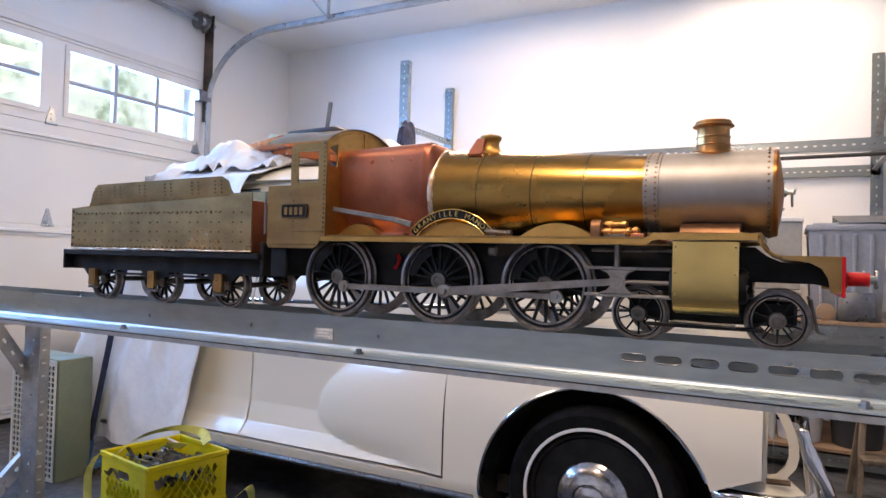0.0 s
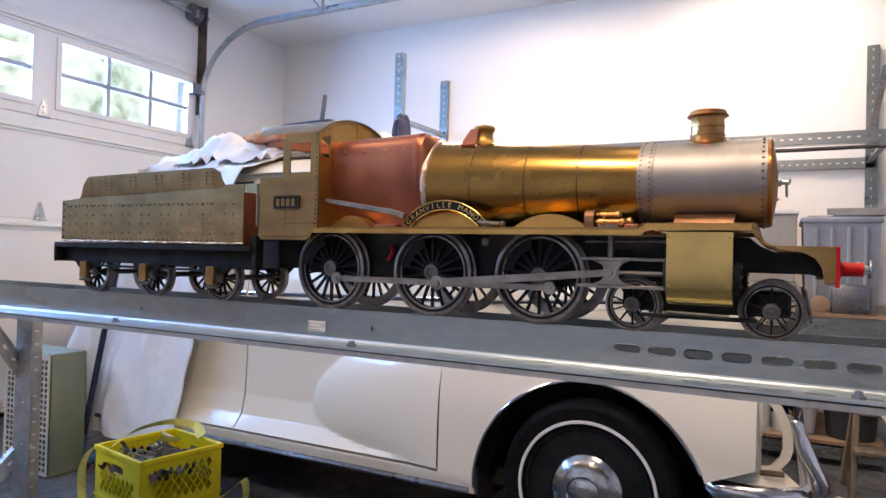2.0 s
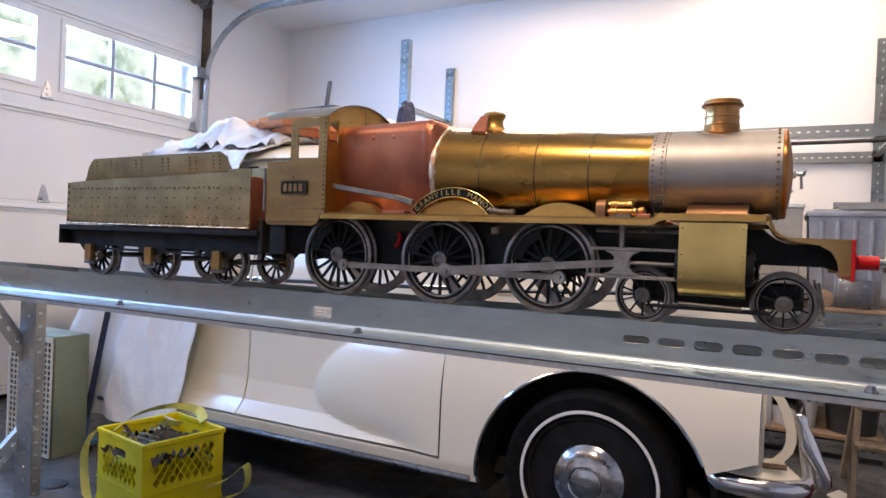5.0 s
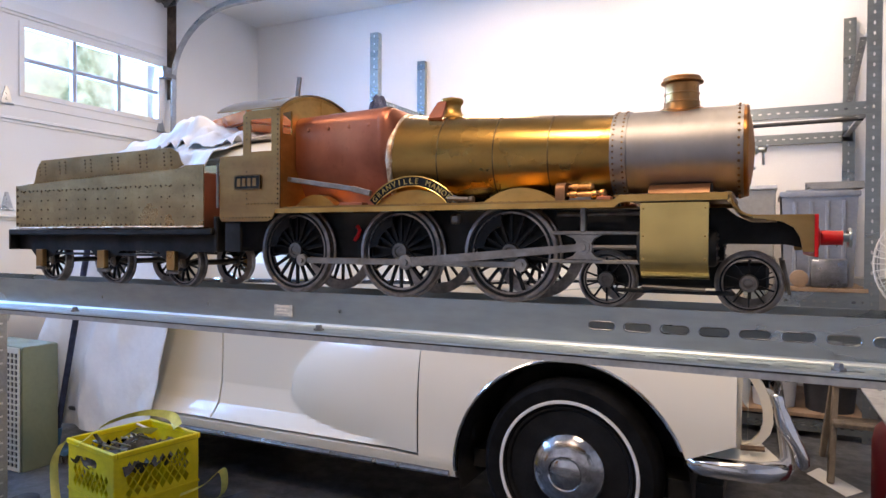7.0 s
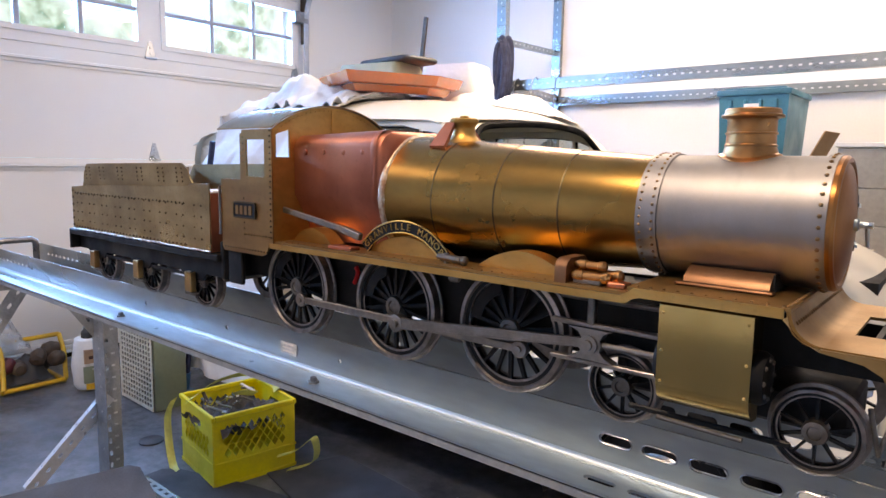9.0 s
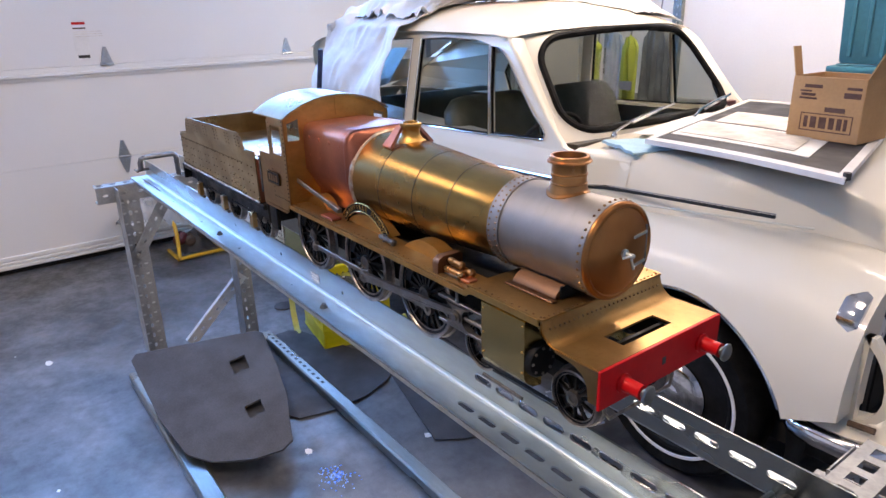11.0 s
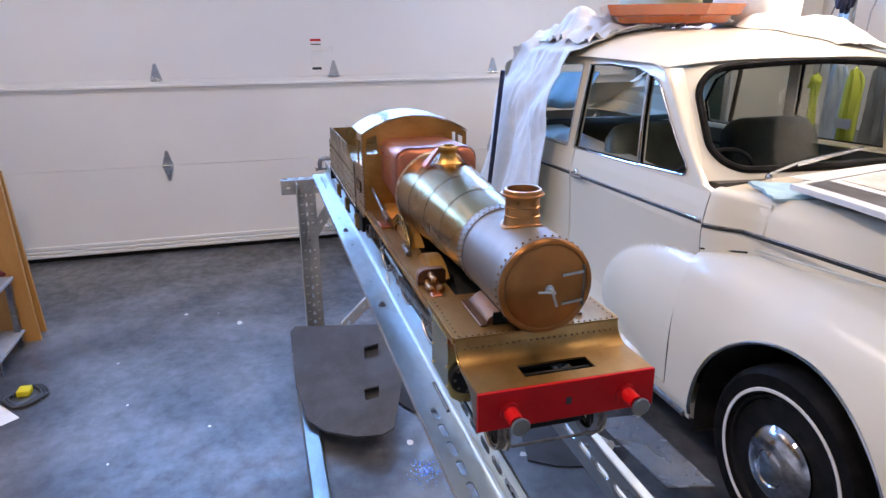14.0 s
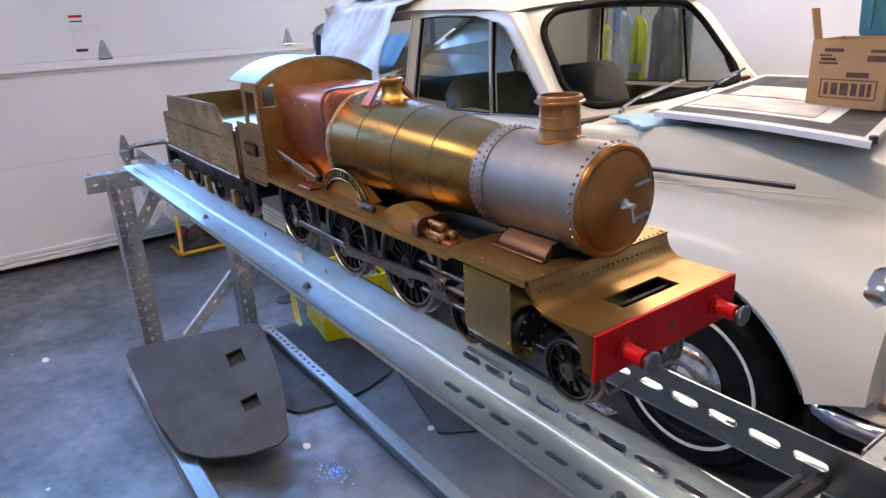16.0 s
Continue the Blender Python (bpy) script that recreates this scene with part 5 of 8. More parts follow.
# splashers: quarter-moon brass fronts over each driving wheel, with tops
for side in (-1, 1):
    for x, x0, x1, top in ((-0.166, -0.207, -0.118, 0.022), (0.030, -0.040, 0.100, 0.0245), (0.211, 0.150, 0.272, 0.0225)):
        c, h = (x0 + x1) / 2, (x1 - x0) / 2
        arc = [(c + h * u, 1.0345 + top * (1 - u * u)) for u in np.linspace(-1, 1, 15)]
        bm = B()
        yo, yi = side * 0.0835, side * 0.058
        prism(bm, arc, XZ, yo, yi)
        part("splasher", bm, BRASS, loco)
    # nameplate arching over the middle splasher
    bm = B()
    c, R0, R1 = Vector((0.029, 0, 0.9790)), 0.0855, 0.1016
    ang = np.linspace(math.pi - 0.696, 0.696, 21)
    pts = [(c.x + R1 * math.cos(a), c.z + R1 * math.sin(a)) for a in ang] + [(c.x + R0 * math.cos(a), c.z + R0 * math.sin(a)) for a in ang[::-1]]
    yp = side * 0.0860
    prism(bm, pts, XZ, yp - side * 0.0015, yp + side * 0.0015)
    npt = part("nameplate", bm, BLACK, loco, "black arched nameplate with raised brass letters and edge")
    bm = B()
    for rr in (R1 - 0.0004, R0 + 0.0004):
        tube(bm, [(c.x + rr * math.cos(a), yp + side * 0.0018, c.z + rr * math.sin(a)) for a in ang], 0.0011, 6)
    part("nameplate_edge", bm, GILT, npt)
    text = "GRANVILLE MANOR"
    for i, chh in enumerate(text):
        if chh == " ":
            continue
        a = math.pi - 0.78 - (math.pi - 1.56) * i / (len(text) - 1)
        cu = bpy.data.curves.new("letter", "FONT")
        cu.body, cu.size, cu.extrude, cu.align_x, cu.align_y = chh, 0.0125, 0.0007, "CENTER", "CENTER"
        tmp = bpy.data.objects.new("letter", cu)
        me = bpy.data.meshes.new_from_object(tmp)
        bpy.data.objects.remove(tmp)
        rm = (R0 + R1) / 2
        turn = Matrix.Translation((c.x + (rm * math.cos(a)) * (-side if side > 0 else 1) + (2 * 0 if side < 0 else 0), yp + side * 0.0020, c.z + rm * math.sin(a))) @ (Matrix.Identity(4) if side < 0 else Matrix.Rotation(math.pi, 4, "Z")) @ Matrix.Rotation(math.pi / 2, 4, "X") @ Matrix.Rotation(a - math.pi / 2, 4, "Z")
        me.transform(Matrix.Translation(-ORG[npt]) @ turn)
        me.materials.clear()
        me.materials.append(GILT)
        lt = new("letter", me)
        lt.parent = npt
        ORG[lt] = ORG[npt]

# reversing rod, running-board fittings
for side in (-1,):
    bm = B()
    beam(bm, (-0.206, -0.102, 1.083), (-0.070, -0.102, 1.062), 0.004, 0.009, w=0.001)
    beam(bm, (-0.074, -0.102, 1.063), (-0.040, -0.098, 1.054), 0.009, 0.010, w=0.001)
    part("reversing_rod", bm, ROD_STEEL, loco, "grey steel reversing rod")
    bm = B()
    rod(bm, (0.100, -0.098, 1.042), (0.135, -0.098, 1.040), 0.0045, 8)
    rod(bm, (0.112, -0.098, 1.0345), (0.112, -0.098, 1.047), 0.003, 8)
    lathe(bm, (0.137, -0.098, 1.040), (1, 0, 0), ((0, 0.0055), (0.005, 0.0055), (0.007, 0.003)), 10)
    part("reversing_link", bm, STEEL, loco)
bm = B()
box(bm, -0.093, -0.048, -0.112, -0.092, 1.0345, 1.0395, 0.001)
part("copper_strip", bm, COPPER, loco)
for side in (-1, 1):
    bm = B()
    ub = [(side * 0.116, 1.0345), (side * 0.116, 1.050), (side * 0.113, 1.056), (side * 0.106, 1.060), (side * 0.074, 1.060), (side * 0.070, 1.056), (side * 0.070, 1.0345)]
    prism(bm, ub, YZ, 0.2745, 0.2880)
    part("copper_cover", bm, BROWNCOPPER, loco, "bent bronze cover plate")
    bm = B()
    for y, z, r, x1 in ((0.104, 1.0425, 0.0060, 0.330), (0.092, 1.0440, 0.0065, 0.338), (0.097, 1.0530, 0.0055, 0.322)):
        lathe(bm, (0.2885, side * y, z), (1, 0, 0), ((0, r * 0.7), (0.004, r * 0.7), (0.005, r), (0.014, r), (0.015, r * 0.8), (x1 - 0.2885 - 0.006, r * 0.8), (x1 - 0.2885 - 0.005, r * 1.05), (x1 - 0.2885, r * 1.05), (x1 - 0.2885 + 0.003, r * 0.5)), 12)
    part("check_valve", bm, BRONZE, loco)
    part("valve_base", box(B(), 0.292, 0.324, min(side * 0.088, side * 0.108), max(side * 0.088, side * 0.108), 1.0345, 1.0400, 0.001), STEEL, loco)
    part("lubricator_box", box(B(), 0.330, 0.350, side * 0.100 - 0.008, side * 0.100 + 0.008, 1.0345, 1.0400, 0.001), COPPER, loco)

# ---- the tender ----
tender = thing("model_tender", (-0.68, 0, ZR), "dull riveted brass model tender on a black frame", "model tender")
for side in (-1, 1):
    for x in (-0.879, -0.681, -0.483):
        wheel(tender, x, side, 0.0465, 12, 0.011, width=0.012)
for x in (-0.879, -0.681, -0.483):
    part("axle", rod(B(), (x, -0.066, ZR + 0.0465), (x, 0.066, ZR + 0.0465), 0.006, 10), STEEL, tender)
part("underframe", box(B(), -0.960, -0.372, -0.088, 0.088, 0.968, 0.998, 0.002), BLACK, tender)
for side in (-1, 1):
    bm = B()
    poly = [(-0.968, 0.996), (-0.968, 0.954), (-0.915, 0.954)]
    for x in (-0.879, -0.681, -0.483):
        poly += [(x - 0.045, 0.954), (x - 0.030, 0.940), (x + 0.030, 0.940), (x + 0.045, 0.954)]
    poly += [(-0.372, 0.954), (-0.366, 0.962), (-0.366, 0.996)]
    prism(bm, poly[::-1], XZ, side * 0.0925, side * 0.0965)
    part("frame_plate", bm, BLACK, tender)
    part("frame_edge", box(B(), -0.968, -0.368, min(side * 0.0965, side * 0.1180), max(side * 0.0965, side * 0.1180), 0.986, 0.998, 0.002), BLACK, tender)
    for x in (-0.879, -0.681, -0.483):
        bm = B()
        box(bm, x - 0.0105, x + 0.0105, side * 0.103 - 0.006, side * 0.103 + 0.006, 0.918, 0.955, 0.0015)
        part("axle_box", bm, BRASS_DULL, tender)
        part("axle_keep", box(B(), x - 0.018, x + 0.018, side * 0.100 - 0.004, side * 0.100 + 0.004, 0.911, 0.917, 0.001), STEEL, tender)
    for a, b in ((-0.879, -0.681), (-0.681, -0.483)):
        part("stretcher", box(B(), a + 0.03, b - 0.03, side * 0.094 - 0.0015, side * 0.094 + 0.0015, 0.944, 0.949), BLACK, tender)
    # tank side with flared coping
    ys = side * 0.1175
    bm = B()
    sidep = [(-0.944, 1.000), (-0.388, 1.000), (-0.388, 1.1160), (-0.433, 1.1160), (-0.444, 1.1120), (-0.866, 1.0990), (-0.885, 1.0965), (-0.944, 1.0920)]
    prism(bm, sidep, XZ, ys - side * 0.0024, ys)
    tk = part("tank_side", bm, TENDER, tender)
    bm = B()
    low = [(-0.880, 1.0968), (-0.860, 1.0990), (-0.655, 1.1055), (-0.450, 1.1118), (-0.436, 1.1160)]
    top = [(-0.864, 1.1260), (-0.848, 1.1440), (-0.655, 1.1475), (-0.466, 1.1500), (-0.447, 1.1400)]
    rows = [[bm.verts.new(Vector((x, ys + side * o, z))) for (x, z), o in zip(r, [oo] * 5)] for r, oo in ((low, 0.0), ([((a[0] + b[0]) / 2, (a[1] * 2 + b[1]) / 3) for a, b in zip(low, top)], 0.0015), (top, 0.0030))]
    for a, b in zip(rows, rows[1:]):
        for i in range(4):
            bm.faces.new((a[i], a[i + 1], b[i + 1], b[i]))
    thicken(bm, 0.002)
    part("coping", bm, TENDER, tender)
    bm = B()
    for x in np.linspace(-0.905, -0.425, 9):
        for dx in (-0.011, 0.011):
            for z in np.linspace(1.020, 1.078, 4):
                rivet(bm, (x + dx, ys, z), (0, side, 0), 0.0016)
    for x in np.linspace(-0.925, -0.47, 34):
        rivet(bm, (x, ys, 1.0800), (0, side, 0), 0.0015)
        rivet(bm, (x, ys, 1.0065), (0, side, 0), 0.0017)
    for z in np.linspace(1.01, 1.085, 6):
        rivet(bm, (-0.938, ys, z), (0, side, 0), 0.0025)
    for x in (-0.845, -0.78, -0.70, -0.62, -0.54, -0.475):
        for dx in (-0.009, 0.009):
            for k in range(4):
                rivet(bm, (x + dx, ys + side * (0.0026 + 0.0007 * k), 1.1135 + 0.0075 * k + (x + 0.845) * 0.012), (0, side, -0.1), 0.0017)
    part("rivets", bm, RIVET, tk, kind="stuff")
    bm = B()
    rngt = random.Random(7 + side)
    for i in range(58):
        x = -0.944 + i * 0.0096
        lathe(bm, (x, ys + side * 0.0005, 1.0005 + rngt.uniform(0, 0.0012)), (1, 0, 0), ((0, 0.0012), (0.005, rngt.uniform(0.0018, 0.003)), (0.010, 0.0012)), 6)
    part("solder_bead", bm, SOLDER, tk, "bright uneven solder bead", kind="stuff")
part("tank_back", box(B(), -0.945, -0.9426, -0.1170, 0.1170, 1.000, 1.0930), TENDER, tender)
part("tank_front", box(B(), -0.3890, -0.3866, -0.1150, 0.1150, 1.000, 1.1000), COPPER, tender, "reddish brass tank front")
part("tank_top", box(B(), -0.944, -0.389, -0.1150, 0.1150, 1.0800, 1.0825), TENDER, tender)
part("coal_plate", box(B(), -0.860, -0.857, -0.113, 0.113, 1.0825, 1.138), TENDER, tender)
part("filler", (lambda b: (lathe(b, (-0.905, 0, 1.0825), (0, 0, 1), ((0, 0.026), (0.012, 0.026), (0.014, 0.029), (0.018, 0.027), (0.019, 0.001)), 20), b)[1])(B()), BRASS, tender)
part("drag_beam", box(B(), -0.972, -0.966, -0.1170, 0.1170, 0.954, 0.998, 0.001), BLACK, tender)
for side in (-1, 1):
    bm = B()
    lathe(bm, (-0.972, side * 0.078, 0.978), (-1, 0, 0), ((0, 0.012), (0.004, 0.012), (0.006, 0.010), (0.012, 0.009)), 14)
    part("buffer_stock", bm, BLACK, tender)
part("drawbar", box(B(), -0.385, -0.355, -0.012, 0.012, 0.976, 0.982, 0.001), STEEL, tender)
solo("paper_sheet", box(B(), -0.470, -0.395, -0.105, 0.105, 1.1005, 1.1030), PAPER, (-0.43, 0, 1.1005), "white card laid over the front of the tender tank", "card")


# ---- the car ----
car = thing("saloon_car", (-1.1, 1.62, 0), "cream nineteen-fifties saloon car with chrome trim, parked in the garage", "car")
YC = 1.62


def lerp_rows(rows, q):
    for a, b in zip(rows, rows[1:]):
        if q <= b[0]:
            k = max(0.0, (q - a[0]) / (b[0] - a[0]))
            return a[1] + (b[1] - a[1]) * k
    return rows[-1][1]


def ease(a, b, q):
    k = min(1.0, max(0.0, (q - a) / (b - a)))
    return k * k * (3 - 2 * k)


DOOR_SEC = [(0.19, 0.946), (0.215, 0.936), (0.250, 0.934), (0.268, 0.940), (0.285, 0.960), (0.32, 0.988), (0.40, 1.006), (0.55, 1.012), (0.70, 1.010), (0.80, 1.003), (0.84, 1.006), (0.88, 1.0125), (0.93, 1.0245)]
CREST = [(-0.52, 0.735), (-0.30, 0.775), (0.0, 0.795), (0.25, 0.790), (0.45, 0.755), (0.62, 0.72)]


def door_y(x, z):
    y = lerp_rows(DOOR_SEC, z)
    if x > -1.12:
        b = 0.32 if z > 0.40 else 0.20
        d = 1 - ((min(x, -0.40) + 0.40) / 0.685) ** 2 - ((z - 0.40) / b) ** 2 * (1 if z > 0.40 else 1 - ease(-0.75, -0.45, x))
        if d > 0:
            y = min(y, 1.010 - 0.086 * d ** (0.52 + 0.18 * ease(0.45, 0.70, z)))
    if x < -2.3:
        y += 0.42 * ((x + 2.3) / 0.65) ** 2
    return y


def along(x):
    """The trim line's y over the cowl and the bonnet's side."""
    u = min(1.0, max(0.0, (x + 0.4945) / 0.190))
    a = door_y(-0.498, 0.834)
    return min(1.055 - 0.012 * (x + 0.2), a + (1.0760 - a) * u * u * (3 - 2 * u) - 0.001)


def wing_y(x, z):
    """Outer face of the front wing."""
    zt = lerp_rows(CREST, x)
    y = 0.9255 + 0.004 * ease(0.2, 0.4, x)
    if z > 0.44:
        y += (0.095 + 0.125 * ease(-0.5, -0.05, x)) * (1 - math.cos(math.asin(min(1.0, (z - 0.44) / (zt - 0.44)))))
    return y


def mirror(p, side):
    return Vector((p[0], p[1] if side < 0 else 2 * YC - p[1], p[2]))


for side in (-1, 1):
    # door and rear quarter skin, one panel for each door
    for x0, x1, nm, n in ((-1.436, -0.498, "front_door", 110), (-2.30, -1.444, "rear_door", 22), (-2.86, -2.308, "rear_quarter", 14)):
        bm = B()
        zs = sorted({q[0] for q in DOOR_SEC} | set(np.linspace(0.29, 0.93, 27 if nm != "front_door" else 64).round(4)))
        zs = [z for z in zs if z >= 0.262] if nm != "rear_quarter" else zs
        vs = [[bm.verts.new(mirror((x, door_y(x, z), z), side)) for z in zs] for x in np.linspace(x0, x1, n)]
        for a, b in zip(vs, vs[1:]):
            for j in range(len(zs) - 1):
                bm.faces.new((a[j], b[j], b[j + 1], a[j + 1]))
        # returned edges, so that the shut line has depth
        for col in (vs[0], vs[-1]):
            ret = [bm.verts.new(v.co + Vector((0, 0.03 if side < 0 else -0.03, 0))) for v in col]
            for j in range(len(zs) - 1):
                bm.faces.new((col[j], col[j + 1], ret[j + 1], ret[j]))
        dr = part(nm, bm, CAR, car, smooth=40)
        if nm != "rear_quarter":
            bm = B()
            tube(bm, [mirror((x, door_y(x, 0.838 + 0.020 * (x + 1.6) / 1.2) - 0.003, 0.815 + 0.027 * (x + 1.6) / 1.17), side) for x in np.linspace(x0 + 0.004, x1 - 0.004, 12)], 0.0042, 8)
            part("trim_strip", bm, CHROME, dr, "chrome side trim strip")
            bm = B()
            tube(bm, [mirror((x, door_y(x, 0.830 + 0.020 * (x + 1.6) / 1.2) - 0.001, 0.8065 + 0.027 * (x + 1.6) / 1.17), side) for x in np.linspace(x0 + 0.004, x1 - 0.004, 12)], 0.0048, 8)
            part("trim_strip", bm, BOARD, dr, "dark strip under the chrome trim")
            if nm == "front_door":
                bm = B()
                yb = door_y(-1.36, 0.815)
                lathe(bm, mirror((-1.375, yb - 0.002, 0.822), side), (0, side, 0), ((0, 0.020), (0.006, 0.020), (0.010, 0.012), (0.026, 0.010)), 14)
                tube(bm, [mirror((-1.375, yb - 0.028, 0.822), side), mirror((-1.34, yb - 0.034, 0.822), side), mirror((-1.27, yb - 0.030, 0.824), side)], 0.0085, 8)
                part("door_handle", bm, CHROME, dr, "chrome door handle")
    # sill
    bm = B()
    prism(bm, [(0.930, 0.258), (0.934, 0.232), (0.946, 0.205), (0.975, 0.190), (1.05, 0.190), (1.05, 0.258)], lambda u, v, t: mirror((t, u, v), side), -2.30, -0.368)
    part("sill", bm, CAR, car)
    part("sill_trim", tube(B(), [mirror((x, 0.9335, 0.214), side) for x in np.linspace(-2.28, -0.38, 3)], 0.011, 8), CHROME_DARK, car, "dull metal sill moulding")
    # front wing
    bm = B()
    AX, AZ, AR = 0.004, 0.250, 0.366
    rows = []
    xs = sorted(set(np.linspace(-0.492, 0.40, 84).tolist() + [0.44, 0.47, 0.478, 0.480]))
    for x in xs:
        zt = lerp_rows(CREST, x)
        wd = 0.095 + 0.125 * ease(-0.5, -0.05, x)
        yw = 0.9255 + 0.004 * ease(0.2, 0.4, x)
        z0 = 0.205 if x < 0.30 else 0.365 + 0.42 * (x - 0.338)
        pts = [(yw + 0.012 * (1 - ease(0.2, 0.26, z)), z) for z in np.linspace(z0, 0.44, 20)]
        pts += [(yw + wd * (1 - math.cos(a)), 0.44 + (zt - 0.44) * math.sin(a)) for a in np.linspace(0.03, math.pi / 2, 40)]
        pts += [(yw + wd + 0.05, zt + 0.004), (yw + wd + 0.10, zt + 0.006)]
        if x > 0.479:
            pts = [(1.12 + (y - 1.12) * 0.25, max(z, 0.42)) for y, z in pts]
        rows.append([bm.verts.new(mirror((x, y, z), side)) for y, z in pts])
    for a, b in zip(rows, rows[1:]):
        for j in range(len(a) - 1):
            bm.faces.new((a[j], b[j], b[j + 1], a[j + 1]))
    inside = [v for v in bm.verts if math.hypot(v.co.x - AX, v.co.z - AZ) < AR and v.co.z < 0.64]
    dead = [f for f in bm.faces if all(v in set(inside) for v in f.verts)]
    bmesh.ops.delete(bm, geom=dead, context="FACES")
    for v in bm.verts:
        q = Vector((v.co.x - AX, v.co.z - AZ))
        if 0.01 < q.length < AR and v.co.z < 0.65:
            q = q * (AR / q.length)
            v.co.x, v.co.z = AX + q.x, AZ + q.y
            v.co.y = mirror((v.co.x, wing_y(v.co.x, v.co.z) + 0.012 * (1 - ease(0.2, 0.26, v.co.z)), v.co.z), side).y
    part("front_wing", bm, CAR, car, smooth=50)
    # dark shut line at the door's front edge, and the joint on top of the wing
    part("shut_line", tube(B(), [mirror((-0.495, door_y(-0.498, z) + 0.0008, z), side) for z in np.linspace(0.27, 0.925, 60)], 0.0017, 6), UNDER, car)
    part("wing_joint", tube(B(), [mirror((x, 1.006 + 0.37 * (x + 0.488), lerp_rows(CREST, x) + 0.008), side) for x in np.linspace(-0.488, -0.34, 8)], 0.0036, 6), UNDER, car)
    bm = B()
    tube(bm, [mirror((AX + (AR - 0.002) * math.cos(a), wing_y(AX + AR * math.cos(a), AZ + AR * math.sin(a)) + 0.003 + 0.010 * ease(0.26, 0.2, AZ + AR * math.sin(a)), AZ + (AR - 0.002) * math.sin(a)), side) for a in np.linspace(0.40, math.pi + 0.06, 40)], 0.0060, 8)
    part("arch_lip", bm, CHROME, car, "rolled wheel arch lip")
    bm = B()
    arc = [(AX + 0.362 * math.cos(a), AZ + 0.362 * math.sin(a)) for a in np.linspace(-0.25, math.pi + 0.25, 24)]
    rings(bm, [[mirror((u, y, v), side) for u, v in arc] for y in (0.953, 1.30)], close=False, cap=False)
    prism(bm, arc, lambda u, v, t: mirror((u, t, v), side), 1.30, 1.31)
    part("wheel_well", bm, UNDER, car)
    # wing beading and crease beside the bonnet
    part("bonnet_strip", tube(B(), [mirror((x, along(x), 0.836 + 0.052 * (x + 0.43)), side) for x in np.linspace(-0.490, 0.20, 24)], 0.0016, 8), CHROME_DARK, car, "dull chrome bonnet side strip")
    part("crease_strip", tube(B(), [mirror((x, along(x) - 0.006 - 0.004 * ease(0.0, 0.3, x), 0.807 + 0.099 * (x + 0.2)), side) for x in np.linspace(-0.30, 0.306, 20)], 0.0030, 6), CREAM, car, "thin cream crease strip")
    part("bonnet_gap", tube(B(), [mirror((x, along(x) - 0.003, 0.829 + 0.052 * (x + 0.43)), side) for x in np.linspace(-0.490, 0.20, 24)], 0.0050, 6), UNDER, car)
    # wheel: tyre, band, rim, hub cap
    for wx in (0.008, -2.184):
        o = mirror((wx, 0.950 if wx > -1 else 1.075, 0.277), side)
        ax = (0, -side, 0)
        bm = B()
        lathe(bm, o, ax, ((0.018, 0.195), (0.004, 0.200), (-0.004, 0.225), (-0.006, 0.255), (0.002, 0.266), (0.016, 0.274), (0.045, 0.277), (0.085, 0.277), (0.115, 0.272), (0.130, 0.262), (0.130, 0.19)), 64, cap=False)
        w = part("road_wheel", bm, RUBBER, car, "black tyre with a thin white band")
        lathe(bm := B(), o, ax, ((-0.0040, 0.2065), (-0.0065, 0.2075), (-0.0075, 0.2150), (-0.0072, 0.2165), (-0.0045, 0.2175)), 64, cap=False)
        part("white_band", bm, WHITEWALL, w)
        lathe(bm := B(), o, ax, ((0.014, 0.200), (0.004, 0.196), (0.006, 0.188), (0.020, 0.180), (0.030, 0.150), (0.018, 0.118), (0.012, 0.105), (0.012, 0.01)), 48)
        part("wheel_disc", bm, BLACK, w)
        lathe(bm := B(), o, ax, ((0.012, 0.112), (0.002, 0.114), (-0.006, 0.108), (-0.018, 0.094), (-0.028, 0.070), (-0.030, 0.052), (-0.026, 0.048), (-0.030, 0.040), (-0.034, 0.020), (-0.035, 0.001)), 48)
        part("hub_cap", bm, HUB, w, "domed pitted chrome hub cap")
    # headlamp
    bm = B()
    lathe(bm, mirror((0.410, 1.085, 0.625), side), (1, 0, 0), ((0, 0.102), (0.035, 0.106), (0.052, 0.100), (0.058, 0.088), (0.050, 0.086)), 40, cap=False)
    hl = part("headlamp", bm, CHROME, car, "round headlamp in a chrome rim")
    lathe(bm := B(), mirror((0.450, 1.085, 0.625), side), (1, 0, 0), ((0.0, 0.088), (0.012, 0.080), (0.024, 0.050), (0.028, 0.001)), 32)
    part("headlamp_glass", bm, WHITE, hl)
    # over-rider on the bumper and the curved bracket behind it
    bm = B()
    stations = [((0.640, 1.0, 0.366), 0.006, 0.008), ((0.642, 1.0, 0.378), 0.013, 0.014), ((0.638, 1.0, 0.400), 0.015, 0.017), ((0.626, 1.0, 0.428), 0.016, 0.020), ((0.610, 1.0, 0.455), 0.018, 0.022), ((0.598, 1.0, 0.482), 0.019, 0.022), ((0.590, 1.0, 0.508), 0.016, 0.020), ((0.583, 1.0, 0.532), 0.012, 0.016), ((0.578, 1.0, 0.548), 0.014, 0.017), ((0.575, 1.0, 0.558), 0.013, 0.015), ((0.574, 1.0, 0.563), 0.006, 0.008)]
    rings(bm, [[mirror((c[0] + 1.25 * a * math.cos(t), c[1] + 1.2 * b * math.sin(t), c[2]), side) for t in np.linspace(0, 6.28318531, 16, endpoint=False)] for c, a, b in stations])
    part("over_rider", bm, CHROME, car, "curved chrome over-rider")
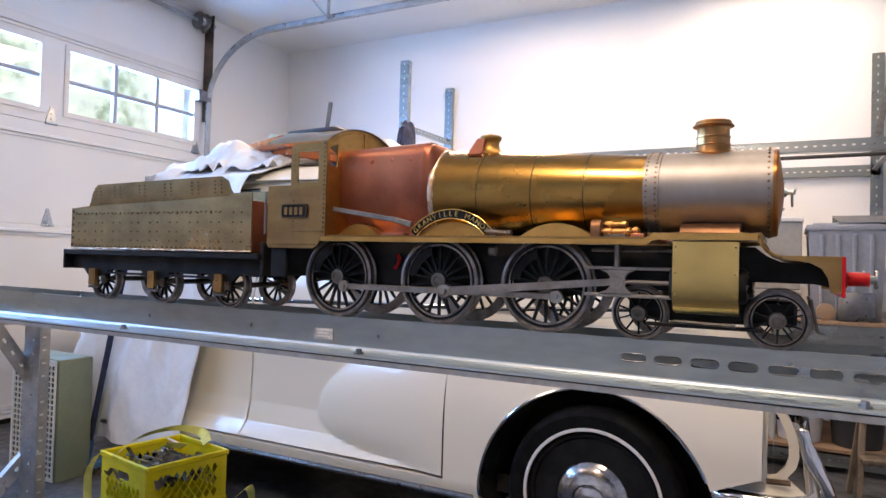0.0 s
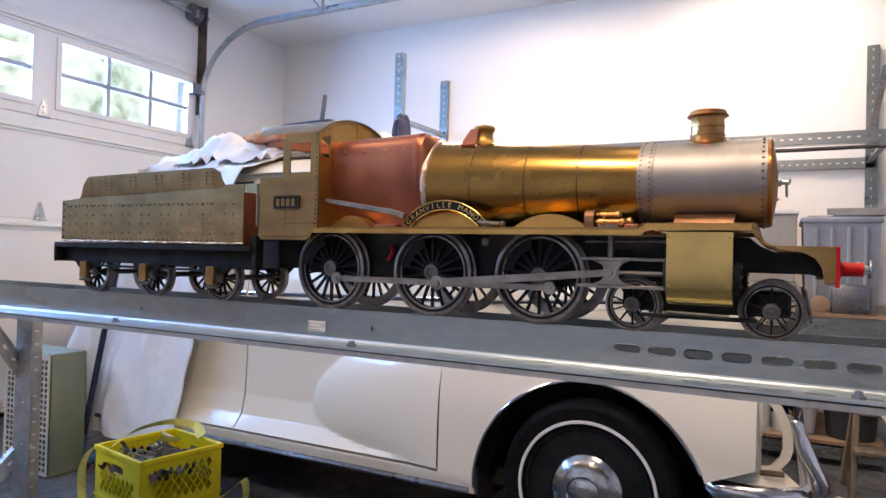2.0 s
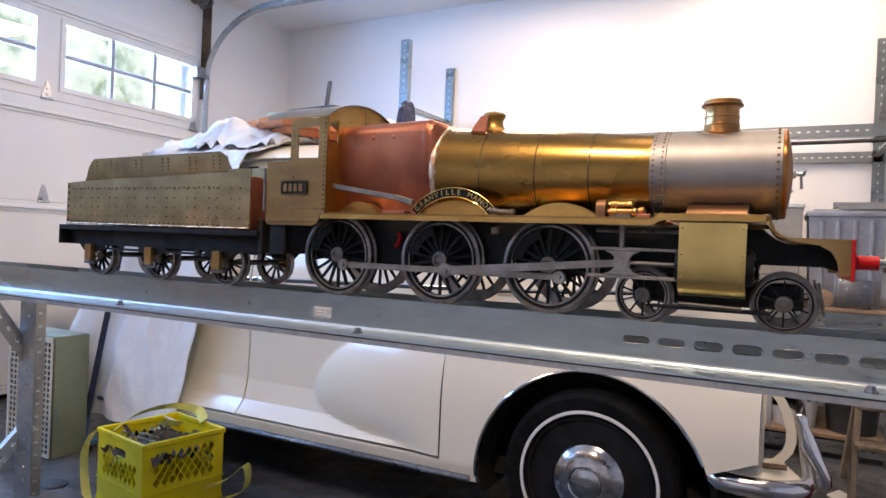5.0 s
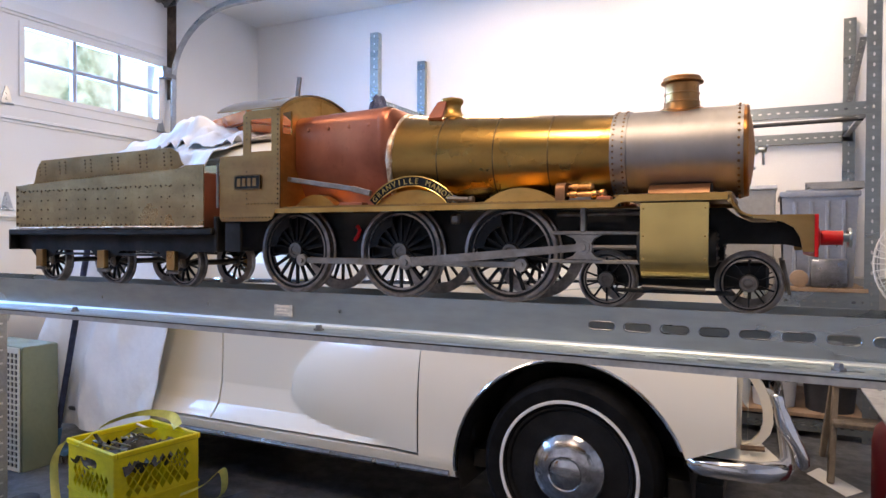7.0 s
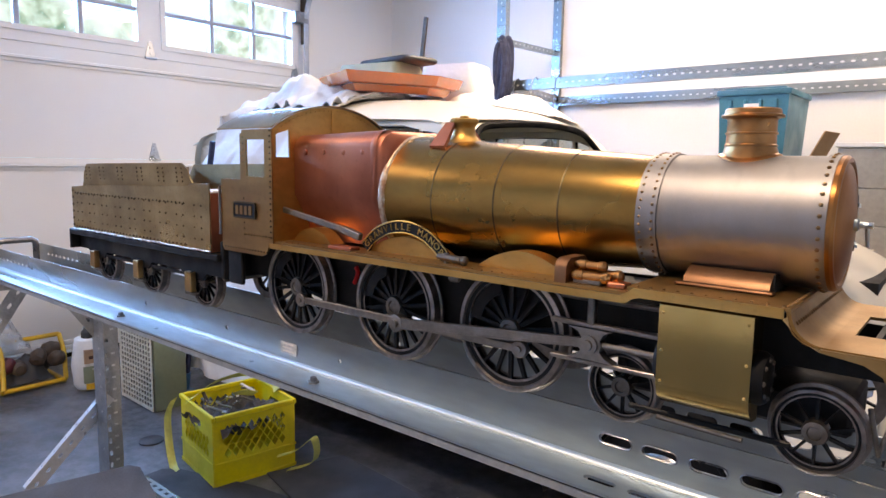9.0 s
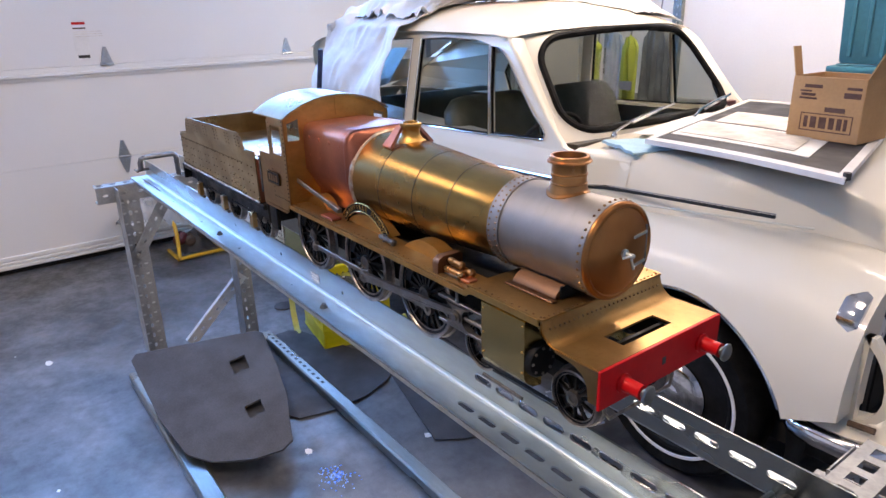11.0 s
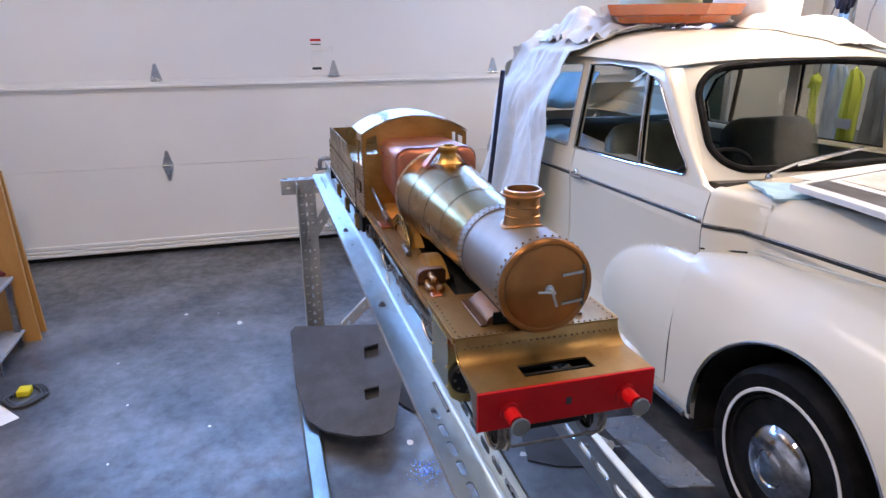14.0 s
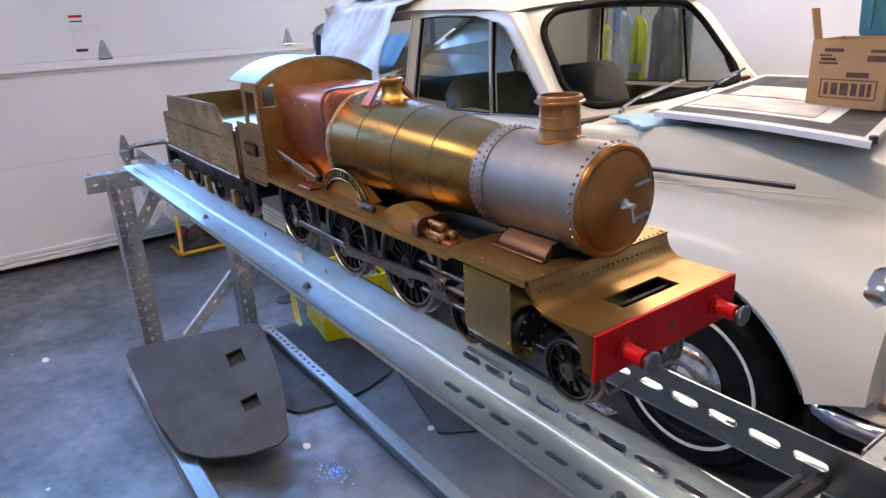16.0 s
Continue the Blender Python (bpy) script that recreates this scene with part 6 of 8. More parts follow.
    for arm, wide in (((0.490, 0.640), (0.503, 0.620), (0.528, 0.590), (0.545, 0.556), (0.555, 0.515), (0.556, 0.480), (0.548, 0.450), (0.528, 0.424), (0.495, 0.408)), 0.026), (((0.482, 0.640), (0.480, 0.56), (0.478, 0.48), (0.479, 0.398)), 0.022):
        bm = B()
        rings(bm, [[mirror((x + i * wide / 2, 1.01 + j, z), side) for i, j in ((-1, -0.012), (1, -0.012), (1, 0.016), (-1, 0.016))] for x, z in arm])
        part("bumper_bracket", bm, CAR, car)
    part("bracket_bolt", rod(B(), mirror((0.488, 0.975, 0.412), side), mirror((0.548, 0.980, 0.414), side), 0.008, 6), RUSTY, car)
    part("valance_panel", box(B(), 0.30, 0.475, min(mirror((0, 1.09, 0), side).y, mirror((0, 1.12, 0), side).y), max(mirror((0, 1.09, 0), side).y, mirror((0, 1.12, 0), side).y), 0.36, 0.72), UNDER, car)
# bumper blade and apron
path = [(0.360, 0.975), (0.375, 0.958), (0.43, 0.948), (0.50, 0.950), (0.555, 0.968), (0.590, 1.000), (0.602, 1.05), (0.600, 1.25), (0.598, 1.62)]
path += [(x, 2 * YC - y) for x, y in path[-2::-1]]
bm = B()
loops = []
for i, (x, y) in enumerate(path):
    a, b = path[max(i - 1, 0)], path[min(i + 1, len(path) - 1)]
    d = Vector((b[0] - a[0], b[1] - a[1], 0)).normalized()
    nrm = Vector((d.y, -d.x, 0))
    loops.append([Vector((x, y, 0.354)) + nrm * u + Vector((0, 0, v)) for u, v in ((-0.014, -0.024), (0.000, -0.029), (0.012, -0.025), (0.020, -0.013), (0.023, 0.0), (0.020, 0.013), (0.012, 0.023), (0.000, 0.027), (-0.014, 0.024))])
rings(bm, loops)
part("front_bumper", bm, CHROME, car, "wrap-round chrome front bumper")
for side in (-1, 1):
    bm = B()
    lip = path[:6]
    top = [bm.verts.new(mirror((x - 0.004, y + 0.008, 0.381), side)) for x, y in lip]
    mid = [bm.verts.new(mirror((min(x, 0.56) - 0.012, y + 0.050, 0.402), side)) for x, y in lip]
    inn = [bm.verts.new(mirror((min(x, 0.545) - 0.020, y + 0.110, 0.408), side)) for x, y in lip]
    for i in range(len(lip) - 1):
        bm.faces.new((top[i], top[i + 1], mid[i + 1], mid[i]))
        bm.faces.new((mid[i], mid[i + 1], inn[i + 1], inn[i]))
    thicken(bm, 0.006)
    part("front_apron", bm, CAR, car, smooth=60)
# bonnet and scuttle
bm = B()
NOSE = [(-0.56, 0.966), (-0.30, 0.982), (0.0, 0.980), (0.25, 0.942), (0.36, 0.893), (0.44, 0.845), (0.485, 0.775), (0.50, 0.60), (0.50, 0.46)]
HALF = [(-0.56, 0.590), (-0.30, 0.560), (0.0, 0.520), (0.25, 0.450), (0.40, 0.390), (0.48, 0.345), (0.50, 0.32), (0.501, 0.32)]


def ON(x):
    return 0.93 - 0.19 * ease(-0.45, 0.15, x)


def bonnet(u, v):
    q = u * 1.32
    x = -0.56 + q if q < 0.90 else -0.56 + 0.90 + (q - 0.90) * 0.42
    x = min(x, 0.50)
    zt = lerp_rows([(r[0] if i < 7 else 0.5 + 0.0001 * (i - 6), r[1]) for i, r in enumerate(NOSE)], x) if u < 0.97 else 0.775 - (u - 0.97) / 0.03 * 0.35
    h = lerp_rows(HALF, x)
    s = v * 2 - 1
    y = YC + h * (abs(s) ** 0.85) * (1 if s > 0 else -1)
    drop = 0.010 + 0.23 * max(0.0, (abs(s) - ON(x)) / (1 - ON(x))) ** 2.0 + 0.028 * abs(s) ** 2
    return Vector((x, y, zt - drop))


grid(bm, bonnet, 40, 36)
part("bonnet", bm, CAR, car, smooth=60)
# cowl sides between door and bonnet
def bonnet_side(x, z):
    """Half-width at which the bonnet's side has come down to z."""
    zt, h = lerp_rows(NOSE, x), lerp_rows(HALF, x)
    best = 1.0
    for i in range(120):
        q = 1.0 - 0.006 * i
        best = q
        if zt - 0.010 - 0.23 * max(0.0, (q - ON(x)) / (1 - ON(x))) ** 2 - 0.028 * q ** 2 >= z:
            break
    return YC - h * best ** 0.85


for side in (-1, 1):
    bm = B()

    def cowl(u, v):
        """From the door's front edge (u = 0) to the bonnet's side (u = 1), rolling over at the top."""
        if v < 0.8:
            k = v / 0.8
            a, b = (door_y(-0.498, 0.70 + 0.23 * k), 0.70 + 0.23 * k), (bonnet_side(-0.3045, 0.70 + 0.216 * k) - 0.002, 0.70 + 0.216 * k)
        else:
            k = (v - 0.8) / 0.2
            a, b = (1.020 + 0.045 * k, 0.930 + 0.018 * k * (2 - k)), (bonnet_side(-0.3045, 0.916 + 0.014 * k) - 0.002, 0.917 + 0.014 * k)
        e = u * u * (3 - 2 * u)
        return mirror((-0.4945 + 0.190 * u, a[0] + (b[0] - a[0]) * e, a[1] + (b[1] - a[1]) * e), side)

    grid(bm, cowl, 12, 24)
    part("cowl_side", bm, CAR, car, smooth=60)
# windscreen on a curved sheet
WS = lambda u, v, t: Vector((-0.536 - 0.0625 * u * u - 0.2385 * v + t, YC + u * 0.5173 * (1 - 0.104 * v), 0.977 + 0.3046 * v + 0.031 * v * (1 - u * u)))
bm = B()
ws_out = [(u * 0.80 + (0.20 if u > 0 else -0.20), v) if abs(u) > 0.2 else (u, v) for u, v in rounded(-1.0, 1.0, 0.0, 1.0, 0.30, 10)]
ring_pts = [(u, v) for u, v in ws_out]
dense = []
for a, b in zip(ring_pts, ring_pts[1:] + ring_pts[:1]):
    n = max(1, int(abs(b[0] - a[0]) / 0.12))
    dense += [(a[0] + (b[0] - a[0]) * i / n, a[1] + (b[1] - a[1]) * i / n) for i in range(n)]
pts = [WS(u, v, 0.004) for u, v in dense]
tube(bm, pts + [pts[0], pts[1]], 0.0135, 8)
part("windscreen_seal", bm, RUBBER, car, "black rubber windscreen seal")
bm = B()
vs = grid(bm, lambda a, b: WS((a * 2 - 1) * (1 - 0.05 * max(0, abs(b * 2 - 1) - 0.75) * 4), b, 0), 24, 8)
wsg = part("windscreen", bm, CARGLASS, car, "clear curved windscreen")
wsg.visible_shadow = False
# painted surround of the windscreen, between pillars, roof and scuttle
bm = B()
n_ = 12
out_ = rounded(-1.10, 1.10, -0.16, 1.035, 0.12, n_)
ring_o = [(u * (1 + 0.055 * max(0.0, v)), v) for u, v in out_]
ring_i = [(u * 0.80 + (0.20 if u > 0 else -0.20), v) for u, v in rounded(-1.0, 1.0, 0.0, 1.0, 0.30, n_)]


def finer(ring, k):
    """Adds k points along each of the four straight sides."""
    res = []
    for i, p in enumerate(ring):
        q = ring[(i + 1) % len(ring)]
        res.append(p)
        if i % (n_ + 1) == n_:
            res += [(p[0] + (q[0] - p[0]) * j / (k + 1), p[1] + (q[1] - p[1]) * j / (k + 1)) for j in range(1, k + 1)]
    return res


ring_o, ring_i = finer(ring_o, 12), finer(ring_i, 12)
ro = [bm.verts.new(WS(u, v, 0.0)) for u, v in ring_o]
ri = [bm.verts.new(WS(u, v, 0.004)) for u, v in ring_i]
rb = [bm.verts.new(WS(u, v, -0.03)) for u, v in ring_o]
for i in range(len(ro)):
    j = (i + 1) % len(ro)
    bm.faces.new((ro[i], ro[j], ri[j], ri[i]))
    bm.faces.new((rb[i], rb[j], ro[j], ro[i]))
part("windscreen_surround", bm, CAR, car, smooth=50)
# cabin sides with window openings
TOPL = [(-2.75, 1.06), (-2.55, 1.22), (-2.30, 1.275), (-1.90, 1.308), (-1.40, 1.315), (-1.09, 1.310), (-0.93, 1.302), (-0.865, 1.288), (-0.815, 1.250), (-0.735, 1.155), (-0.62, 1.02), (-0.54, 0.945)]


def cabin(side):
    return lambda u, v, t: mirror((u, 1.026 + 0.075 * (v - 0.93) + 0.35 * max(0.0, v - 1.255) + 0.42 * (min(0.0, u + 2.3) / 0.65) ** 2 + t, v), side)


for side in (-1, 1):
    fn = cabin(side)
    bm = B()
    quarter = [(-0.655, 0.958), (-0.920, 0.945), (-0.935, 1.10), (-0.945, 1.268), (-0.905, 1.263), (-0.868, 1.247), (-0.835, 1.212), (-0.765, 1.125), (-0.690, 1.040), (-0.645, 1.000), (-0.630, 0.978), (-0.636, 0.963)]
    fwin = [(-0.933, 0.941), (-1.452, 0.926), (-1.410, 1.286), (-1.24, 1.292), (-1.04, 1.286), (-0.958, 1.273)]
    rwin = [(-1.520, 0.924), (-2.10, 0.915), (-2.14, 1.03), (-2.05, 1.16), (-1.90, 1.235), (-1.70, 1.280), (-1.474, 1.287)]
    outer = [(-2.90, 0.93), (-2.80, 1.0)] + TOPL + [(-0.486, 0.93)]
    pierced(bm, outer, [quarter, fwin[::-1][::-1], rwin], fn, 0.0, 0.022)
    cb = part("cabin_side", bm, CAR, car, smooth=30)
    for nm, w, off in (("quarter_light", quarter, 0.012), ("door_glass", fwin, 0.014), ("rear_door_glass", rwin, 0.014)):
        bm = B()
        bm.faces.new([bm.verts.new(fn(u, v, off)) for u, v in w])
        gl = part(nm, bm, CARGLASS, cb)
        gl.visible_shadow = False
        bm = B()
        loop = [fn(u, v, -0.004) for u, v in w]
        tube(bm, loop + [loop[0]], 0.0034, 6)
        part("window_trim", bm, CHROME, gl, "bright window trim")
        bm = B()
        loop = [fn(u, v, 0.008) for u, v in w]
        tube(bm, loop + [loop[0]], 0.0070, 6)
        part("window_seal", bm, RUBBER, gl, "black rubber window seal")
    part("drip_rail", tube(B(), [fn(u, v + 0.004, -0.010) for u, v in TOPL[1:-4]], 0.0035, 6), CAR, cb)
    # rounded pillar skin from the quarter light to the windscreen seal
    bm = B()
    front = sorted((v, u) for u, v in TOPL[5:])

    def skin(k, q):
        v = -0.115 + 1.165 * q
        z = 0.977 + 0.3046 * v
        p2 = WS(1.06 * side, v, 0.002)
        p1 = fn(lerp_rows(front, z) - 0.008, z, -0.0015)
        c = Vector((max(p2.x, p1.x + 0.03), p1.y, z))
        return p1 * (1 - k) ** 2 + c * 2 * k * (1 - k) + p2 * k * k

    grid(bm, skin, 10, 26)
    part("windscreen_pillar", bm, CAR, cb, smooth=80)
# roof
CROWN = [(-2.95, 0.93), (-2.80, 0.98), (-2.60, 1.14), (-2.35, 1.295), (-2.10, 1.380), (-1.80, 1.420), (-1.45, 1.432), (-1.15, 1.416), (-0.92, 1.374), (-0.782, 1.325)]


def roof(u, v):
    s = v * 2 - 1
    x = -2.95 + u * (2.95 - 0.782) - 0.083 * s * s * u ** 6
    zc = lerp_rows(CROWN, x + 0.083 * s * s * u ** 6)
    edge = min(zc, lerp_rows([(-2.95, 0.93)] + TOPL[:7] + [(-0.865, 1.292), (-0.78, 1.288)], x) + 0.004)
    k = (1 - abs(s) ** 3.2) ** 0.80
    y = YC + s * (0.578 - 0.026 * (1 - abs(s) ** 8) - 0.036 * ease(-1.15, -0.80, x) - 0.42 * (min(0.0, x + 2.3) / 0.65) ** 2)
    return Vector((x, y, edge + (zc - edge) * k))


bm = B()
grid(bm, roof, 48, 40)
rear_light = [f for f in bm.faces if -2.62 < f.calc_center_median().x < -2.36 and abs(f.calc_center_median().y - YC) < 0.42]
bmesh.ops.delete(bm, geom=rear_light, context="FACES")
part("roof", bm, CAR, car, smooth=60)
bm = B()
grid(bm, lambda u, v: Vector((-3.12 + u * 0.30, YC + (v * 2 - 1) * (0.16 + 0.14 * u), 0.40 + 0.53 * math.sin(u * 1.5))), 10, 12)
part("boot_lid", bm, CAR, car, smooth=60)
# cabin inside
part("cabin_floor", box(B(), -2.6, -0.42, 1.06, 2.18, 0.22, 0.30), UNDER, car)
part("bulkhead", box(B(), -0.50, -0.46, 1.07, 2.17, 0.25, 0.925), DASH, car)
bm = B()
prism(bm, [(-0.52, 0.950), (-0.78, 0.938), (-0.81, 0.91), (-0.79, 0.78), (-0.74, 0.74), (-0.52, 0.74)], lambda u, v, t: Vector((u, t, v)), 1.075, 2.165)
part("dashboard", bm, DASH, car)
for y in (1.33, 1.91):
    bm = B()
    rings(bm, [[Vector((x + dx, y + w * cy, z)) for dx, cy in ((-t, -1), (0, -1.02), (t * 0.7, -0.9), (t, -0.5), (t, 0.5), (t * 0.7, 0.9), (0, 1.02), (-t, 1))] for x, z, w, t in ((-1.10, 0.42, 0.245, 0.06), (-1.16, 0.62, 0.255, 0.07), (-1.22, 0.84, 0.250, 0.06), (-1.26, 0.98, 0.235, 0.05), (-1.275, 1.03, 0.200, 0.03), (-1.28, 1.045, 0.15, 0.012))])
    fs = part("front_seat", bm, SEAT, car, "dark green leather seat", smooth=70)
    bm = B()
    rings(bm, [[Vector((x, y + w * cy, z + dz)) for cy, dz in ((-1, -0.07), (-1, 0.03), (-0.9, 0.06), (0.9, 0.06), (1, 0.03), (1, -0.07))] for x, z, w in ((-1.15, 0.46, 0.235), (-0.90, 0.48, 0.25), (-0.72, 0.47, 0.245), (-0.69, 0.44, 0.24))])
    part("seat_cushion", bm, SEAT, fs)
bm = B()
rings(bm, [[Vector((x + dx, YC + w * cy, z)) for dx, cy in ((-t, -1), (t * 0.6, -1), (t, -0.92), (t, 0.92), (t * 0.6, 1), (-t, 1))] for x, z, w, t in ((-2.02, 0.42, 0.52, 0.08), (-2.10, 0.62, 0.53, 0.08), (-2.18, 0.86, 0.52, 0.07), (-2.21, 0.95, 0.48, 0.03))])
part("rear_seat", bm, SEAT, car, "dark green leather bench", smooth=70)
bm = B()
ang = np.linspace(0, 6.28318531, 29)
tube(bm, [Vector((-0.92 + 0.07 * math.sin(a), 1.34 + 0.19 * math.cos(a), 0.835 + 0.16 * math.sin(a))) for a in ang], 0.009, 8)
for a in (0.2, 2.9, 4.7):
    rod(bm, (-0.90, 1.34, 0.835), (-0.92 + 0.07 * math.sin(a), 1.34 + 0.19 * math.cos(a), 0.835 + 0.16 * math.sin(a)), 0.006, 6)
rod(bm, (-0.90, 1.34, 0.835), (-0.74, 1.34, 0.77), 0.018, 8)
part("steering_wheel", bm, BOARD, car)
for y0, y1 in ((1.24, 1.62), (1.72, 2.02)):
    bm = B()
    lathe(bm, (-0.500, y0, 0.958), (0.3, 0, 1), ((0, 0.012), (0.012, 0.011), (0.018, 0.006)), 10)
    tube(bm, [(-0.500, y0, 0.975), (-0.528, (y0 + y1) / 2 - 0.05, 1.000), (-0.560, y1, 1.022)], 0.005, 6)
    beam(bm, (-0.520, (y0 * 2 + y1) / 3, 0.994), (-0.566, y1 + 0.06, 1.028), 0.006, 0.009)
    part("wiper", bm, CHROME, car, "chrome windscreen wiper")
bm = B()
prism(bm, rounded(1.12, 1.165, -0.425, -0.385, 0.008, 2), lambda u, v, t: Vector((v, u, t)), 0.948, 0.956)
part("bonnet_hinge", bm, CHROME, car)
part("underside", box(B(), -2.75, 0.44, 1.08, 2.16, 0.20, 0.26), UNDER, car)
part("engine_bay", box(B(), -0.46, 0.42, 1.32, 1.92, 0.26, 0.86), UNDER, car)
part("scuttle_side", box(B(), -0.52, -0.34, 1.05, 2.19, 0.30, 0.70), UNDER, car)

# sheets thrown over the roof
sheets = []


def drape(name, fn, nu, nv, label):
    bm = B()
    grid(bm, fn, nu, nv)
    thicken(bm, 0.004)
    return solo(name, bm, CLOTH, (-1.9, 1.0, 0.2), label, "sheet", "dust sheets on the car", smooth=80)


def fold(p, s):
    return noise.noise(Vector(p) * s)


SHEET_R = [(0.12, -1.75), (0.45, -1.69), (0.70, -1.62), (0.88, -1.58), (1.10, -1.53), (1.30, -1.48), (1.42, -1.42), (1.60, -1.40)]
SHEET_L = [(0.12, -2.46), (0.45, -2.48), (0.62, -2.40), (0.80, -2.27), (1.10, -2.22), (1.30, -2.12), (1.39, -2.00), (1.60, -2.02)]


def side_sheet(u, v):
    """v: down from the roof over the car's side to near the floor; u: along the car."""
    s = v * 2.0
    if s < 0.50:
        k = s / 0.50
        y, z = 1.50 - 0.47 * k, 1.425 - 0.105 * k ** 2.2
    else:
        d = s - 0.50
        z = 1.32 - d * (1.32 - 0.14) / 1.5
        y = 1.03 - 0.075 * ease(0.0, 0.35, d) - 0.03 * ease(0.7, 1.4, d)
    xl, xr = lerp_rows(SHEET_L, z), lerp_rows(SHEET_R, z)
    x = xl + (xr - xl) * u + 0.012 * fold((u * 2, v * 5, 7), 2)
    hang = min(1, max(0, s - 0.35))
    w1 = fold((u * 1.7 + 0.9 * v, v * 1.3, 3), 1.5)
    w2 = fold((u * 3.4 - 2.0 * v, v * 2.6, 9), 1.5)
    w3 = fold((u * 2.5 + 3 * v, v * 3.5, 14), 1.6)
    low = ease(0.75, 1.15, s)
    w0 = fold((u * 4.2 + 0.35 * v, v * 0.35, 21), 1.4)
    y -= 0.026 + (0.015 + 0.050 * hang) * (w1 * (1 - 0.6 * low) + 0.75 * w0 * low) + 0.050 * hang * (0.4 - abs(w2)) * (1 - 0.6 * low) + 0.030 * w3 * (1 - 0.7 * low)
    y += 0.016 * abs(fold((u * 6 + 3 * v, v * 9, 2), 1.6)) * (1 - 0.75 * low)
    z += (0.045 * max(0, fold((u * 3, v * 7, 5), 1.8)) + 0.020 * abs(fold((u * 9, v * 14, 6), 1.5)) + 0.012) * (1 if s < 0.6 else 0.15)
    return Vector((x, y, z))


drape("dust_sheet", side_sheet, 80, 130, "rumpled white cotton sheet hanging over the car's rear door")


def roof_sheet(u, v):
    x = -2.14 + u * 0.70
    y = 1.06 + v * 0.72
    q = Vector(roof(min(1, max(0, (x + 2.95) / 2.168)), (y - YC) / 1.156 + 0.5))
    z = q.z + 0.020 + 0.105 * max(0, fold((u * 2.4, v * 3, 2), 1.5)) * ease(0.0, 0.25, u) + 0.055 * abs(fold((u * 7, v * 7, 4), 1.3)) + 0.018 * abs(fold((u * 17, v * 15, 8), 1.2))
    z -= 0.02 * (1 - min(1, 8 * u * (1 - u)))
    z += 0.075 * math.exp(-((x + 1.82) / 0.24) ** 2 - ((y - 1.17) / 0.10) ** 2)
    return Vector((x + 0.03 * fold((u * 4, v * 4, 9), 1), y + 0.03 * fold((u * 4, v * 4, 8), 1), z))


drape("dust_sheet", roof_sheet, 64, 56, "crumpled white cotton sheet lying on the car roof")


def front_sheet(u, v):
    x = -2.05 + u * 1.155 + 0.03 * fold((u * 5, v * 5, 1), 1)
    y = 1.80 + v * 0.34 + 0.035 * math.sin(u * 7) + 0.03 * fold((u * 9, v * 3, 6), 1)
    q = Vector(roof(min(1, max(0, (x + 2.95) / 2.168)), min(0.97, (y - YC) / 1.156 + 0.5)))
    lump = 0.095 * math.sin(math.pi * min(1.0, v * 1.15)) ** 0.8 * (0.75 + 0.6 * fold((u * 6, v, 3), 1.3)) * min(1.0, 9 * (1 - u) + 0.06)
    return Vector((x, y, q.z + 0.005 + lump + 0.018 * abs(fold((u * 16, v * 7, 5), 1.2)) * math.sin(math.pi * v)))


drape("dust_sheet", front_sheet, 60, 20, "bunched white sheet along the far edge of the car roof")


# ---- things on the car ----
OCT = [(-1.43, 1.13), (-1.245, 1.50), (-1.27, 1.70), (-1.48, 1.84), (-1.78, 1.70), (-1.88, 1.48), (-1.765, 1.27)]


def tray(z, high, size, label):
    t = thing("wooden_tray", (-1.55, 1.5, z), label, "tray", "trays on the car roof")
    c = Vector((-1.56, 1.49))
    ring_ = lambda k: [(c.x + (x - c.x) * k * size, c.y + (y - c.y) * k * size) for x, y in OCT]
    part("base", prism(B(), ring_(0.90), XY, z, z + 0.008), TRAY, t)
    for a, b, e, f in zip(ring_(1.0), ring_(1.0)[1:] + ring_(1.0)[:1], ring_(0.955), ring_(0.955)[1:] + ring_(0.955)[:1]):
        bm = B()
        k = 0.94
        low = lambda p: Vector((c.x + (p[0] - c.x) * k, c.y + (p[1] - c.y) * k, z + 0.004))
        up = lambda p: Vector((p[0], p[1], z + high))
        rings(bm, [[low(a), low(b), low(f), low(e)], [up(a), up(b), up(f), up(e)]])
        part("rim_board", bm, TRAY, t)


tray(1.450, 0.030, 0.84, "shallow orange lacquered wooden tray with cut corners on the car roof")
tray(1.481, 0.046, 1.0, "larger orange lacquered wooden tray stacked upon another tray")


def packet(name, x0, x1, y0, y1, z0, z1, turn, mat, label, category, bulge=0.0):
    """A soft flat packet with rounded edges."""
    bm = B()
    h = (z1 - z0) / 2
    a, b = (x1 - x0) / 2, (y1 - y0) / 2
    rings(bm, [[Vector((u * (1 - e), v * (1 - e), z)) for u, v in rounded(-a, a, -b, b, min(a, b) * 0.3, 4)] for z, e in ((-h, 0.06), (-h * 0.6, 0.015), (0, 0), (h * 0.6, 0.015 + bulge), (h, 0.06 + bulge))])
    bmesh.ops.transform(bm, matrix=pose((x0 + x1) / 2, (y0 + y1) / 2, (z0 + z1) / 2, 0, 0, turn), verts=bm.verts)
    return solo(name, bm, mat, ((x0 + x1) / 2, (y0 + y1) / 2, z0), label, category, smooth=50)


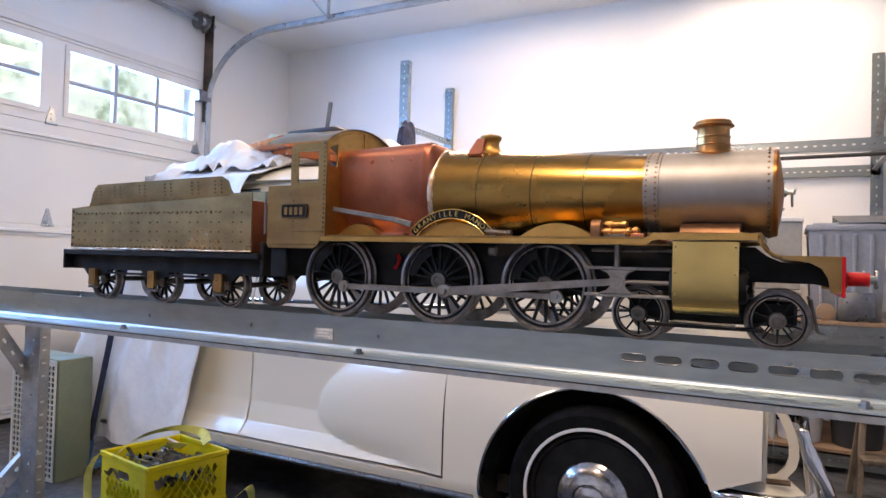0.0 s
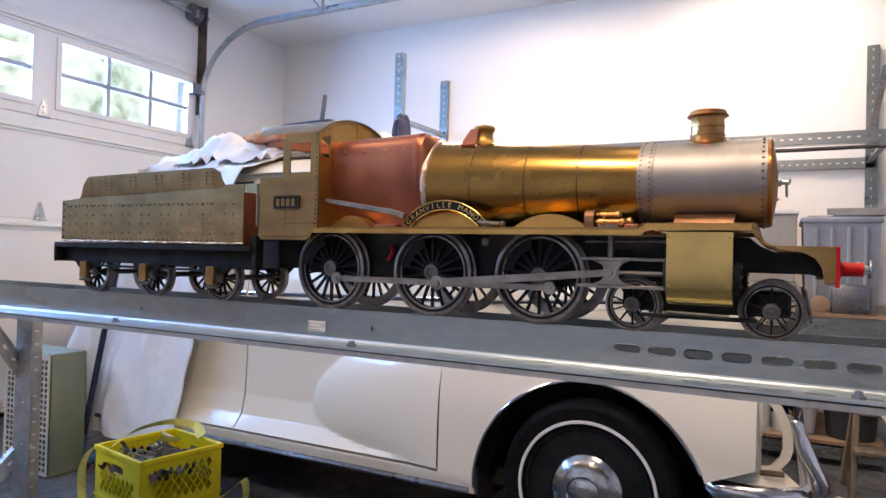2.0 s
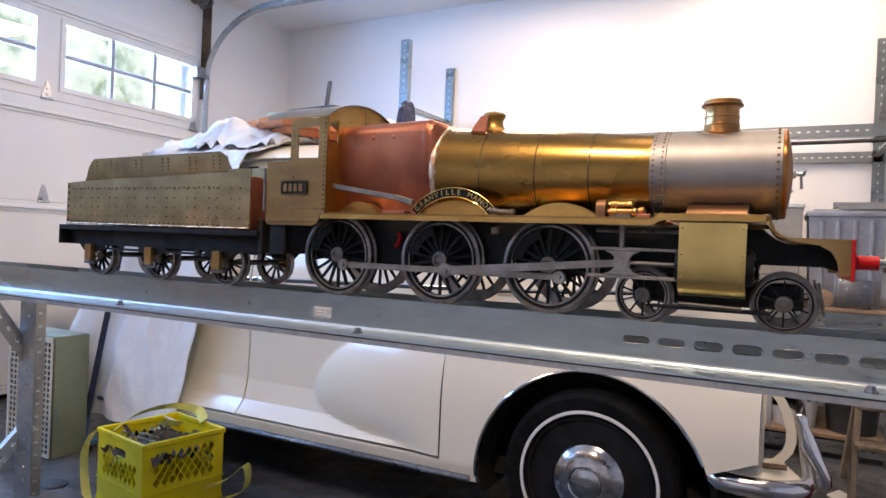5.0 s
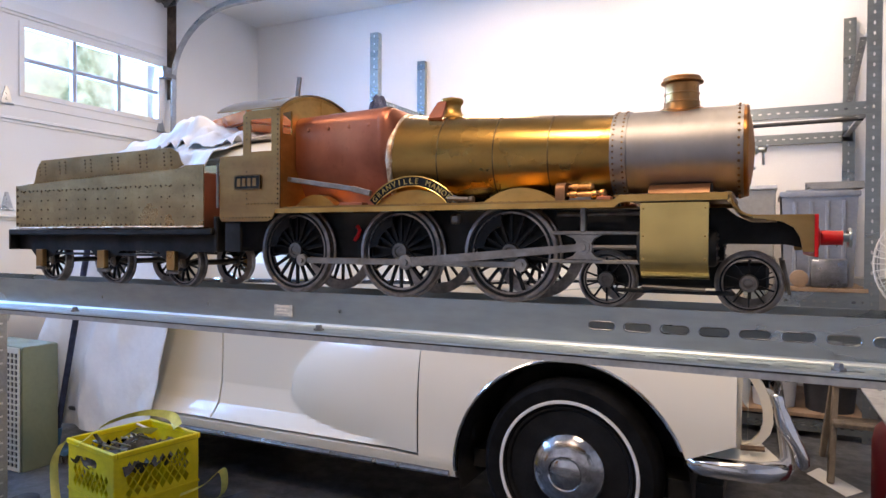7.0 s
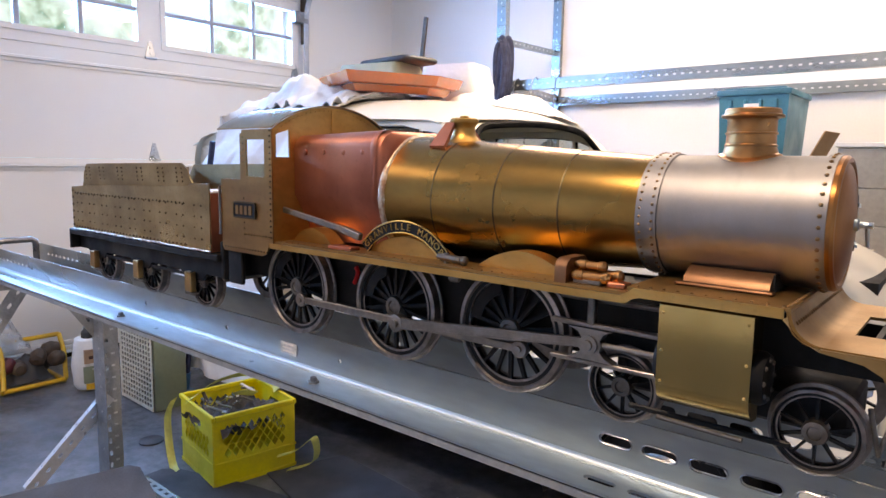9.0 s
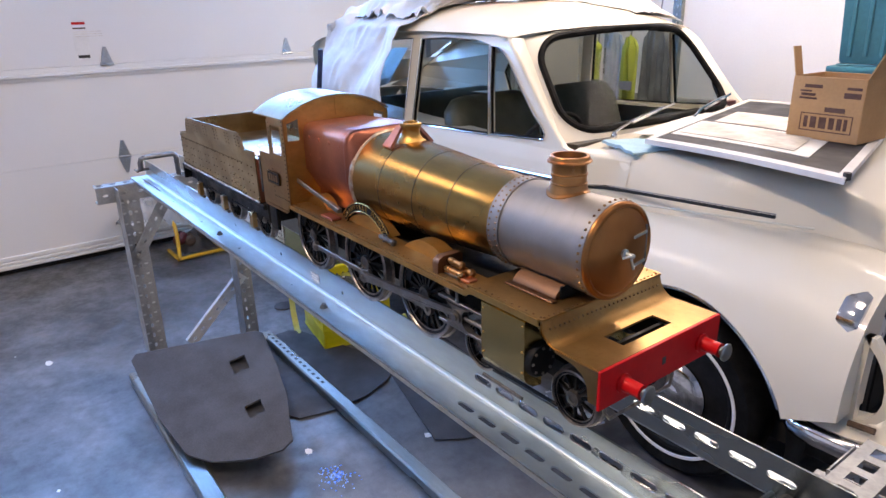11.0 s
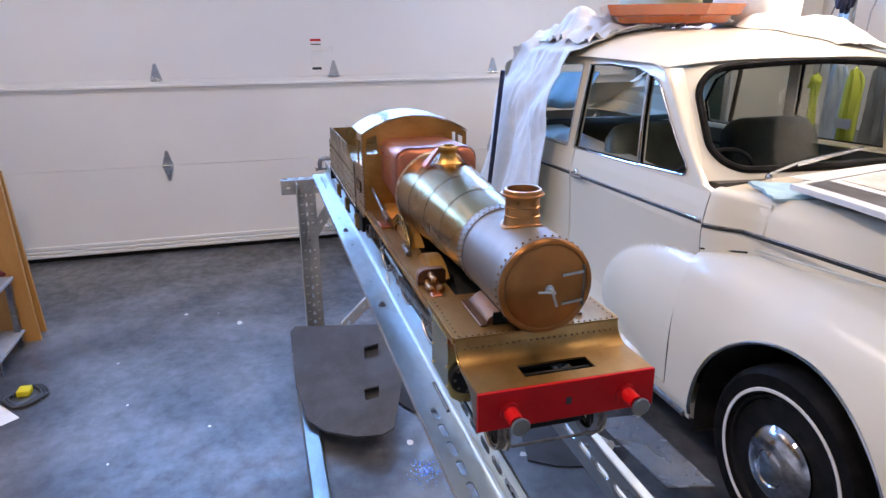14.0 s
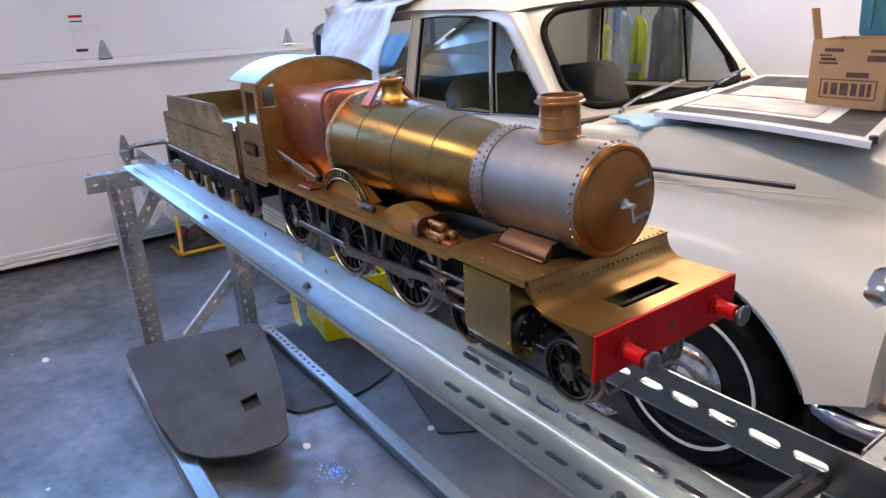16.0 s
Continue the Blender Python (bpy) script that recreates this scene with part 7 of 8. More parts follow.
packet("flat_packet", -1.74, -1.40, 1.36, 1.58, 1.490, 1.588, 8, PALEGREEN, "pale green flat packet lying in the orange tray", "packet")
packet("black_folder", -1.66, -1.32, 1.40, 1.60, 1.589, 1.612, -6, BOARD, "flat black folder lying on the pale green packet", "folder")
packet("folded_cloth", -1.66, -1.33, 1.80, 2.06, 1.445, 1.635, 12, CLOTH, "soft folded white cloth on the car roof beside the trays", "cloth", 0.10)
# boards standing behind the car
solo("leaning_board", box(B(), -2.72, -2.69, 2.36, 2.747, 0.0, 1.770, 0.004), DARKGREEN, (-2.7, 2.55, 0), "tall dark green board standing on end behind the car", "board", "boards behind the car")
wp = thing("tall_cabinet", (-2.8, 3.14, 0), "tall beige cabinet standing behind the car by the rack", "cabinet")
part("body", box(B(), -3.00, -2.712, 2.790, 3.487, 0.0, 1.775, 0.006), BEIGE, wp)
part("door", box(B(), -2.710, -2.697, 2.800, 3.477, 0.06, 1.760, 0.004), BEIGE, wp)
part("edge_strip", box(B(), -2.696, -2.690, 2.791, 2.811, 0.06, 1.760), WHITE, wp)
solo("card_sheet", box(B(), -2.86, -2.73, 2.43, 2.67, 0.0, 1.750, 0.004), GREEN_CREAM, (-2.8, 2.55, 0), "pale green card sheet standing behind the dark board", "card")
solo("wooden_stick", beam(B(), (-2.72, 2.765, 0.0), (-2.42, 2.75, 2.131), 0.032, 0.016, (0, 1, 0), w=0.003), DARKWOOD, (-2.6, 2.76, 0), "long dark stick leaning behind the car", "stick")

# blue sheet added inside the car's rear window, standing for the glass's blue reflection
bm = B()
grid(bm, lambda u, v: Vector((-2.60 + 0.235 * v + 0.012 * math.sin(u * 21), 1.20 + 0.42 * u, 0.985 + 0.215 * v + 0.02 * math.sin(u * 6) * (1 - v))), 24, 8)
thicken(bm, 0.004)
solo("rear_glass_reflection", bm, BLUE_REFLECTION, (-2.5, 1.62, 1.0), "pale blue sheet standing for a reflection in the car's rear glass", "cloth", smooth=80)

# poster board on the bonnet, with photographs, a box and a towel
pb = thing("poster_board", (0.0, 1.60, 0.956), "black poster board with white edges lying on the car bonnet", "poster board")
c0, c1, c2, c3 = Vector((-0.280, 1.125, 0.988)), Vector((0.351, 1.050, 0.984)), Vector((0.060, 2.165, 0.980)), Vector((-0.570, 2.240, 0.980))


def onboard(u, v, t):
    a = c0 + (c1 - c0) * u
    b = c3 + (c2 - c3) * u
    p = a + (b - a) * v
    return Vector((p.x, p.y, p.z + t + 0.006 * math.sin(u * 3)))


def quad_slab(u0, u1, v0, v1, t0, t1, nu=8):
    bm = B()
    loops = []
    for i in range(nu + 1):
        u = u0 + (u1 - u0) * i / nu
        loops.append([onboard(u, v0, t0), onboard(u, v1, t0), onboard(u, v1, t1), onboard(u, v0, t1)])
    rings(bm, loops)
    return bm


part("panel", quad_slab(0, 1, 0, 1, -0.006, 0.006), BOARD, pb)
for a in ((0, 1, -0.004, 0.035), (0, 1, 0.965, 1.004), (-0.004, 0.035, 0.035, 0.965), (0.965, 1.004, 0.035, 0.965)):
    part("edge_strip", quad_slab(*a, -0.007, 0.0085), WHITE, pb)
rod(bm := B(), onboard(1.0, 0.02, 0.0), onboard(1.0, 0.02, 0.018), 0.010, 8)
part("corner_knob", bm, BOARD, pb)
for i, (u0, u1, v0, v1, mt, lb) in enumerate(((0.05, 0.80, 0.13, 0.40, PAPER, "white margin of a large print"), (0.08, 0.72, 0.16, 0.37, PRINT, "grey printed photograph"))):
    solo("photo_print", quad_slab(u0, u1, v0, v1, 0.0065 + 0.0025 * i, 0.0080 + 0.0025 * i), mt, onboard(u0, v0, 0.0065), lb + " on the poster board", "print", "prints on the board")
solo("photo_print", quad_slab(0.12, 0.58, 0.42, 0.66, 0.0066, 0.0080), PRINT, onboard(0.12, 0.42, 0.0065), "second grey printed photograph on the poster board", "print", "prints on the board")
solo("paper_sheet", (lambda b: (prism(b, [(-0.35, 1.30), (-0.49, 1.88), (-0.545, 1.84), (-0.445, 1.27)], XY, 0.9745, 0.9760), b)[1])(B()), PAPER, (-0.45, 1.55, 0.9745), "loose white paper lying between windscreen and poster board", "paper", "papers on the bonnet")
# cardboard box
cb = thing("cardboard_box", (0.11, 1.52, 0.972), "open brown cardboard box with dark print, standing on the poster board", "box")
R = pose(0.098, 1.560, 0.9960, 0, 0, -4)


def cbox(x0, x1, y0, y1, z0, z1, w=0.0):
    bm = box(B(), x0, x1, y0, y1, z0, z1, w)
    bmesh.ops.transform(bm, matrix=R, verts=bm.verts)
    return bm


W2, D2, H2 = 0.108, 0.085, 0.185
for a in ((-W2, W2, -D2, -D2 + 0.004), (-W2, W2, D2 - 0.004, D2), (-W2, -W2 + 0.004, -D2 + 0.004, D2 - 0.004), (W2 - 0.004, W2, -D2 + 0.004, D2 - 0.004)):
    part("side", cbox(*a, 0, H2, 0.001), CARD, cb)
part("bottom", cbox(-W2, W2, -D2, D2, -0.0005, 0.003), CARD, cb)
for x, lean, y0, y1 in ((-W2 + 0.002, -0.020, -D2, -D2 + 0.045), (W2 - 0.002, 0.040, -D2, D2)):
    bm = B()
    prism(bm, [(-0.002, 0), (0.002, 0), (0.002 + lean, 0.085), (-0.002 + lean, 0.085)], lambda u, v, t: Vector((x + u, t, H2 + v)), y0 + 0.004, y1 - 0.004)
    bmesh.ops.transform(bm, matrix=R, verts=bm.verts)
    part("flap", bm, CARD, cb)
for z0, z1, x0, x1 in ((0.024, 0.027, -0.070, 0.086), (0.075, 0.078, -0.070, 0.086), (0.027, 0.075, -0.070, -0.067), (0.027, 0.075, 0.083, 0.086), (0.034, 0.068, -0.058, -0.046), (0.034, 0.068, -0.038, -0.020), (0.034, 0.068, -0.012, 0.010), (0.034, 0.068, 0.018, 0.034), (0.034, 0.068, 0.042, 0.056), (0.034, 0.068, 0.062, 0.072), (0.084, 0.098, 0.000, 0.060), (0.118, 0.124, -0.082, -0.028), (0.128, 0.136, -0.078, -0.034), (0.140, 0.145, -0.082, -0.046), (0.152, 0.162, -0.070, -0.016), (0.128, 0.144, 0.050, 0.098), (0.152, 0.160, 0.056, 0.098)):
    part("print_bar", cbox(x0, x1, -D2 - 0.0008, -D2, z0, z1), INK, cb)

# red clamp lying on the scuttle
rc = thing("bar_clamp", (-0.62, 2.12, 0.95), "dark red clamp with a black handle lying by the windscreen", "clamp")
part("jaw", box(B(), -0.665, -0.585, 2.08, 2.17, 0.950, 0.992, 0.006, 2), MAROON, rc)
part("bar", box(B(), -0.60, -0.50, 2.11, 2.135, 0.955, 0.972, 0.003), MAROON, rc)
part("handle", beam(B(), (-0.625, 2.12, 0.985), (-0.685, 2.135, 1.065), 0.016, 0.026, (0, 1, 0), w=0.004), BOARD, rc)

# pale blue towel folded by the windscreen
bm = B()
grid(bm, lambda u, v: Vector((-0.46 + u * 0.17 + v * 0.12, 1.13 + v * 0.24 - u * 0.05, 0.966 + 0.008 * fold((u * 4, v * 4, 2), 1.5) - 0.03 * max(0, u - 0.6) * (1 - v))), 16, 16)
thicken(bm, 0.010)
solo("folded_towel", bm, BLUECLOTH, (-0.35, 1.15, 0.955), "pale blue cloth folded on the bonnet beside the windscreen", "towel", smooth=80)

# ---- on the floor under the rails ----
cr = thing("milk_crate", (-1.49, 0.62, 0), "yellow plastic milk crate filled with straps and scrap", "crate")
CX0, CX1, CY0, CY1, CH = -1.656, -1.344, 0.4825, 0.7925, 0.262
CM = pose(-1.515, 0.650, 0, 0, 0, -10)


def crate_part(name, bm, mat, label=""):
    bmesh.ops.translate(bm, verts=bm.verts, vec=(1.5, -0.6375, 0))
    bmesh.ops.transform(bm, matrix=CM, verts=bm.verts)
    return part(name, bm, mat, cr, label)


for wall_i in range(4):
    bm = B()
    along_x = wall_i % 2 == 0
    u0, u1 = (CX0, CX1) if along_x else (CY0, CY1)
    t = (CY0, CX1, CY1, CX0)[wall_i]
    L = u1 - u0
    hole = []
    nx = int((L - 0.07) / 0.030)
    pit, hh = (L - 0.07) / nx, 0.0215
    for j in range(3 if along_x else 5):
        for i in range(nx - j % 2):
            cu, cv = u0 + 0.035 + pit * (i + 0.5 + 0.5 * (j % 2)), 0.122 + hh * j
            hole.append([(cu - pit / 2 + 0.0020, cv), (cu, cv - hh + 0.0020), (cu + pit / 2 - 0.0020, cv), (cu, cv + hh - 0.0020)])
    if along_x:
        hole.append(slot((u0 + u1) / 2, 0.205, 0.090, 0.030)[::-1])
    hole = [h if sum((b[0] - a[0]) * (b[1] + a[1]) for a, b in zip(h, h[1:] + h[:1])) > 0 else h[::-1] for h in hole]
    fn = XZ if along_x else YZ
    sgn = -1 if wall_i in (0, 3) else 1
    pierced(bm, [(u0, 0), (u1, 0), (u1, CH), (u0, CH)], hole, fn, t - 0.003, t + 0.003)
    crate_part("crate_wall", bm, YELLOW)
bm = B()
for a in ((CX0 - 0.008, CX1 + 0.008, CY0 - 0.008, CY0 + 0.006), (CX0 - 0.008, CX1 + 0.008, CY1 - 0.006, CY1 + 0.008), (CX0 - 0.008, CX0 + 0.006, CY0 + 0.006, CY1 - 0.006), (CX1 - 0.006, CX1 + 0.008, CY0 + 0.006, CY1 - 0.006)):
    box(bm, *a, CH - 0.016, CH + 0.003, 0.003)
crate_part("rim", bm, YELLOW)
bm = B()
for a in ((CX0 - 0.005, CX1 + 0.005, CY0 - 0.006, CY0 - 0.003), (CX0 - 0.005, CX1 + 0.005, CY1 + 0.003, CY1 + 0.006), (CX0 - 0.006, CX0 - 0.003, CY0, CY1), (CX1 + 0.003, CX1 + 0.006, CY0, CY1)):
    crate_part("band", box(B(), *a, 0.083, 0.093, 0.001), YELLOW)
    crate_part("band", box(B(), *a, 0.0, 0.014, 0.001), YELLOW)
crate_part("crate_floor", box(B(), CX0, CX1, CY0, CY1, 0.004, 0.010), YELLOW)
# contents and straps
bm = B()
grid(bm, lambda u, v: Vector((CX0 + 0.01 + u * (CX1 - CX0 - 0.02), CY0 + 0.01 + v * (CY1 - CY0 - 0.02), 0.205 + 0.05 * fold((u * 5, v * 5, 1), 1.3) + 0.02 * fold((u * 14, v * 14, 1), 1))), 24, 24)
solo("scrap_cloth", bm, DARKRAG, (-1.49, 0.63, 0.2), "dark rags and scrap heaped inside the yellow crate", "rags", smooth=60)
rs = random.Random(11)
for i in range(14):
    a = Vector((rs.uniform(-1.58, -1.42), rs.uniform(0.53, 0.74), 0.245 + rs.uniform(-0.005, 0.02)))
    b = a + Vector((rs.uniform(-0.05, 0.05), rs.uniform(-0.05, 0.05), rs.uniform(-0.01, 0.03)))
    solo("metal_scrap", beam(B(), a, b, rs.uniform(0.008, 0.022), 0.005, w=0.001), rs.choice((STEEL, GALV, CHROME_DARK, WHITE)), a, "small piece of bright metal scrap in the yellow crate", "scrap", "scrap in the crate")
for pts, wd in (([(-1.60, 0.50, 0.262), (-1.62, 0.62, 0.300), (-1.58, 0.74, 0.315), (-1.50, 0.80, 0.300), (-1.44, 0.78, 0.27)], 0.035), ([(-1.66, 0.475, 0.262), (-1.685, 0.462, 0.20), (-1.672, 0.455, 0.10), (-1.64, 0.45, 0.02), (-1.60, 0.44, 0.006)], 0.030), ([(-1.355, 0.70, 0.05), (-1.27, 0.74, 0.09), (-1.20, 0.76, 0.15), (-1.22, 0.78, 0.05), (-1.30, 0.72, 0.010)], 0.026), ([(-1.52, 0.56, 0.25), (-1.49, 0.63, 0.285), (-1.47, 0.70, 0.27)], 0.03)):
    bm = B()
    ps = [Vector(p) for p in pts]
    dense = []
    for i in range(len(ps) - 1):
        p0, p1, p2, p3 = ps[max(i - 1, 0)], ps[i], ps[i + 1], ps[min(i + 2, len(ps) - 1)]
        for k in range(6):
            q = k / 6
            dense.append(0.5 * ((2 * p1) + (p2 - p0) * q + (2 * p0 - 5 * p1 + 4 * p2 - p3) * q * q + (3 * p1 - p0 - 3 * p2 + p3) * q ** 3))
    dense.append(ps[-1])
    rings(bm, [[p + Vector((0, 0, 0.002)) + Vector((0.6, 0.5, 0.6)).normalized() * s * wd / 2 + Vector((0, -0.002, 0)) * w for s, w in ((-1, -1), (1, -1), (1, 1), (-1, 1))] for p in dense])
    solo("strap", bm, YELLOW_SOFT, pts[0], "pale yellow webbing strap trailing from the crate", "strap", "straps", smooth=60)

# heater cabinet with a louvred front
hb = thing("heater_cabinet", (-2.27, 0.72, 0), "sage green metal heater cabinet with a cream slotted grille", "heater")
HM = pose(-2.225, 0.672, 0, 0, 0, -2)


def hpart(name, bm, mat, label="", parent=None):
    bmesh.ops.transform(bm, matrix=HM, verts=bm.verts)
    return part(name, bm, mat, parent or hb, label)


hpart("case", box(B(), -0.345, 0.0, 0.012, 0.165, 0.0, 0.528, 0.008, 2), GREEN_CREAM)
bm = B()
hs = []
for i in range(11):
    for j in range(20):
        hs.append([(-0.312 + i * 0.0283 + a, 0.030 + j * 0.0242 + b) for a, b in ((-0.0118, -0.0092), (-0.0118, 0.0092), (0.0118, 0.0092), (0.0118, -0.0092))])
pierced(bm, [(-0.340, 0.006), (-0.006, 0.006), (-0.006, 0.522), (-0.340, 0.522)], hs, XZ, 0.0, 0.006)
hpart("grille", bm, CREAM, "cream slotted grille")
hpart("grille_back", box(B(), -0.336, -0.010, 0.0085, 0.011, 0.010, 0.518), BOARD)

# broom leaning by the car
br = thing("push_broom", (-2.3, 0.90, 0), "broom with a dark blue handle leaning on the draped car", "broom")
part("handle", rod(B(), (-2.264, 0.855, 0.10), (-2.03, 0.892, 1.235), 0.0125, 10), NAVY, br)
part("socket", rod(B(), (-2.274, 0.853, 0.04), (-2.256, 0.857, 0.145), 0.019, 10), BLUE, br, "blue plastic socket")
bm = B()
rsb = random.Random(5)
for i in range(90):
    x, y = rsb.uniform(-2.355, -2.175), rsb.uniform(0.818, 0.888)
    rod(bm, (x, y, 0.045), (x + rsb.uniform(-0.02, 0.02), y + rsb.uniform(-0.02, 0.02), 0.002), 0.0035, 4)
part("bristles", bm, BRISTLE, br, "grey bristles", kind="stuff")
part("head", box(B(), -2.365, -2.165, 0.823, 0.883, 0.038, 0.062, 0.004), BLUE, br)
solo("rubber_disc", (lambda b: (lathe(b, (-1.945, 0.520, 0.0), (0, 0, 1), ((0, 0.048), (0.006, 0.048), (0.009, 0.042), (0.009, 0.001)), 28), b)[1])(B()), MAT, (-1.945, 0.52, 0), "round black rubber disc lying on the concrete floor", "disc")

# moulded car mats
def car_mat(m, label, holes=True):
    out = [(-0.36, -0.24), (-0.30, -0.255), (0.05, -0.262), (0.23, -0.235), (0.30, -0.12), (0.335, 0.02), (0.325, 0.16), (0.285, 0.235), (0.05, 0.268), (-0.30, 0.262), (-0.345, 0.235), (-0.375, 0.12), (-0.372, -0.10)]
    bm = B()
    hs = [rounded(-0.03, 0.045, 0.085, 0.135, 0.008, 2)[::-1], rounded(0.17, 0.235, 0.075, 0.135, 0.008, 2)[::-1]] if holes else []
    pierced(bm, out, hs, lambda u, v, t: Vector((u, v, t)), -0.003, 0.003)
    bmesh.ops.transform(bm, matrix=m, verts=bm.verts)
    return solo("car_mat", bm, MAT, m.translation, label, "mat", "floor mats")


bm = B()
PROPPED = [(-1.515, -0.262), (-1.49, -0.285), (-1.13, -0.287), (-0.93, -0.262), (-0.845, -0.205), (-0.768, -0.10), (-0.738, -0.015), (-0.75, 0.028), (-0.935, 0.095), (-1.10, 0.132), (-1.28, 0.160), (-1.312, 0.142)]
spot = lambda u, v, t: Vector((u, v, -0.066 - 0.202 * u + 0.220 * v + t))
pierced(bm, PROPPED, [[(-1.225, 0.000), (-1.150, -0.008), (-1.145, 0.048), (-1.220, 0.058)], [(-0.985, -0.040), (-0.925, -0.045), (-0.920, 0.008), (-0.980, 0.016)]], spot, -0.003, 0.003)
pm = solo("car_mat", bm, MAT, (-1.1, -0.07, 0.1), "dark grey moulded car mat propped on the floor bars", "mat", "floor mats")
bm = B()
prism(bm, [(-1.26, -0.03), (-0.90, -0.07), (-0.88, 0.03), (-1.25, 0.08)], spot, -0.030, -0.024)
part("backing", bm, BOARD, pm, "black backing under the holes")
car_mat(pose(-1.26, 0.30, 0.006, 0, 0, 18), "dark grey car mat lying flat under another mat", False)
bm = B()
prism(bm, [(-1.35, 0.66), (-0.56, 0.46), (-0.50, 0.54), (-0.44, 0.74), (-0.555, 0.89), (-1.25, 0.95)], XY, 0.001, 0.006)
solo("car_mat", bm, MAT, (-0.9, 0.7, 0.001), "flat dark mat on the floor between the rails and the car", "mat", "floor mats")
bm = B()
prism(bm, [(-0.72, 0.80), (-0.30, 0.84), (-0.26, 0.99), (-0.70, 0.98)], XY, 0.001, 0.008)
solo("plastic_sheet", bm, PLASTIC, (-0.5, 0.9, 0), "pale clear plastic sheet lying on the floor beside the wheel", "plastic sheet")

# paint spots and crumbs on the concrete
rp = random.Random(21)
for i, (x, y, r) in enumerate([(-0.783, 0.088, 0.014), (-2.059, -0.524, 0.016), (-0.600, 0.459, 0.013), (-2.25, -0.80, 0.011), (-1.10, -0.62, 0.006), (-1.35, -0.95, 0.006), (-0.95, -0.95, 0.005), (-1.75, -1.05, 0.006), (-0.55, -0.75, 0.005)] + [(rp.uniform(-2.6, -0.3), rp.uniform(-1.6, -0.2), rp.uniform(0.002, 0.005)) for _ in range(8)]):
    n = 9
    bm = B()
    prism(bm, [(x + r * rp.uniform(0.6, 1.2) * math.cos(6.283 * k / n) * 1.4, y + r * rp.uniform(0.6, 1.2) * math.sin(6.283 * k / n)) for k in range(n)], XY, 0.0003, 0.0012)
    solo("paint_spot", bm, PAPER, (x, y, 0), "small dried white paint spot on the concrete floor", "paint spot", "paint spots")

bm = B()
grid(bm, lambda u, v: Vector((-0.645 + 0.13 * u, 0.722 + 0.035 * u + 0.05 * (v - 0.5) * (0.4 + u), 0.016 + 0.030 * (0.5 + fold((u * 5, v * 4, 3), 1.3)) * (0.4 + 0.6 * math.sin(3.1 * v)))), 14, 9)
thicken(bm, 0.002)
solo("crumpled_paper", bm, PAPER, (-0.58, 0.74, 0.008), "crumpled white paper lying on the flat mat", "paper", smooth=40)
# crumbs of shiny plastic swept together on the floor, coloured as blue glints
bm = B()
for i in range(170):
    q, a = abs(rp.gauss(0, 0.5)), rp.uniform(0, 6.283)
    x, y, r = -0.605 + 0.075 * q * math.cos(a), 0.105 + 0.060 * q * math.sin(a), rp.uniform(0.0016, 0.0055)
    t0 = rp.uniform(0, 6.283)
    top = Vector((x + r * rp.uniform(-0.5, 0.5), y + r * rp.uniform(-0.5, 0.5), r * rp.uniform(0.5, 1.2)))
    ring = [bm.verts.new((x + r * math.cos(t0 + k * 1.57), y + r * math.sin(t0 + k * 1.57), 0.0004)) for k in range(4)]
    tip = bm.verts.new(top)
    for k in range(4):
        bm.faces.new((ring[k], ring[(k + 1) % 4], tip))
solo("plastic_crumbs", bm, CRUMB, (-0.605, 0.105, 0), "small heap of shiny plastic crumbs with blue glints painted in", "crumbs", kind="stuff")

# yellow jack and shopping bags by the garage door
yj = thing("floor_jack_stand", (-3.05, 0.42, 0), "orange-yellow tubular steel stand beside the garage door", "stand")
for y in (0.30, 0.58):
    part("hoop", tube(B(), [(-3.20, y, 0.012), (-2.98, y, 0.012), (-2.955, y, 0.03), (-3.02, y + 0.02, 0.16), (-3.10, y + 0.03, 0.23)], 0.012, 8), ORANGE_Y, yj)
part("cross_bar", tube(B(), [(-2.96, 0.30, 0.022), (-2.96, 0.58, 0.022)], 0.012, 8), ORANGE_Y, yj)
part("cross_bar", tube(B(), [(-3.10, 0.33, 0.23), (-3.10, 0.61, 0.23)], 0.012, 8), ORANGE_Y, yj)
bm = B()
grid(bm, lambda u, v: Vector((-3.16 + 0.16 * u, 0.34 + 0.2 * v, 0.03 + 0.13 * math.sin(u * 3.1) * math.sin(v * 3.1) + 0.02 * fold((u * 6, v * 6, 1), 1))), 14, 14)
part("dark_cloth", bm, BOARD, yj, "dark cloth lying on the stand", smooth=70)
sb = thing("shopping_bag", (-2.78, 0.63, 0), "printed plastic bag full of bottles by the garage door", "bag")
bm = B()
rings(bm, [[Vector((-2.80 + a * math.cos(t) * (1 + 0.10 * math.sin(3 * t + z * 20)), 0.635 + b * math.sin(t) * (1 + 0.08 * math.cos(4 * t + z * 14)), z)) for t in np.linspace(0, 6.28318531, 22, endpoint=False)] for z, a, b in ((0.002, 0.060, 0.055), (0.03, 0.080, 0.070), (0.12, 0.085, 0.075), (0.20, 0.078, 0.070), (0.255, 0.070, 0.062), (0.262, 0.060, 0.055))])
part("bag", bm, PAPER, sb, smooth=70)
part("print_patch", (lambda b: (grid(b, lambda u, v: Vector((-2.715 - 0.012 * (2 * u - 1) ** 2 + 0.003, 0.575 + u * 0.10, 0.05 + v * 0.085)), 8, 4), thicken(b, 0.002))[1])(B()), GREEN_CREAM, sb, "green printed patch")
part("print_patch", (lambda b: (grid(b, lambda u, v: Vector((-2.715 - 0.012 * (2 * u - 1) ** 2 + 0.003, 0.585 + u * 0.08, 0.018 + v * 0.03)), 8, 4), thicken(b, 0.002))[1])(B()), ORANGE_Y, sb, "yellow printed patch")
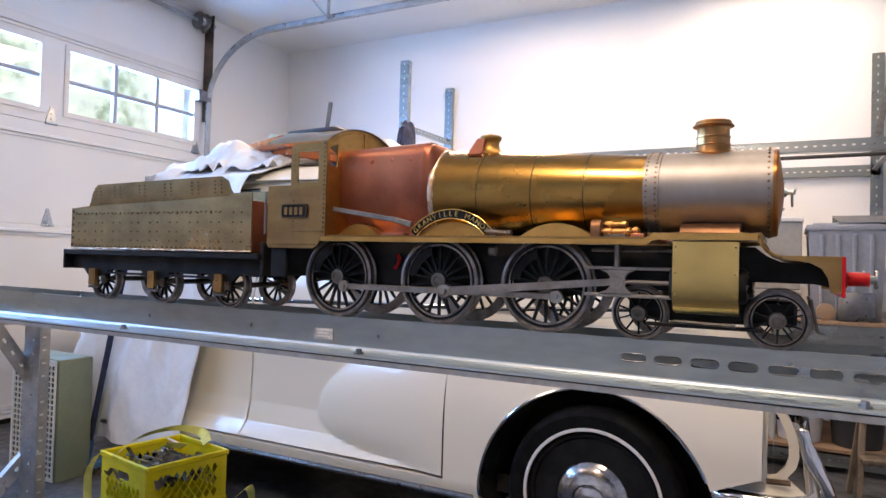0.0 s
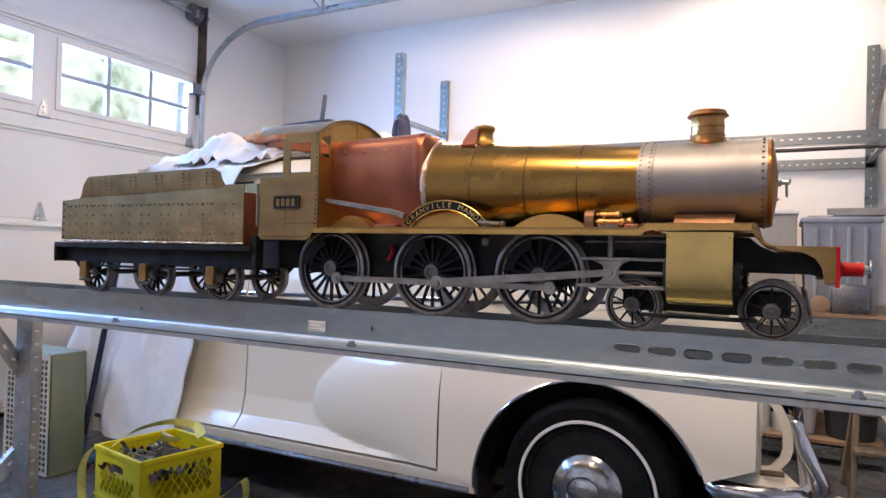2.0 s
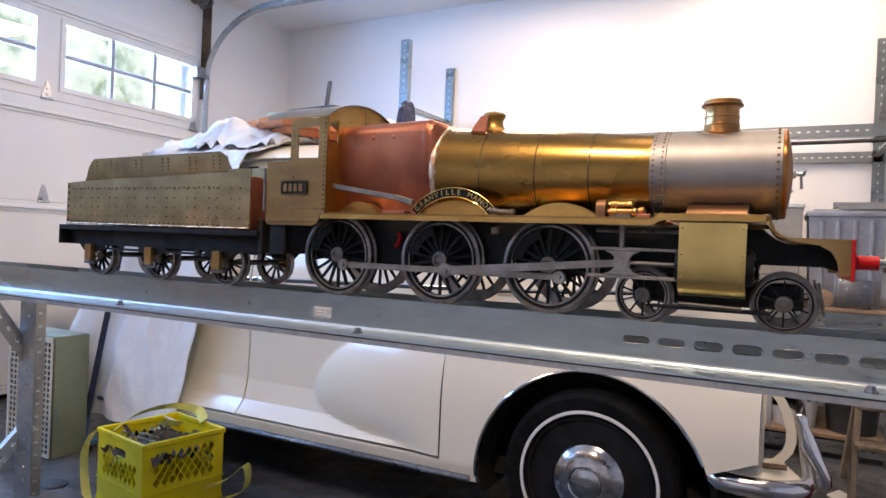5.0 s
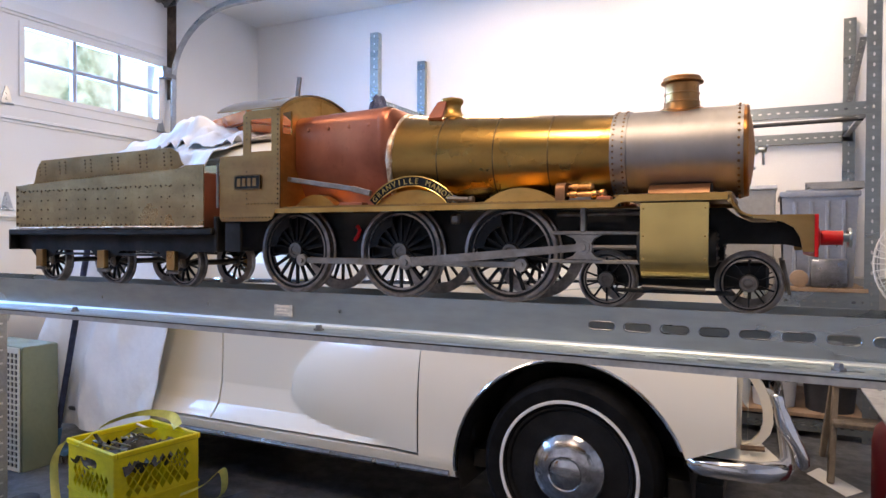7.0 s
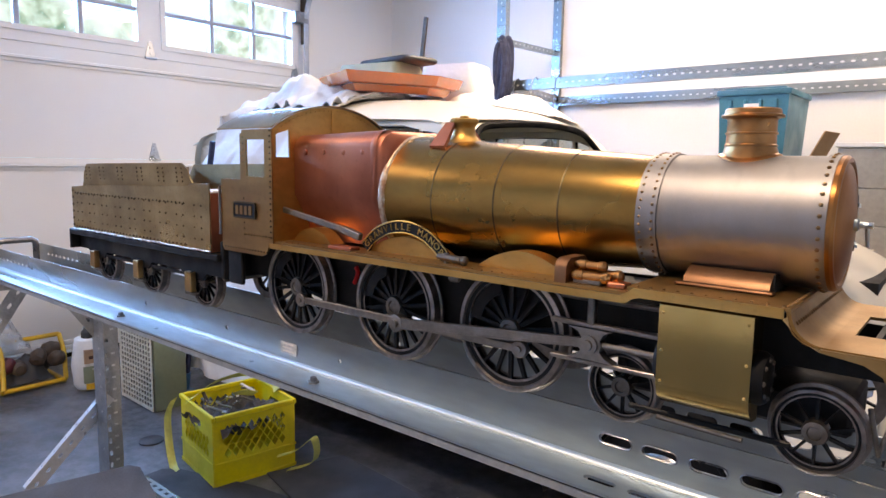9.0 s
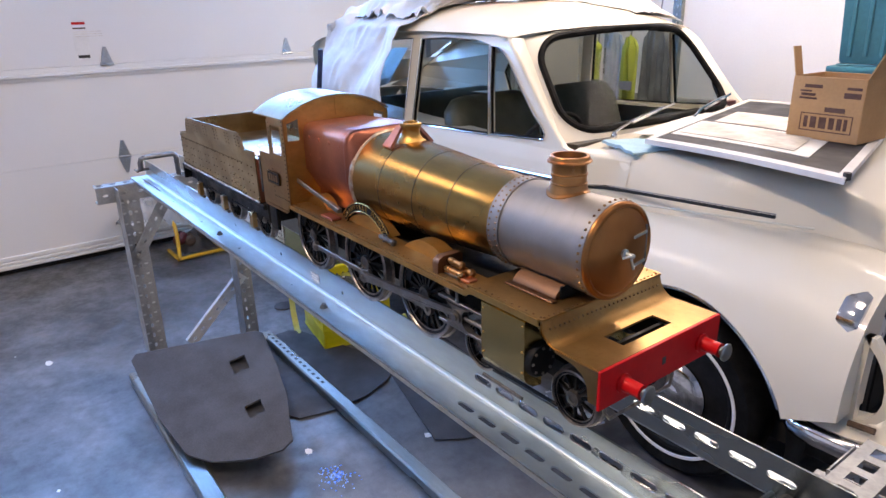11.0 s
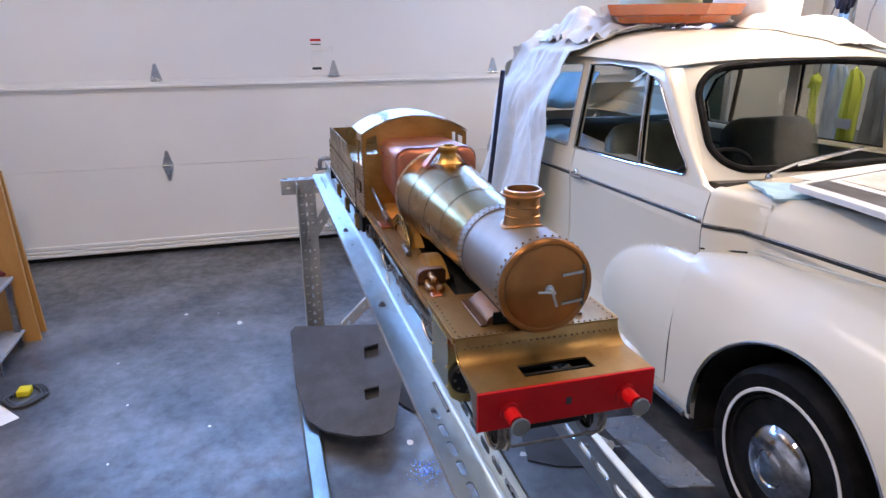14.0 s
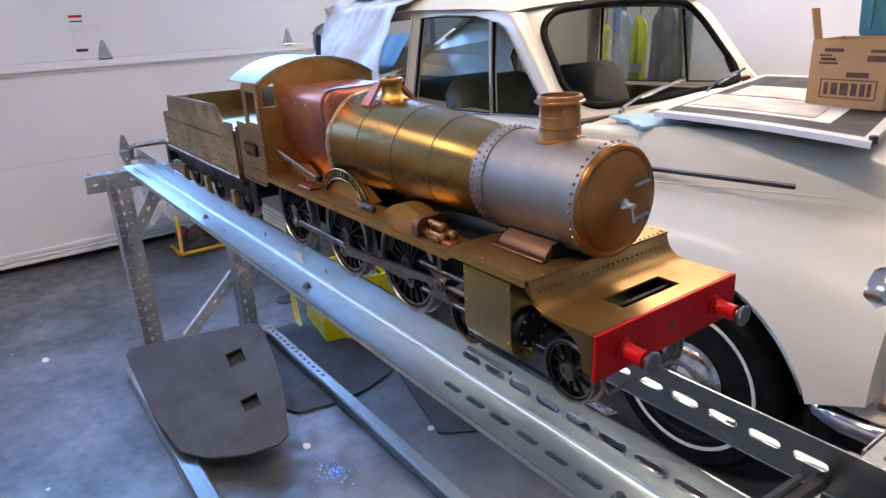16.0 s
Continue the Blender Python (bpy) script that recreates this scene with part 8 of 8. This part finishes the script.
part("bottle_neck", (lambda b: (lathe(b, (-2.80, 0.640, 0.24), (0, 0, 1), ((0, 0.036), (0.05, 0.036), (0.065, 0.024), (0.085, 0.022), (0.09, 0.028), (0.115, 0.028), (0.117, 0.002)), 16), b)[1])(B()), BOARD, sb)
bm = B()
grid(bm, lambda u, v: Vector((-3.35 + 0.28 * u, 0.05 + 0.42 * v, 0.16 + 0.28 * math.sin(0.3 + 2.6 * u) * math.sin(0.3 + 2.6 * v) + 0.05 * fold((u * 6, v * 6, 4), 1.2))), 20, 20)
solo("plastic_bag", bm, PLASTIC, (-3.2, 0.2, 0.1), "crumpled clear plastic sheeting heaped by the garage door", "plastic bag", smooth=60)

part("label", (lambda b: (grid(b, lambda u, v: Vector((-2.714 - 0.012 * (2 * u - 1) ** 2 + 0.004, 0.580 + u * 0.09, 0.150 + v * 0.07)), 8, 4), thicken(b, 0.002))[1])(B()), CARDPALE, sb, "brown printed label")
part("print_bar", (lambda b: (grid(b, lambda u, v: Vector((-2.712 - 0.012 * (2 * u - 1) ** 2 + 0.0055, 0.590 + u * 0.07, 0.172 + v * 0.016)), 8, 2), thicken(b, 0.001))[1])(B()), INK, sb)
rl = random.Random(3)
for i in range(7):
    c_ = Vector((-3.12 + rl.uniform(-0.05, 0.13), 0.36 + rl.uniform(0, 0.22), 0.09 + rl.uniform(-0.02, 0.08)))
    bm = B()
    lathe(bm, c_, (rl.uniform(-1, 1), rl.uniform(-1, 1), rl.uniform(-0.3, 1)), ((0, 0.02), (0.01, 0.035), (0.05, 0.04), (0.08, 0.026), (0.09, 0.012)), 10)
    part("engine_lump", bm, rl.choice((BOARD, RUSTY, MAROON, DARKWOOD)), yj)

# ---- far side: boards and a shelf by the other wall ----
for x, y0, y1, top, tk, mt in ((-2.125, -1.463, -1.506, 1.22, 0.022, WOOD), (-2.232, -1.466, -1.514, 0.825, 0.020, WOOD)):
    bm = B()
    prism(bm, [(y0, 0.0), (y1, top), (y1 - 0.46, top), (y0 - 0.47, 0.0)], lambda u, v, t: Vector((t, u, v)), x - tk, x)
    solo("leaning_board", bm, mt, (x, y0, 0), "tall wooden board standing on edge near the garage door", "board", "wooden boards")
wb = thing("tool_shelf", (-1.935, -1.715, 0), "low cluttered tool shelf with a power tool on it", "shelf")
part("shelf_board", box(B(), -2.095, -1.755, -1.945, -1.510, 0.335, 0.352, 0.002), GREYTOTE, wb)
part("shelf_board", box(B(), -2.095, -1.755, -1.945, -1.510, 0.065, 0.080, 0.002), GREYTOTE, wb)
for x in (-2.075, -1.775):
    part("shelf_post", box(B(), x - 0.012, x + 0.012, -1.935, -1.910, 0, 0.62), CHROME_DARK, wb)
    part("shelf_post", box(B(), x - 0.012, x + 0.012, -1.545, -1.520, 0, 0.335), CHROME_DARK, wb)
dt = thing("power_drill", (-1.925, -1.575, 0.352), "dark red and black power drill lying on the tool shelf", "drill")
bm = B()
lathe(bm, (-2.075, -1.645, 0.40), (0.55, 0.8, 0), ((0, 0.026), (0.03, 0.032), (0.09, 0.032), (0.12, 0.024), (0.15, 0.014), (0.17, 0.010)), 16)
part("body", bm, MAROON, dt)
part("grip", beam(B(), (-2.055, -1.625, 0.39), (-2.065, -1.625, 0.357), 0.035, 0.03, (1, 0, 0), w=0.004), BOARD, dt)
solo("power_cable", tube(B(), [(-1.533 + 0.078 * math.cos(a) + 0.012 * math.cos(3 * a), -1.382 + 0.072 * math.sin(a) + 0.002 * a, 0.008 + 0.004 * abs(math.sin(2 * a))) for a in np.linspace(0, 17, 66)], 0.0055, 8), BOARD, (-1.533, -1.38, 0), "coil of black power cable lying on the concrete floor", "cable")
solo("cable_plug", box(B(), -1.592, -1.534, -1.400, -1.350, 0.002, 0.030, 0.006, 2), YELLOW, (-1.563, -1.375, 0), "bright yellow plug lying in the coiled cable", "plug")
solo("paper_scrap", prism(B(), [(-1.539, -1.482), (-1.369, -1.341), (-1.300, -1.424), (-1.470, -1.565)], XY, 0.0006, 0.0016), PAPER, (-1.42, -1.45, 0), "scrap of white paper lying on the concrete floor", "paper")

# ---- shelving along the back wall ----
sh = thing("shelf_rack", (-0.4, 3.1, 0), "tall rack of slotted galvanised steel angle along the white wall", "rack")
RY0, RY1 = 2.76, 3.485
for x0, x1, t0, t1 in ((-1.810, -1.838, 2.367, 2.360), (1.015, 0.985, 2.42, 2.29)):
    part("post", perforated(B(), (x0, RY0, 0), (x0, RY0, t0), 0.064, 0.045, 0.05, (0, -1, 0)), GALV, sh)
    part("post", perforated(B(), (x1, RY1, 0), (x1, RY1, t1), 0.064, 0.045, 0.05, (0, -1, 0)), GALV, sh)
    for z in (1.655, 0.66):
        part("end_bar", perforated(B(), (x0, RY0, z), (x1, RY1, z - 0.03), 0.05, 0.03, 0.05, (1, 0, 0)), GALV_DULL, sh)
part("end_bar", perforated(B(), (-1.810, RY0, 1.92), (-1.838, RY1, 1.94), 0.035, 0.03, 0.05, (1, 0, 0)), GALV, sh)
part("end_brace", perforated(B(), (0.985, RY0 + 0.01, 2.00), (0.975, RY1 - 0.01, 1.70), 0.05, 0.03, 0.05, (1, 0, 0)), GALV_DULL, sh)
for y, zs in ((RY0 - 0.005, ((1.635, 0.062), (0.687, 0.088), (0.062, 0.06))), (RY1, ((1.603, 0.062), (0.687, 0.062)))):
    for z, wide in zs:
        part("long_bar", perforated(B(), (-1.82, y, z), (1.005, y, z), wide, 0.045, 0.042, (0, -1, 0)), GALV, sh)
part("shelf_deck", box(B(), -0.62, 1.00, RY0 - 0.03, RY1 + 0.01, 0.735, 0.755, 0.002), CARDPALE, sh, "brown board shelf deck")
part("shelf_deck", box(B(), -1.81, 1.00, RY0 + 0.02, RY1 + 0.01, 0.095, 0.115, 0.002), CARDPALE, sh, "brown board shelf deck")
part("black_rod", rod(B(), (0.2, 3.00, 1.615), (1.00, 3.00, 1.622), 0.011, 8), BOARD, sh, "black rod across the rack")
hc = thing("hose_coil", (-1.78, 2.72, 1.9), "coil of navy hose hung on the rack's post", "hose")
rh = random.Random(5)
for i in range(10):
    w, h, sl = 0.016 + 0.014 * rh.random(), 0.165 + 0.03 * rh.random(), rh.uniform(-0.02, 0.02)
    part("loop", tube(B(), [(-1.725 + 0.010 * (i % 3 - 1) + w * math.cos(a), 2.728 - 0.010 * i + 0.008 * math.sin(2 * a), 1.715 + h * math.sin(a) + sl) for a in np.linspace(0, 6.28318531, 33)], 0.0130, 8), NAVY, hc)
part("hook", tube(B(), [(-1.79, 2.76, 1.90), (-1.74, 2.735, 1.888), (-1.725, 2.62, 1.888), (-1.725, 2.605, 1.90)], 0.006, 6), CHROME_DARK, hc)


def garment(name, x0, w, y, z0, z1, mat, label, category, seed):
    """Cloth hung from a hanger on a long hook."""
    g = thing(name, (x0, y, z1), label, category, "clothes hung on the rack")
    bm = B()

    def sheet_at(u, v):
        pinch = 1 - 0.35 * max(0.0, (v - 0.82) / 0.18) ** 2
        x = x0 + w / 2 + (u - 0.5) * w * pinch
        return Vector((x, y + 0.028 * fold((u * 5, v * 1.2, seed), 1.6) + 0.012 * math.sin(u * 16 + seed) * (1 - v), z0 + (z1 - z0) * v - 0.06 * abs(u - 0.5) * (v > 0.9)))

    grid(bm, sheet_at, 22, 18)
    thicken(bm, 0.008)
    part("cloth", bm, mat, g, smooth=80)
    part("hanger_hook", tube(B(), [(x0 + w / 2, y, z1 - 0.02), (x0 + w / 2, y + 0.02, 1.50), (x0 + w / 2, 2.700, 1.655), (x0 + w / 2, 2.735, 1.672), (x0 + w / 2, 2.762, 1.655)], 0.004, 6), CHROME_DARK, g)
    return g


vest = garment("hi_vis_vest", -1.585, 0.11, 2.62, 0.686, 1.24, LIME, "lime yellow safety vest hanging from the rack", "vest", 1)
part("reflective_band", box(B(), -1.58, -1.48, 2.584, 2.588, 0.93, 0.98), GREYTOTE, vest, "grey reflective band")
garment("hi_vis_vest", -1.80, 0.06, 2.62, 0.66, 1.20, LIME, "edge of a second lime safety vest hanging from the rack", "vest", 2)
garment("hanging_shirt", -1.725, 0.135, 2.64, 0.62, 1.26, SHIRT, "pale blue shirt hanging from the rack", "shirt", 3)
garment("hanging_jacket", -1.47, 0.19, 2.66, 0.62, 1.30, GREYCLOTH, "dark work jacket hanging from the rack", "jacket", 4)


def tote(x0, x1, y0, y1, z0, z1, mat, label, group):
    t = thing("storage_tote", ((x0 + x1) / 2, (y0 + y1) / 2, z0), label, "tote", group)
    bm = B()
    k = 0.035
    rings(bm, [[Vector((x0 + e, y0 + e, z)), Vector((x1 - e, y0 + e, z)), Vector((x1 - e, y1 - e, z)), Vector((x0 + e, y1 - e, z))] for z, e in ((z0, k), (z0 + 0.01, k * 0.8), (z1 - 0.04, 0.012), (z1 - 0.03, 0.012))])
    part("tub", bm, mat, t)
    for i in range(4):
        u = x0 + (x1 - x0) * (i + 1) / 5
        part("rib", beam(B(), (u, y0 + k * 0.75, z0 + 0.03), (u, y0 + 0.010, z1 - 0.05), 0.018, 0.012, (0, 1, 0), w=0.003), mat, t)
    lid = part("lid", box(B(), x0, x1, y0, y1, z1 - 0.030, z1, 0.008, 2), mat, t)
    part("lid_ridge", box(B(), x0 + 0.03, x1 - 0.03, y0 + 0.03, y1 - 0.03, z1, z1 + 0.010, 0.004), mat, lid)
    return t


tote(0.614, 0.975, 2.80, 3.27, 0.756, 1.240, GREYTOTE, "grey plastic storage tote with lid on the rack", "totes on the rack")
for i in range(3):
    solo("loose_board", prism(B(), [(0.756 - 0.012 * i, 2.83 + 0.01 * i), (0.99, 2.81 + 0.01 * i), (0.98, 3.2), (0.75, 3.18)], XY, 1.2515 + 0.0125 * i, 1.2625 + 0.0125 * i), BOXGREY, (0.86, 3.0, 1.2515 + 0.0125 * i), "loose grey board stacked on the tote's lid", "board", "boards on the tote")
for x0, x1, z0, z1 in ((0.06, 0.600, 0.756, 0.90), (0.08, 0.590, 0.901, 1.07), (0.06, 0.598, 1.071, 1.255)):
    solo("flat_box", box(B(), x0, x1, 2.82, 3.30, z0, z1, 0.004), BOXGREY, (0.33, 3.06, z0), "grey board box stacked on the rack", "box", "boxes on the rack")
solo("box_lid", box(B(), 0.05, 0.605, 2.81, 3.31, 1.256, 1.280, 0.004), PAPER, (0.33, 3.06, 1.256), "pale lid on the topmost board box", "lid")
tote(-0.494, -0.147, 2.79, 3.25, 1.112, 1.540, TEAL, "teal plastic storage tote with lid, stacked on another", "teal totes")
tote(-0.510, -0.130, 2.79, 3.25, 0.756, 1.100, TEAL, "teal plastic storage tote with lid on the rack", "teal totes")
solo("tote_label", box(B(), -0.36, -0.29, 2.794, 2.798, 1.40, 1.47), PAPER, (-0.33, 2.80, 1.40), "white paper label on the teal tote", "label")
solo("round_bin", (lambda b: (lathe(b, (0.86, 2.93, 0.115), (0, 0, 1), ((0, 0.11), (0.20, 0.128), (0.21, 0.132), (0.21, 0.12)), 24), b)[1])(B()), BOARD, (0.86, 2.93, 0.115), "black round bin on the rack's low shelf", "bin")
solo("white_bucket", (lambda b: (lathe(b, (0.60, 2.94, 0.115), (0, 0, 1), ((0, 0.10), (0.24, 0.118), (0.25, 0.122), (0.25, 0.11)), 24), b)[1])(B()), WHITE, (0.60, 2.94, 0.115), "white plastic bucket on the rack's low shelf", "bucket")
solo("wooden_offcut", (lambda b: (lathe(b, (0.705, 2.735, 0.798), (0, 1, 0), ((0, 0.038), (0.002, 0.042), (0.05, 0.042)), 20), b)[1])(B()), CARDPALE, (0.705, 2.76, 0.756), "short round wooden offcut on the rack", "offcut")
solo("grey_case", box(B(), 0.754, 0.914, 2.735, 2.790, 0.757, 0.90, 0.01, 2), CHROME_DARK, (0.83, 2.76, 0.756), "dark grey case on the rack's edge", "case")

# red canister standing on the floor in front of the car
rcn = thing("gas_canister", (0.955, 1.25, 0), "dark red steel canister standing on the floor before the car", "canister")
part("body", (lambda b: (lathe(b, (0.955, 1.25, 0.0), (0, 0, 1), ((0, 0.105), (0.012, 0.122), (0.03, 0.126), (0.40, 0.126), (0.44, 0.118), (0.475, 0.090), (0.495, 0.045), (0.50, 0.030)), 32), b)[1])(B()), MAROON, rcn, smooth=60)
part("valve", (lambda b: (lathe(b, (0.955, 1.25, 0.498), (0, 0, 1), ((0, 0.020), (0.02, 0.020), (0.022, 0.012), (0.04, 0.012), (0.042, 0.028), (0.052, 0.028), (0.053, 0.001)), 14), b)[1])(B()), CHROME_DARK, rcn, "dull metal valve")
part("foot_ring", (lambda b: (lathe(b, (0.955, 1.25, 0.0), (0, 0, 1), ((0, 0.108), (0.018, 0.108), (0.018, 0.128), (0.0, 0.128)), 28, cap=False), b)[1])(B()), BOARD, rcn)

# step stool
ss = thing("step_stool", (0.95, 2.30, 0), "weathered wooden step stool standing by the rack", "stool")
part("top", box(B(), 0.815, 1.10, 2.165, 2.42, 0.374, 0.40, 0.004), WOOD_PALE, ss)
part("tread", box(B(), 0.805, 1.11, 2.09, 2.23, 0.225, 0.245, 0.004), WOOD_PALE, ss)
for x, d in ((0.825, -1), (1.09, 1)):
    part("leg", beam(B(), (x + 0.03 * d, 2.07, 0.0), (x, 2.25, 0.374), 0.024, 0.05, (0, 1, 0), w=0.003), WOOD_PALE, ss)
    part("leg", beam(B(), (x + 0.03 * d, 2.475, 0.0), (x, 2.34, 0.374), 0.024, 0.05, (0, 1, 0), w=0.003), WOOD_PALE, ss)
solo("paper_sheet", (lambda b: (prism(b, [(0.715, 2.159), (0.837, 1.934), (0.903, 2.025), (0.768, 2.263)], XY, 0.0008, 0.0020), b)[1])(B()), PAPER, (0.81, 2.1, 0), "sheet of white paper lying on the garage floor", "paper")

# cage fan
fan = thing("pedestal_fan", (1.045, 1.72, 0), "white pedestal fan with a wire cage", "fan")
FC = Vector((1.045, 1.66, 0.905))
fx, fy = Vector((0.83, -0.55, 0)).normalized(), Vector((0, 0, 1))
fz = fx.cross(fy).normalized()
if fz.y > 0:
    fz = -fz
for r, d in ((0.182, 0.0), (0.148, 0.045), (0.09, 0.065), (0.045, 0.07), (0.148, -0.045), (0.09, -0.06)):
    bm = B()
    tube(bm, [FC + (fx * math.cos(a) + fy * math.sin(a)) * r + fz * d for a in np.linspace(0, 6.28318531, 41)], 0.0045 if r > 0.17 else 0.002, 6)
    part("cage_ring", bm, WHITE, fan)
for i in range(40):
    a = 6.28318531 * i / 40
    d = fx * math.cos(a) + fy * math.sin(a)
    part("cage_wire", tube(B(), [FC + d * 0.045 + fz * 0.07, FC + d * 0.11 + fz * 0.062, FC + d * 0.156 + fz * 0.04, FC + d * 0.182, FC + d * 0.156 - fz * 0.042, FC + d * 0.06 - fz * 0.065], 0.0017, 4), WHITE, fan)
bm = B()
for i in range(4):
    a0 = i * 1.5708
    rings(bm, [[FC + (fx * math.cos(a0 + t) + fy * math.sin(a0 + t)) * r + fz * (0.02 * (t - 0.5)) for r in (0.04, 0.15)] + [FC + (fx * math.cos(a0 + t) + fy * math.sin(a0 + t)) * r + fz * (0.02 * (t - 0.5) + 0.003) for r in (0.15, 0.04)] for t in (0.1, 0.4, 0.7, 1.0)])
part("blades", bm, WHITE, fan)
part("motor_case", (lambda b: (lathe(b, FC - fz * 0.13, fz, ((0, 0.03), (0.02, 0.055), (0.10, 0.06), (0.15, 0.04)), 20), b)[1])(B()), WHITE, fan)
part("stem", rod(B(), FC - fz * 0.09 - Vector((0, 0, 0.05)), Vector((1.045 - fz.x * 0.09, 1.66 - fz.y * 0.09, 0.02)), 0.014, 10), WHITE, fan)
part("base", (lambda b: (lathe(b, (1.045 - fz.x * 0.09, 1.66 - fz.y * 0.09, 0.0), (0, 0, 1), ((0, 0.19), (0.012, 0.19), (0.03, 0.05), (0.04, 0.02)), 28), b)[1])(B()), WHITE, fan)
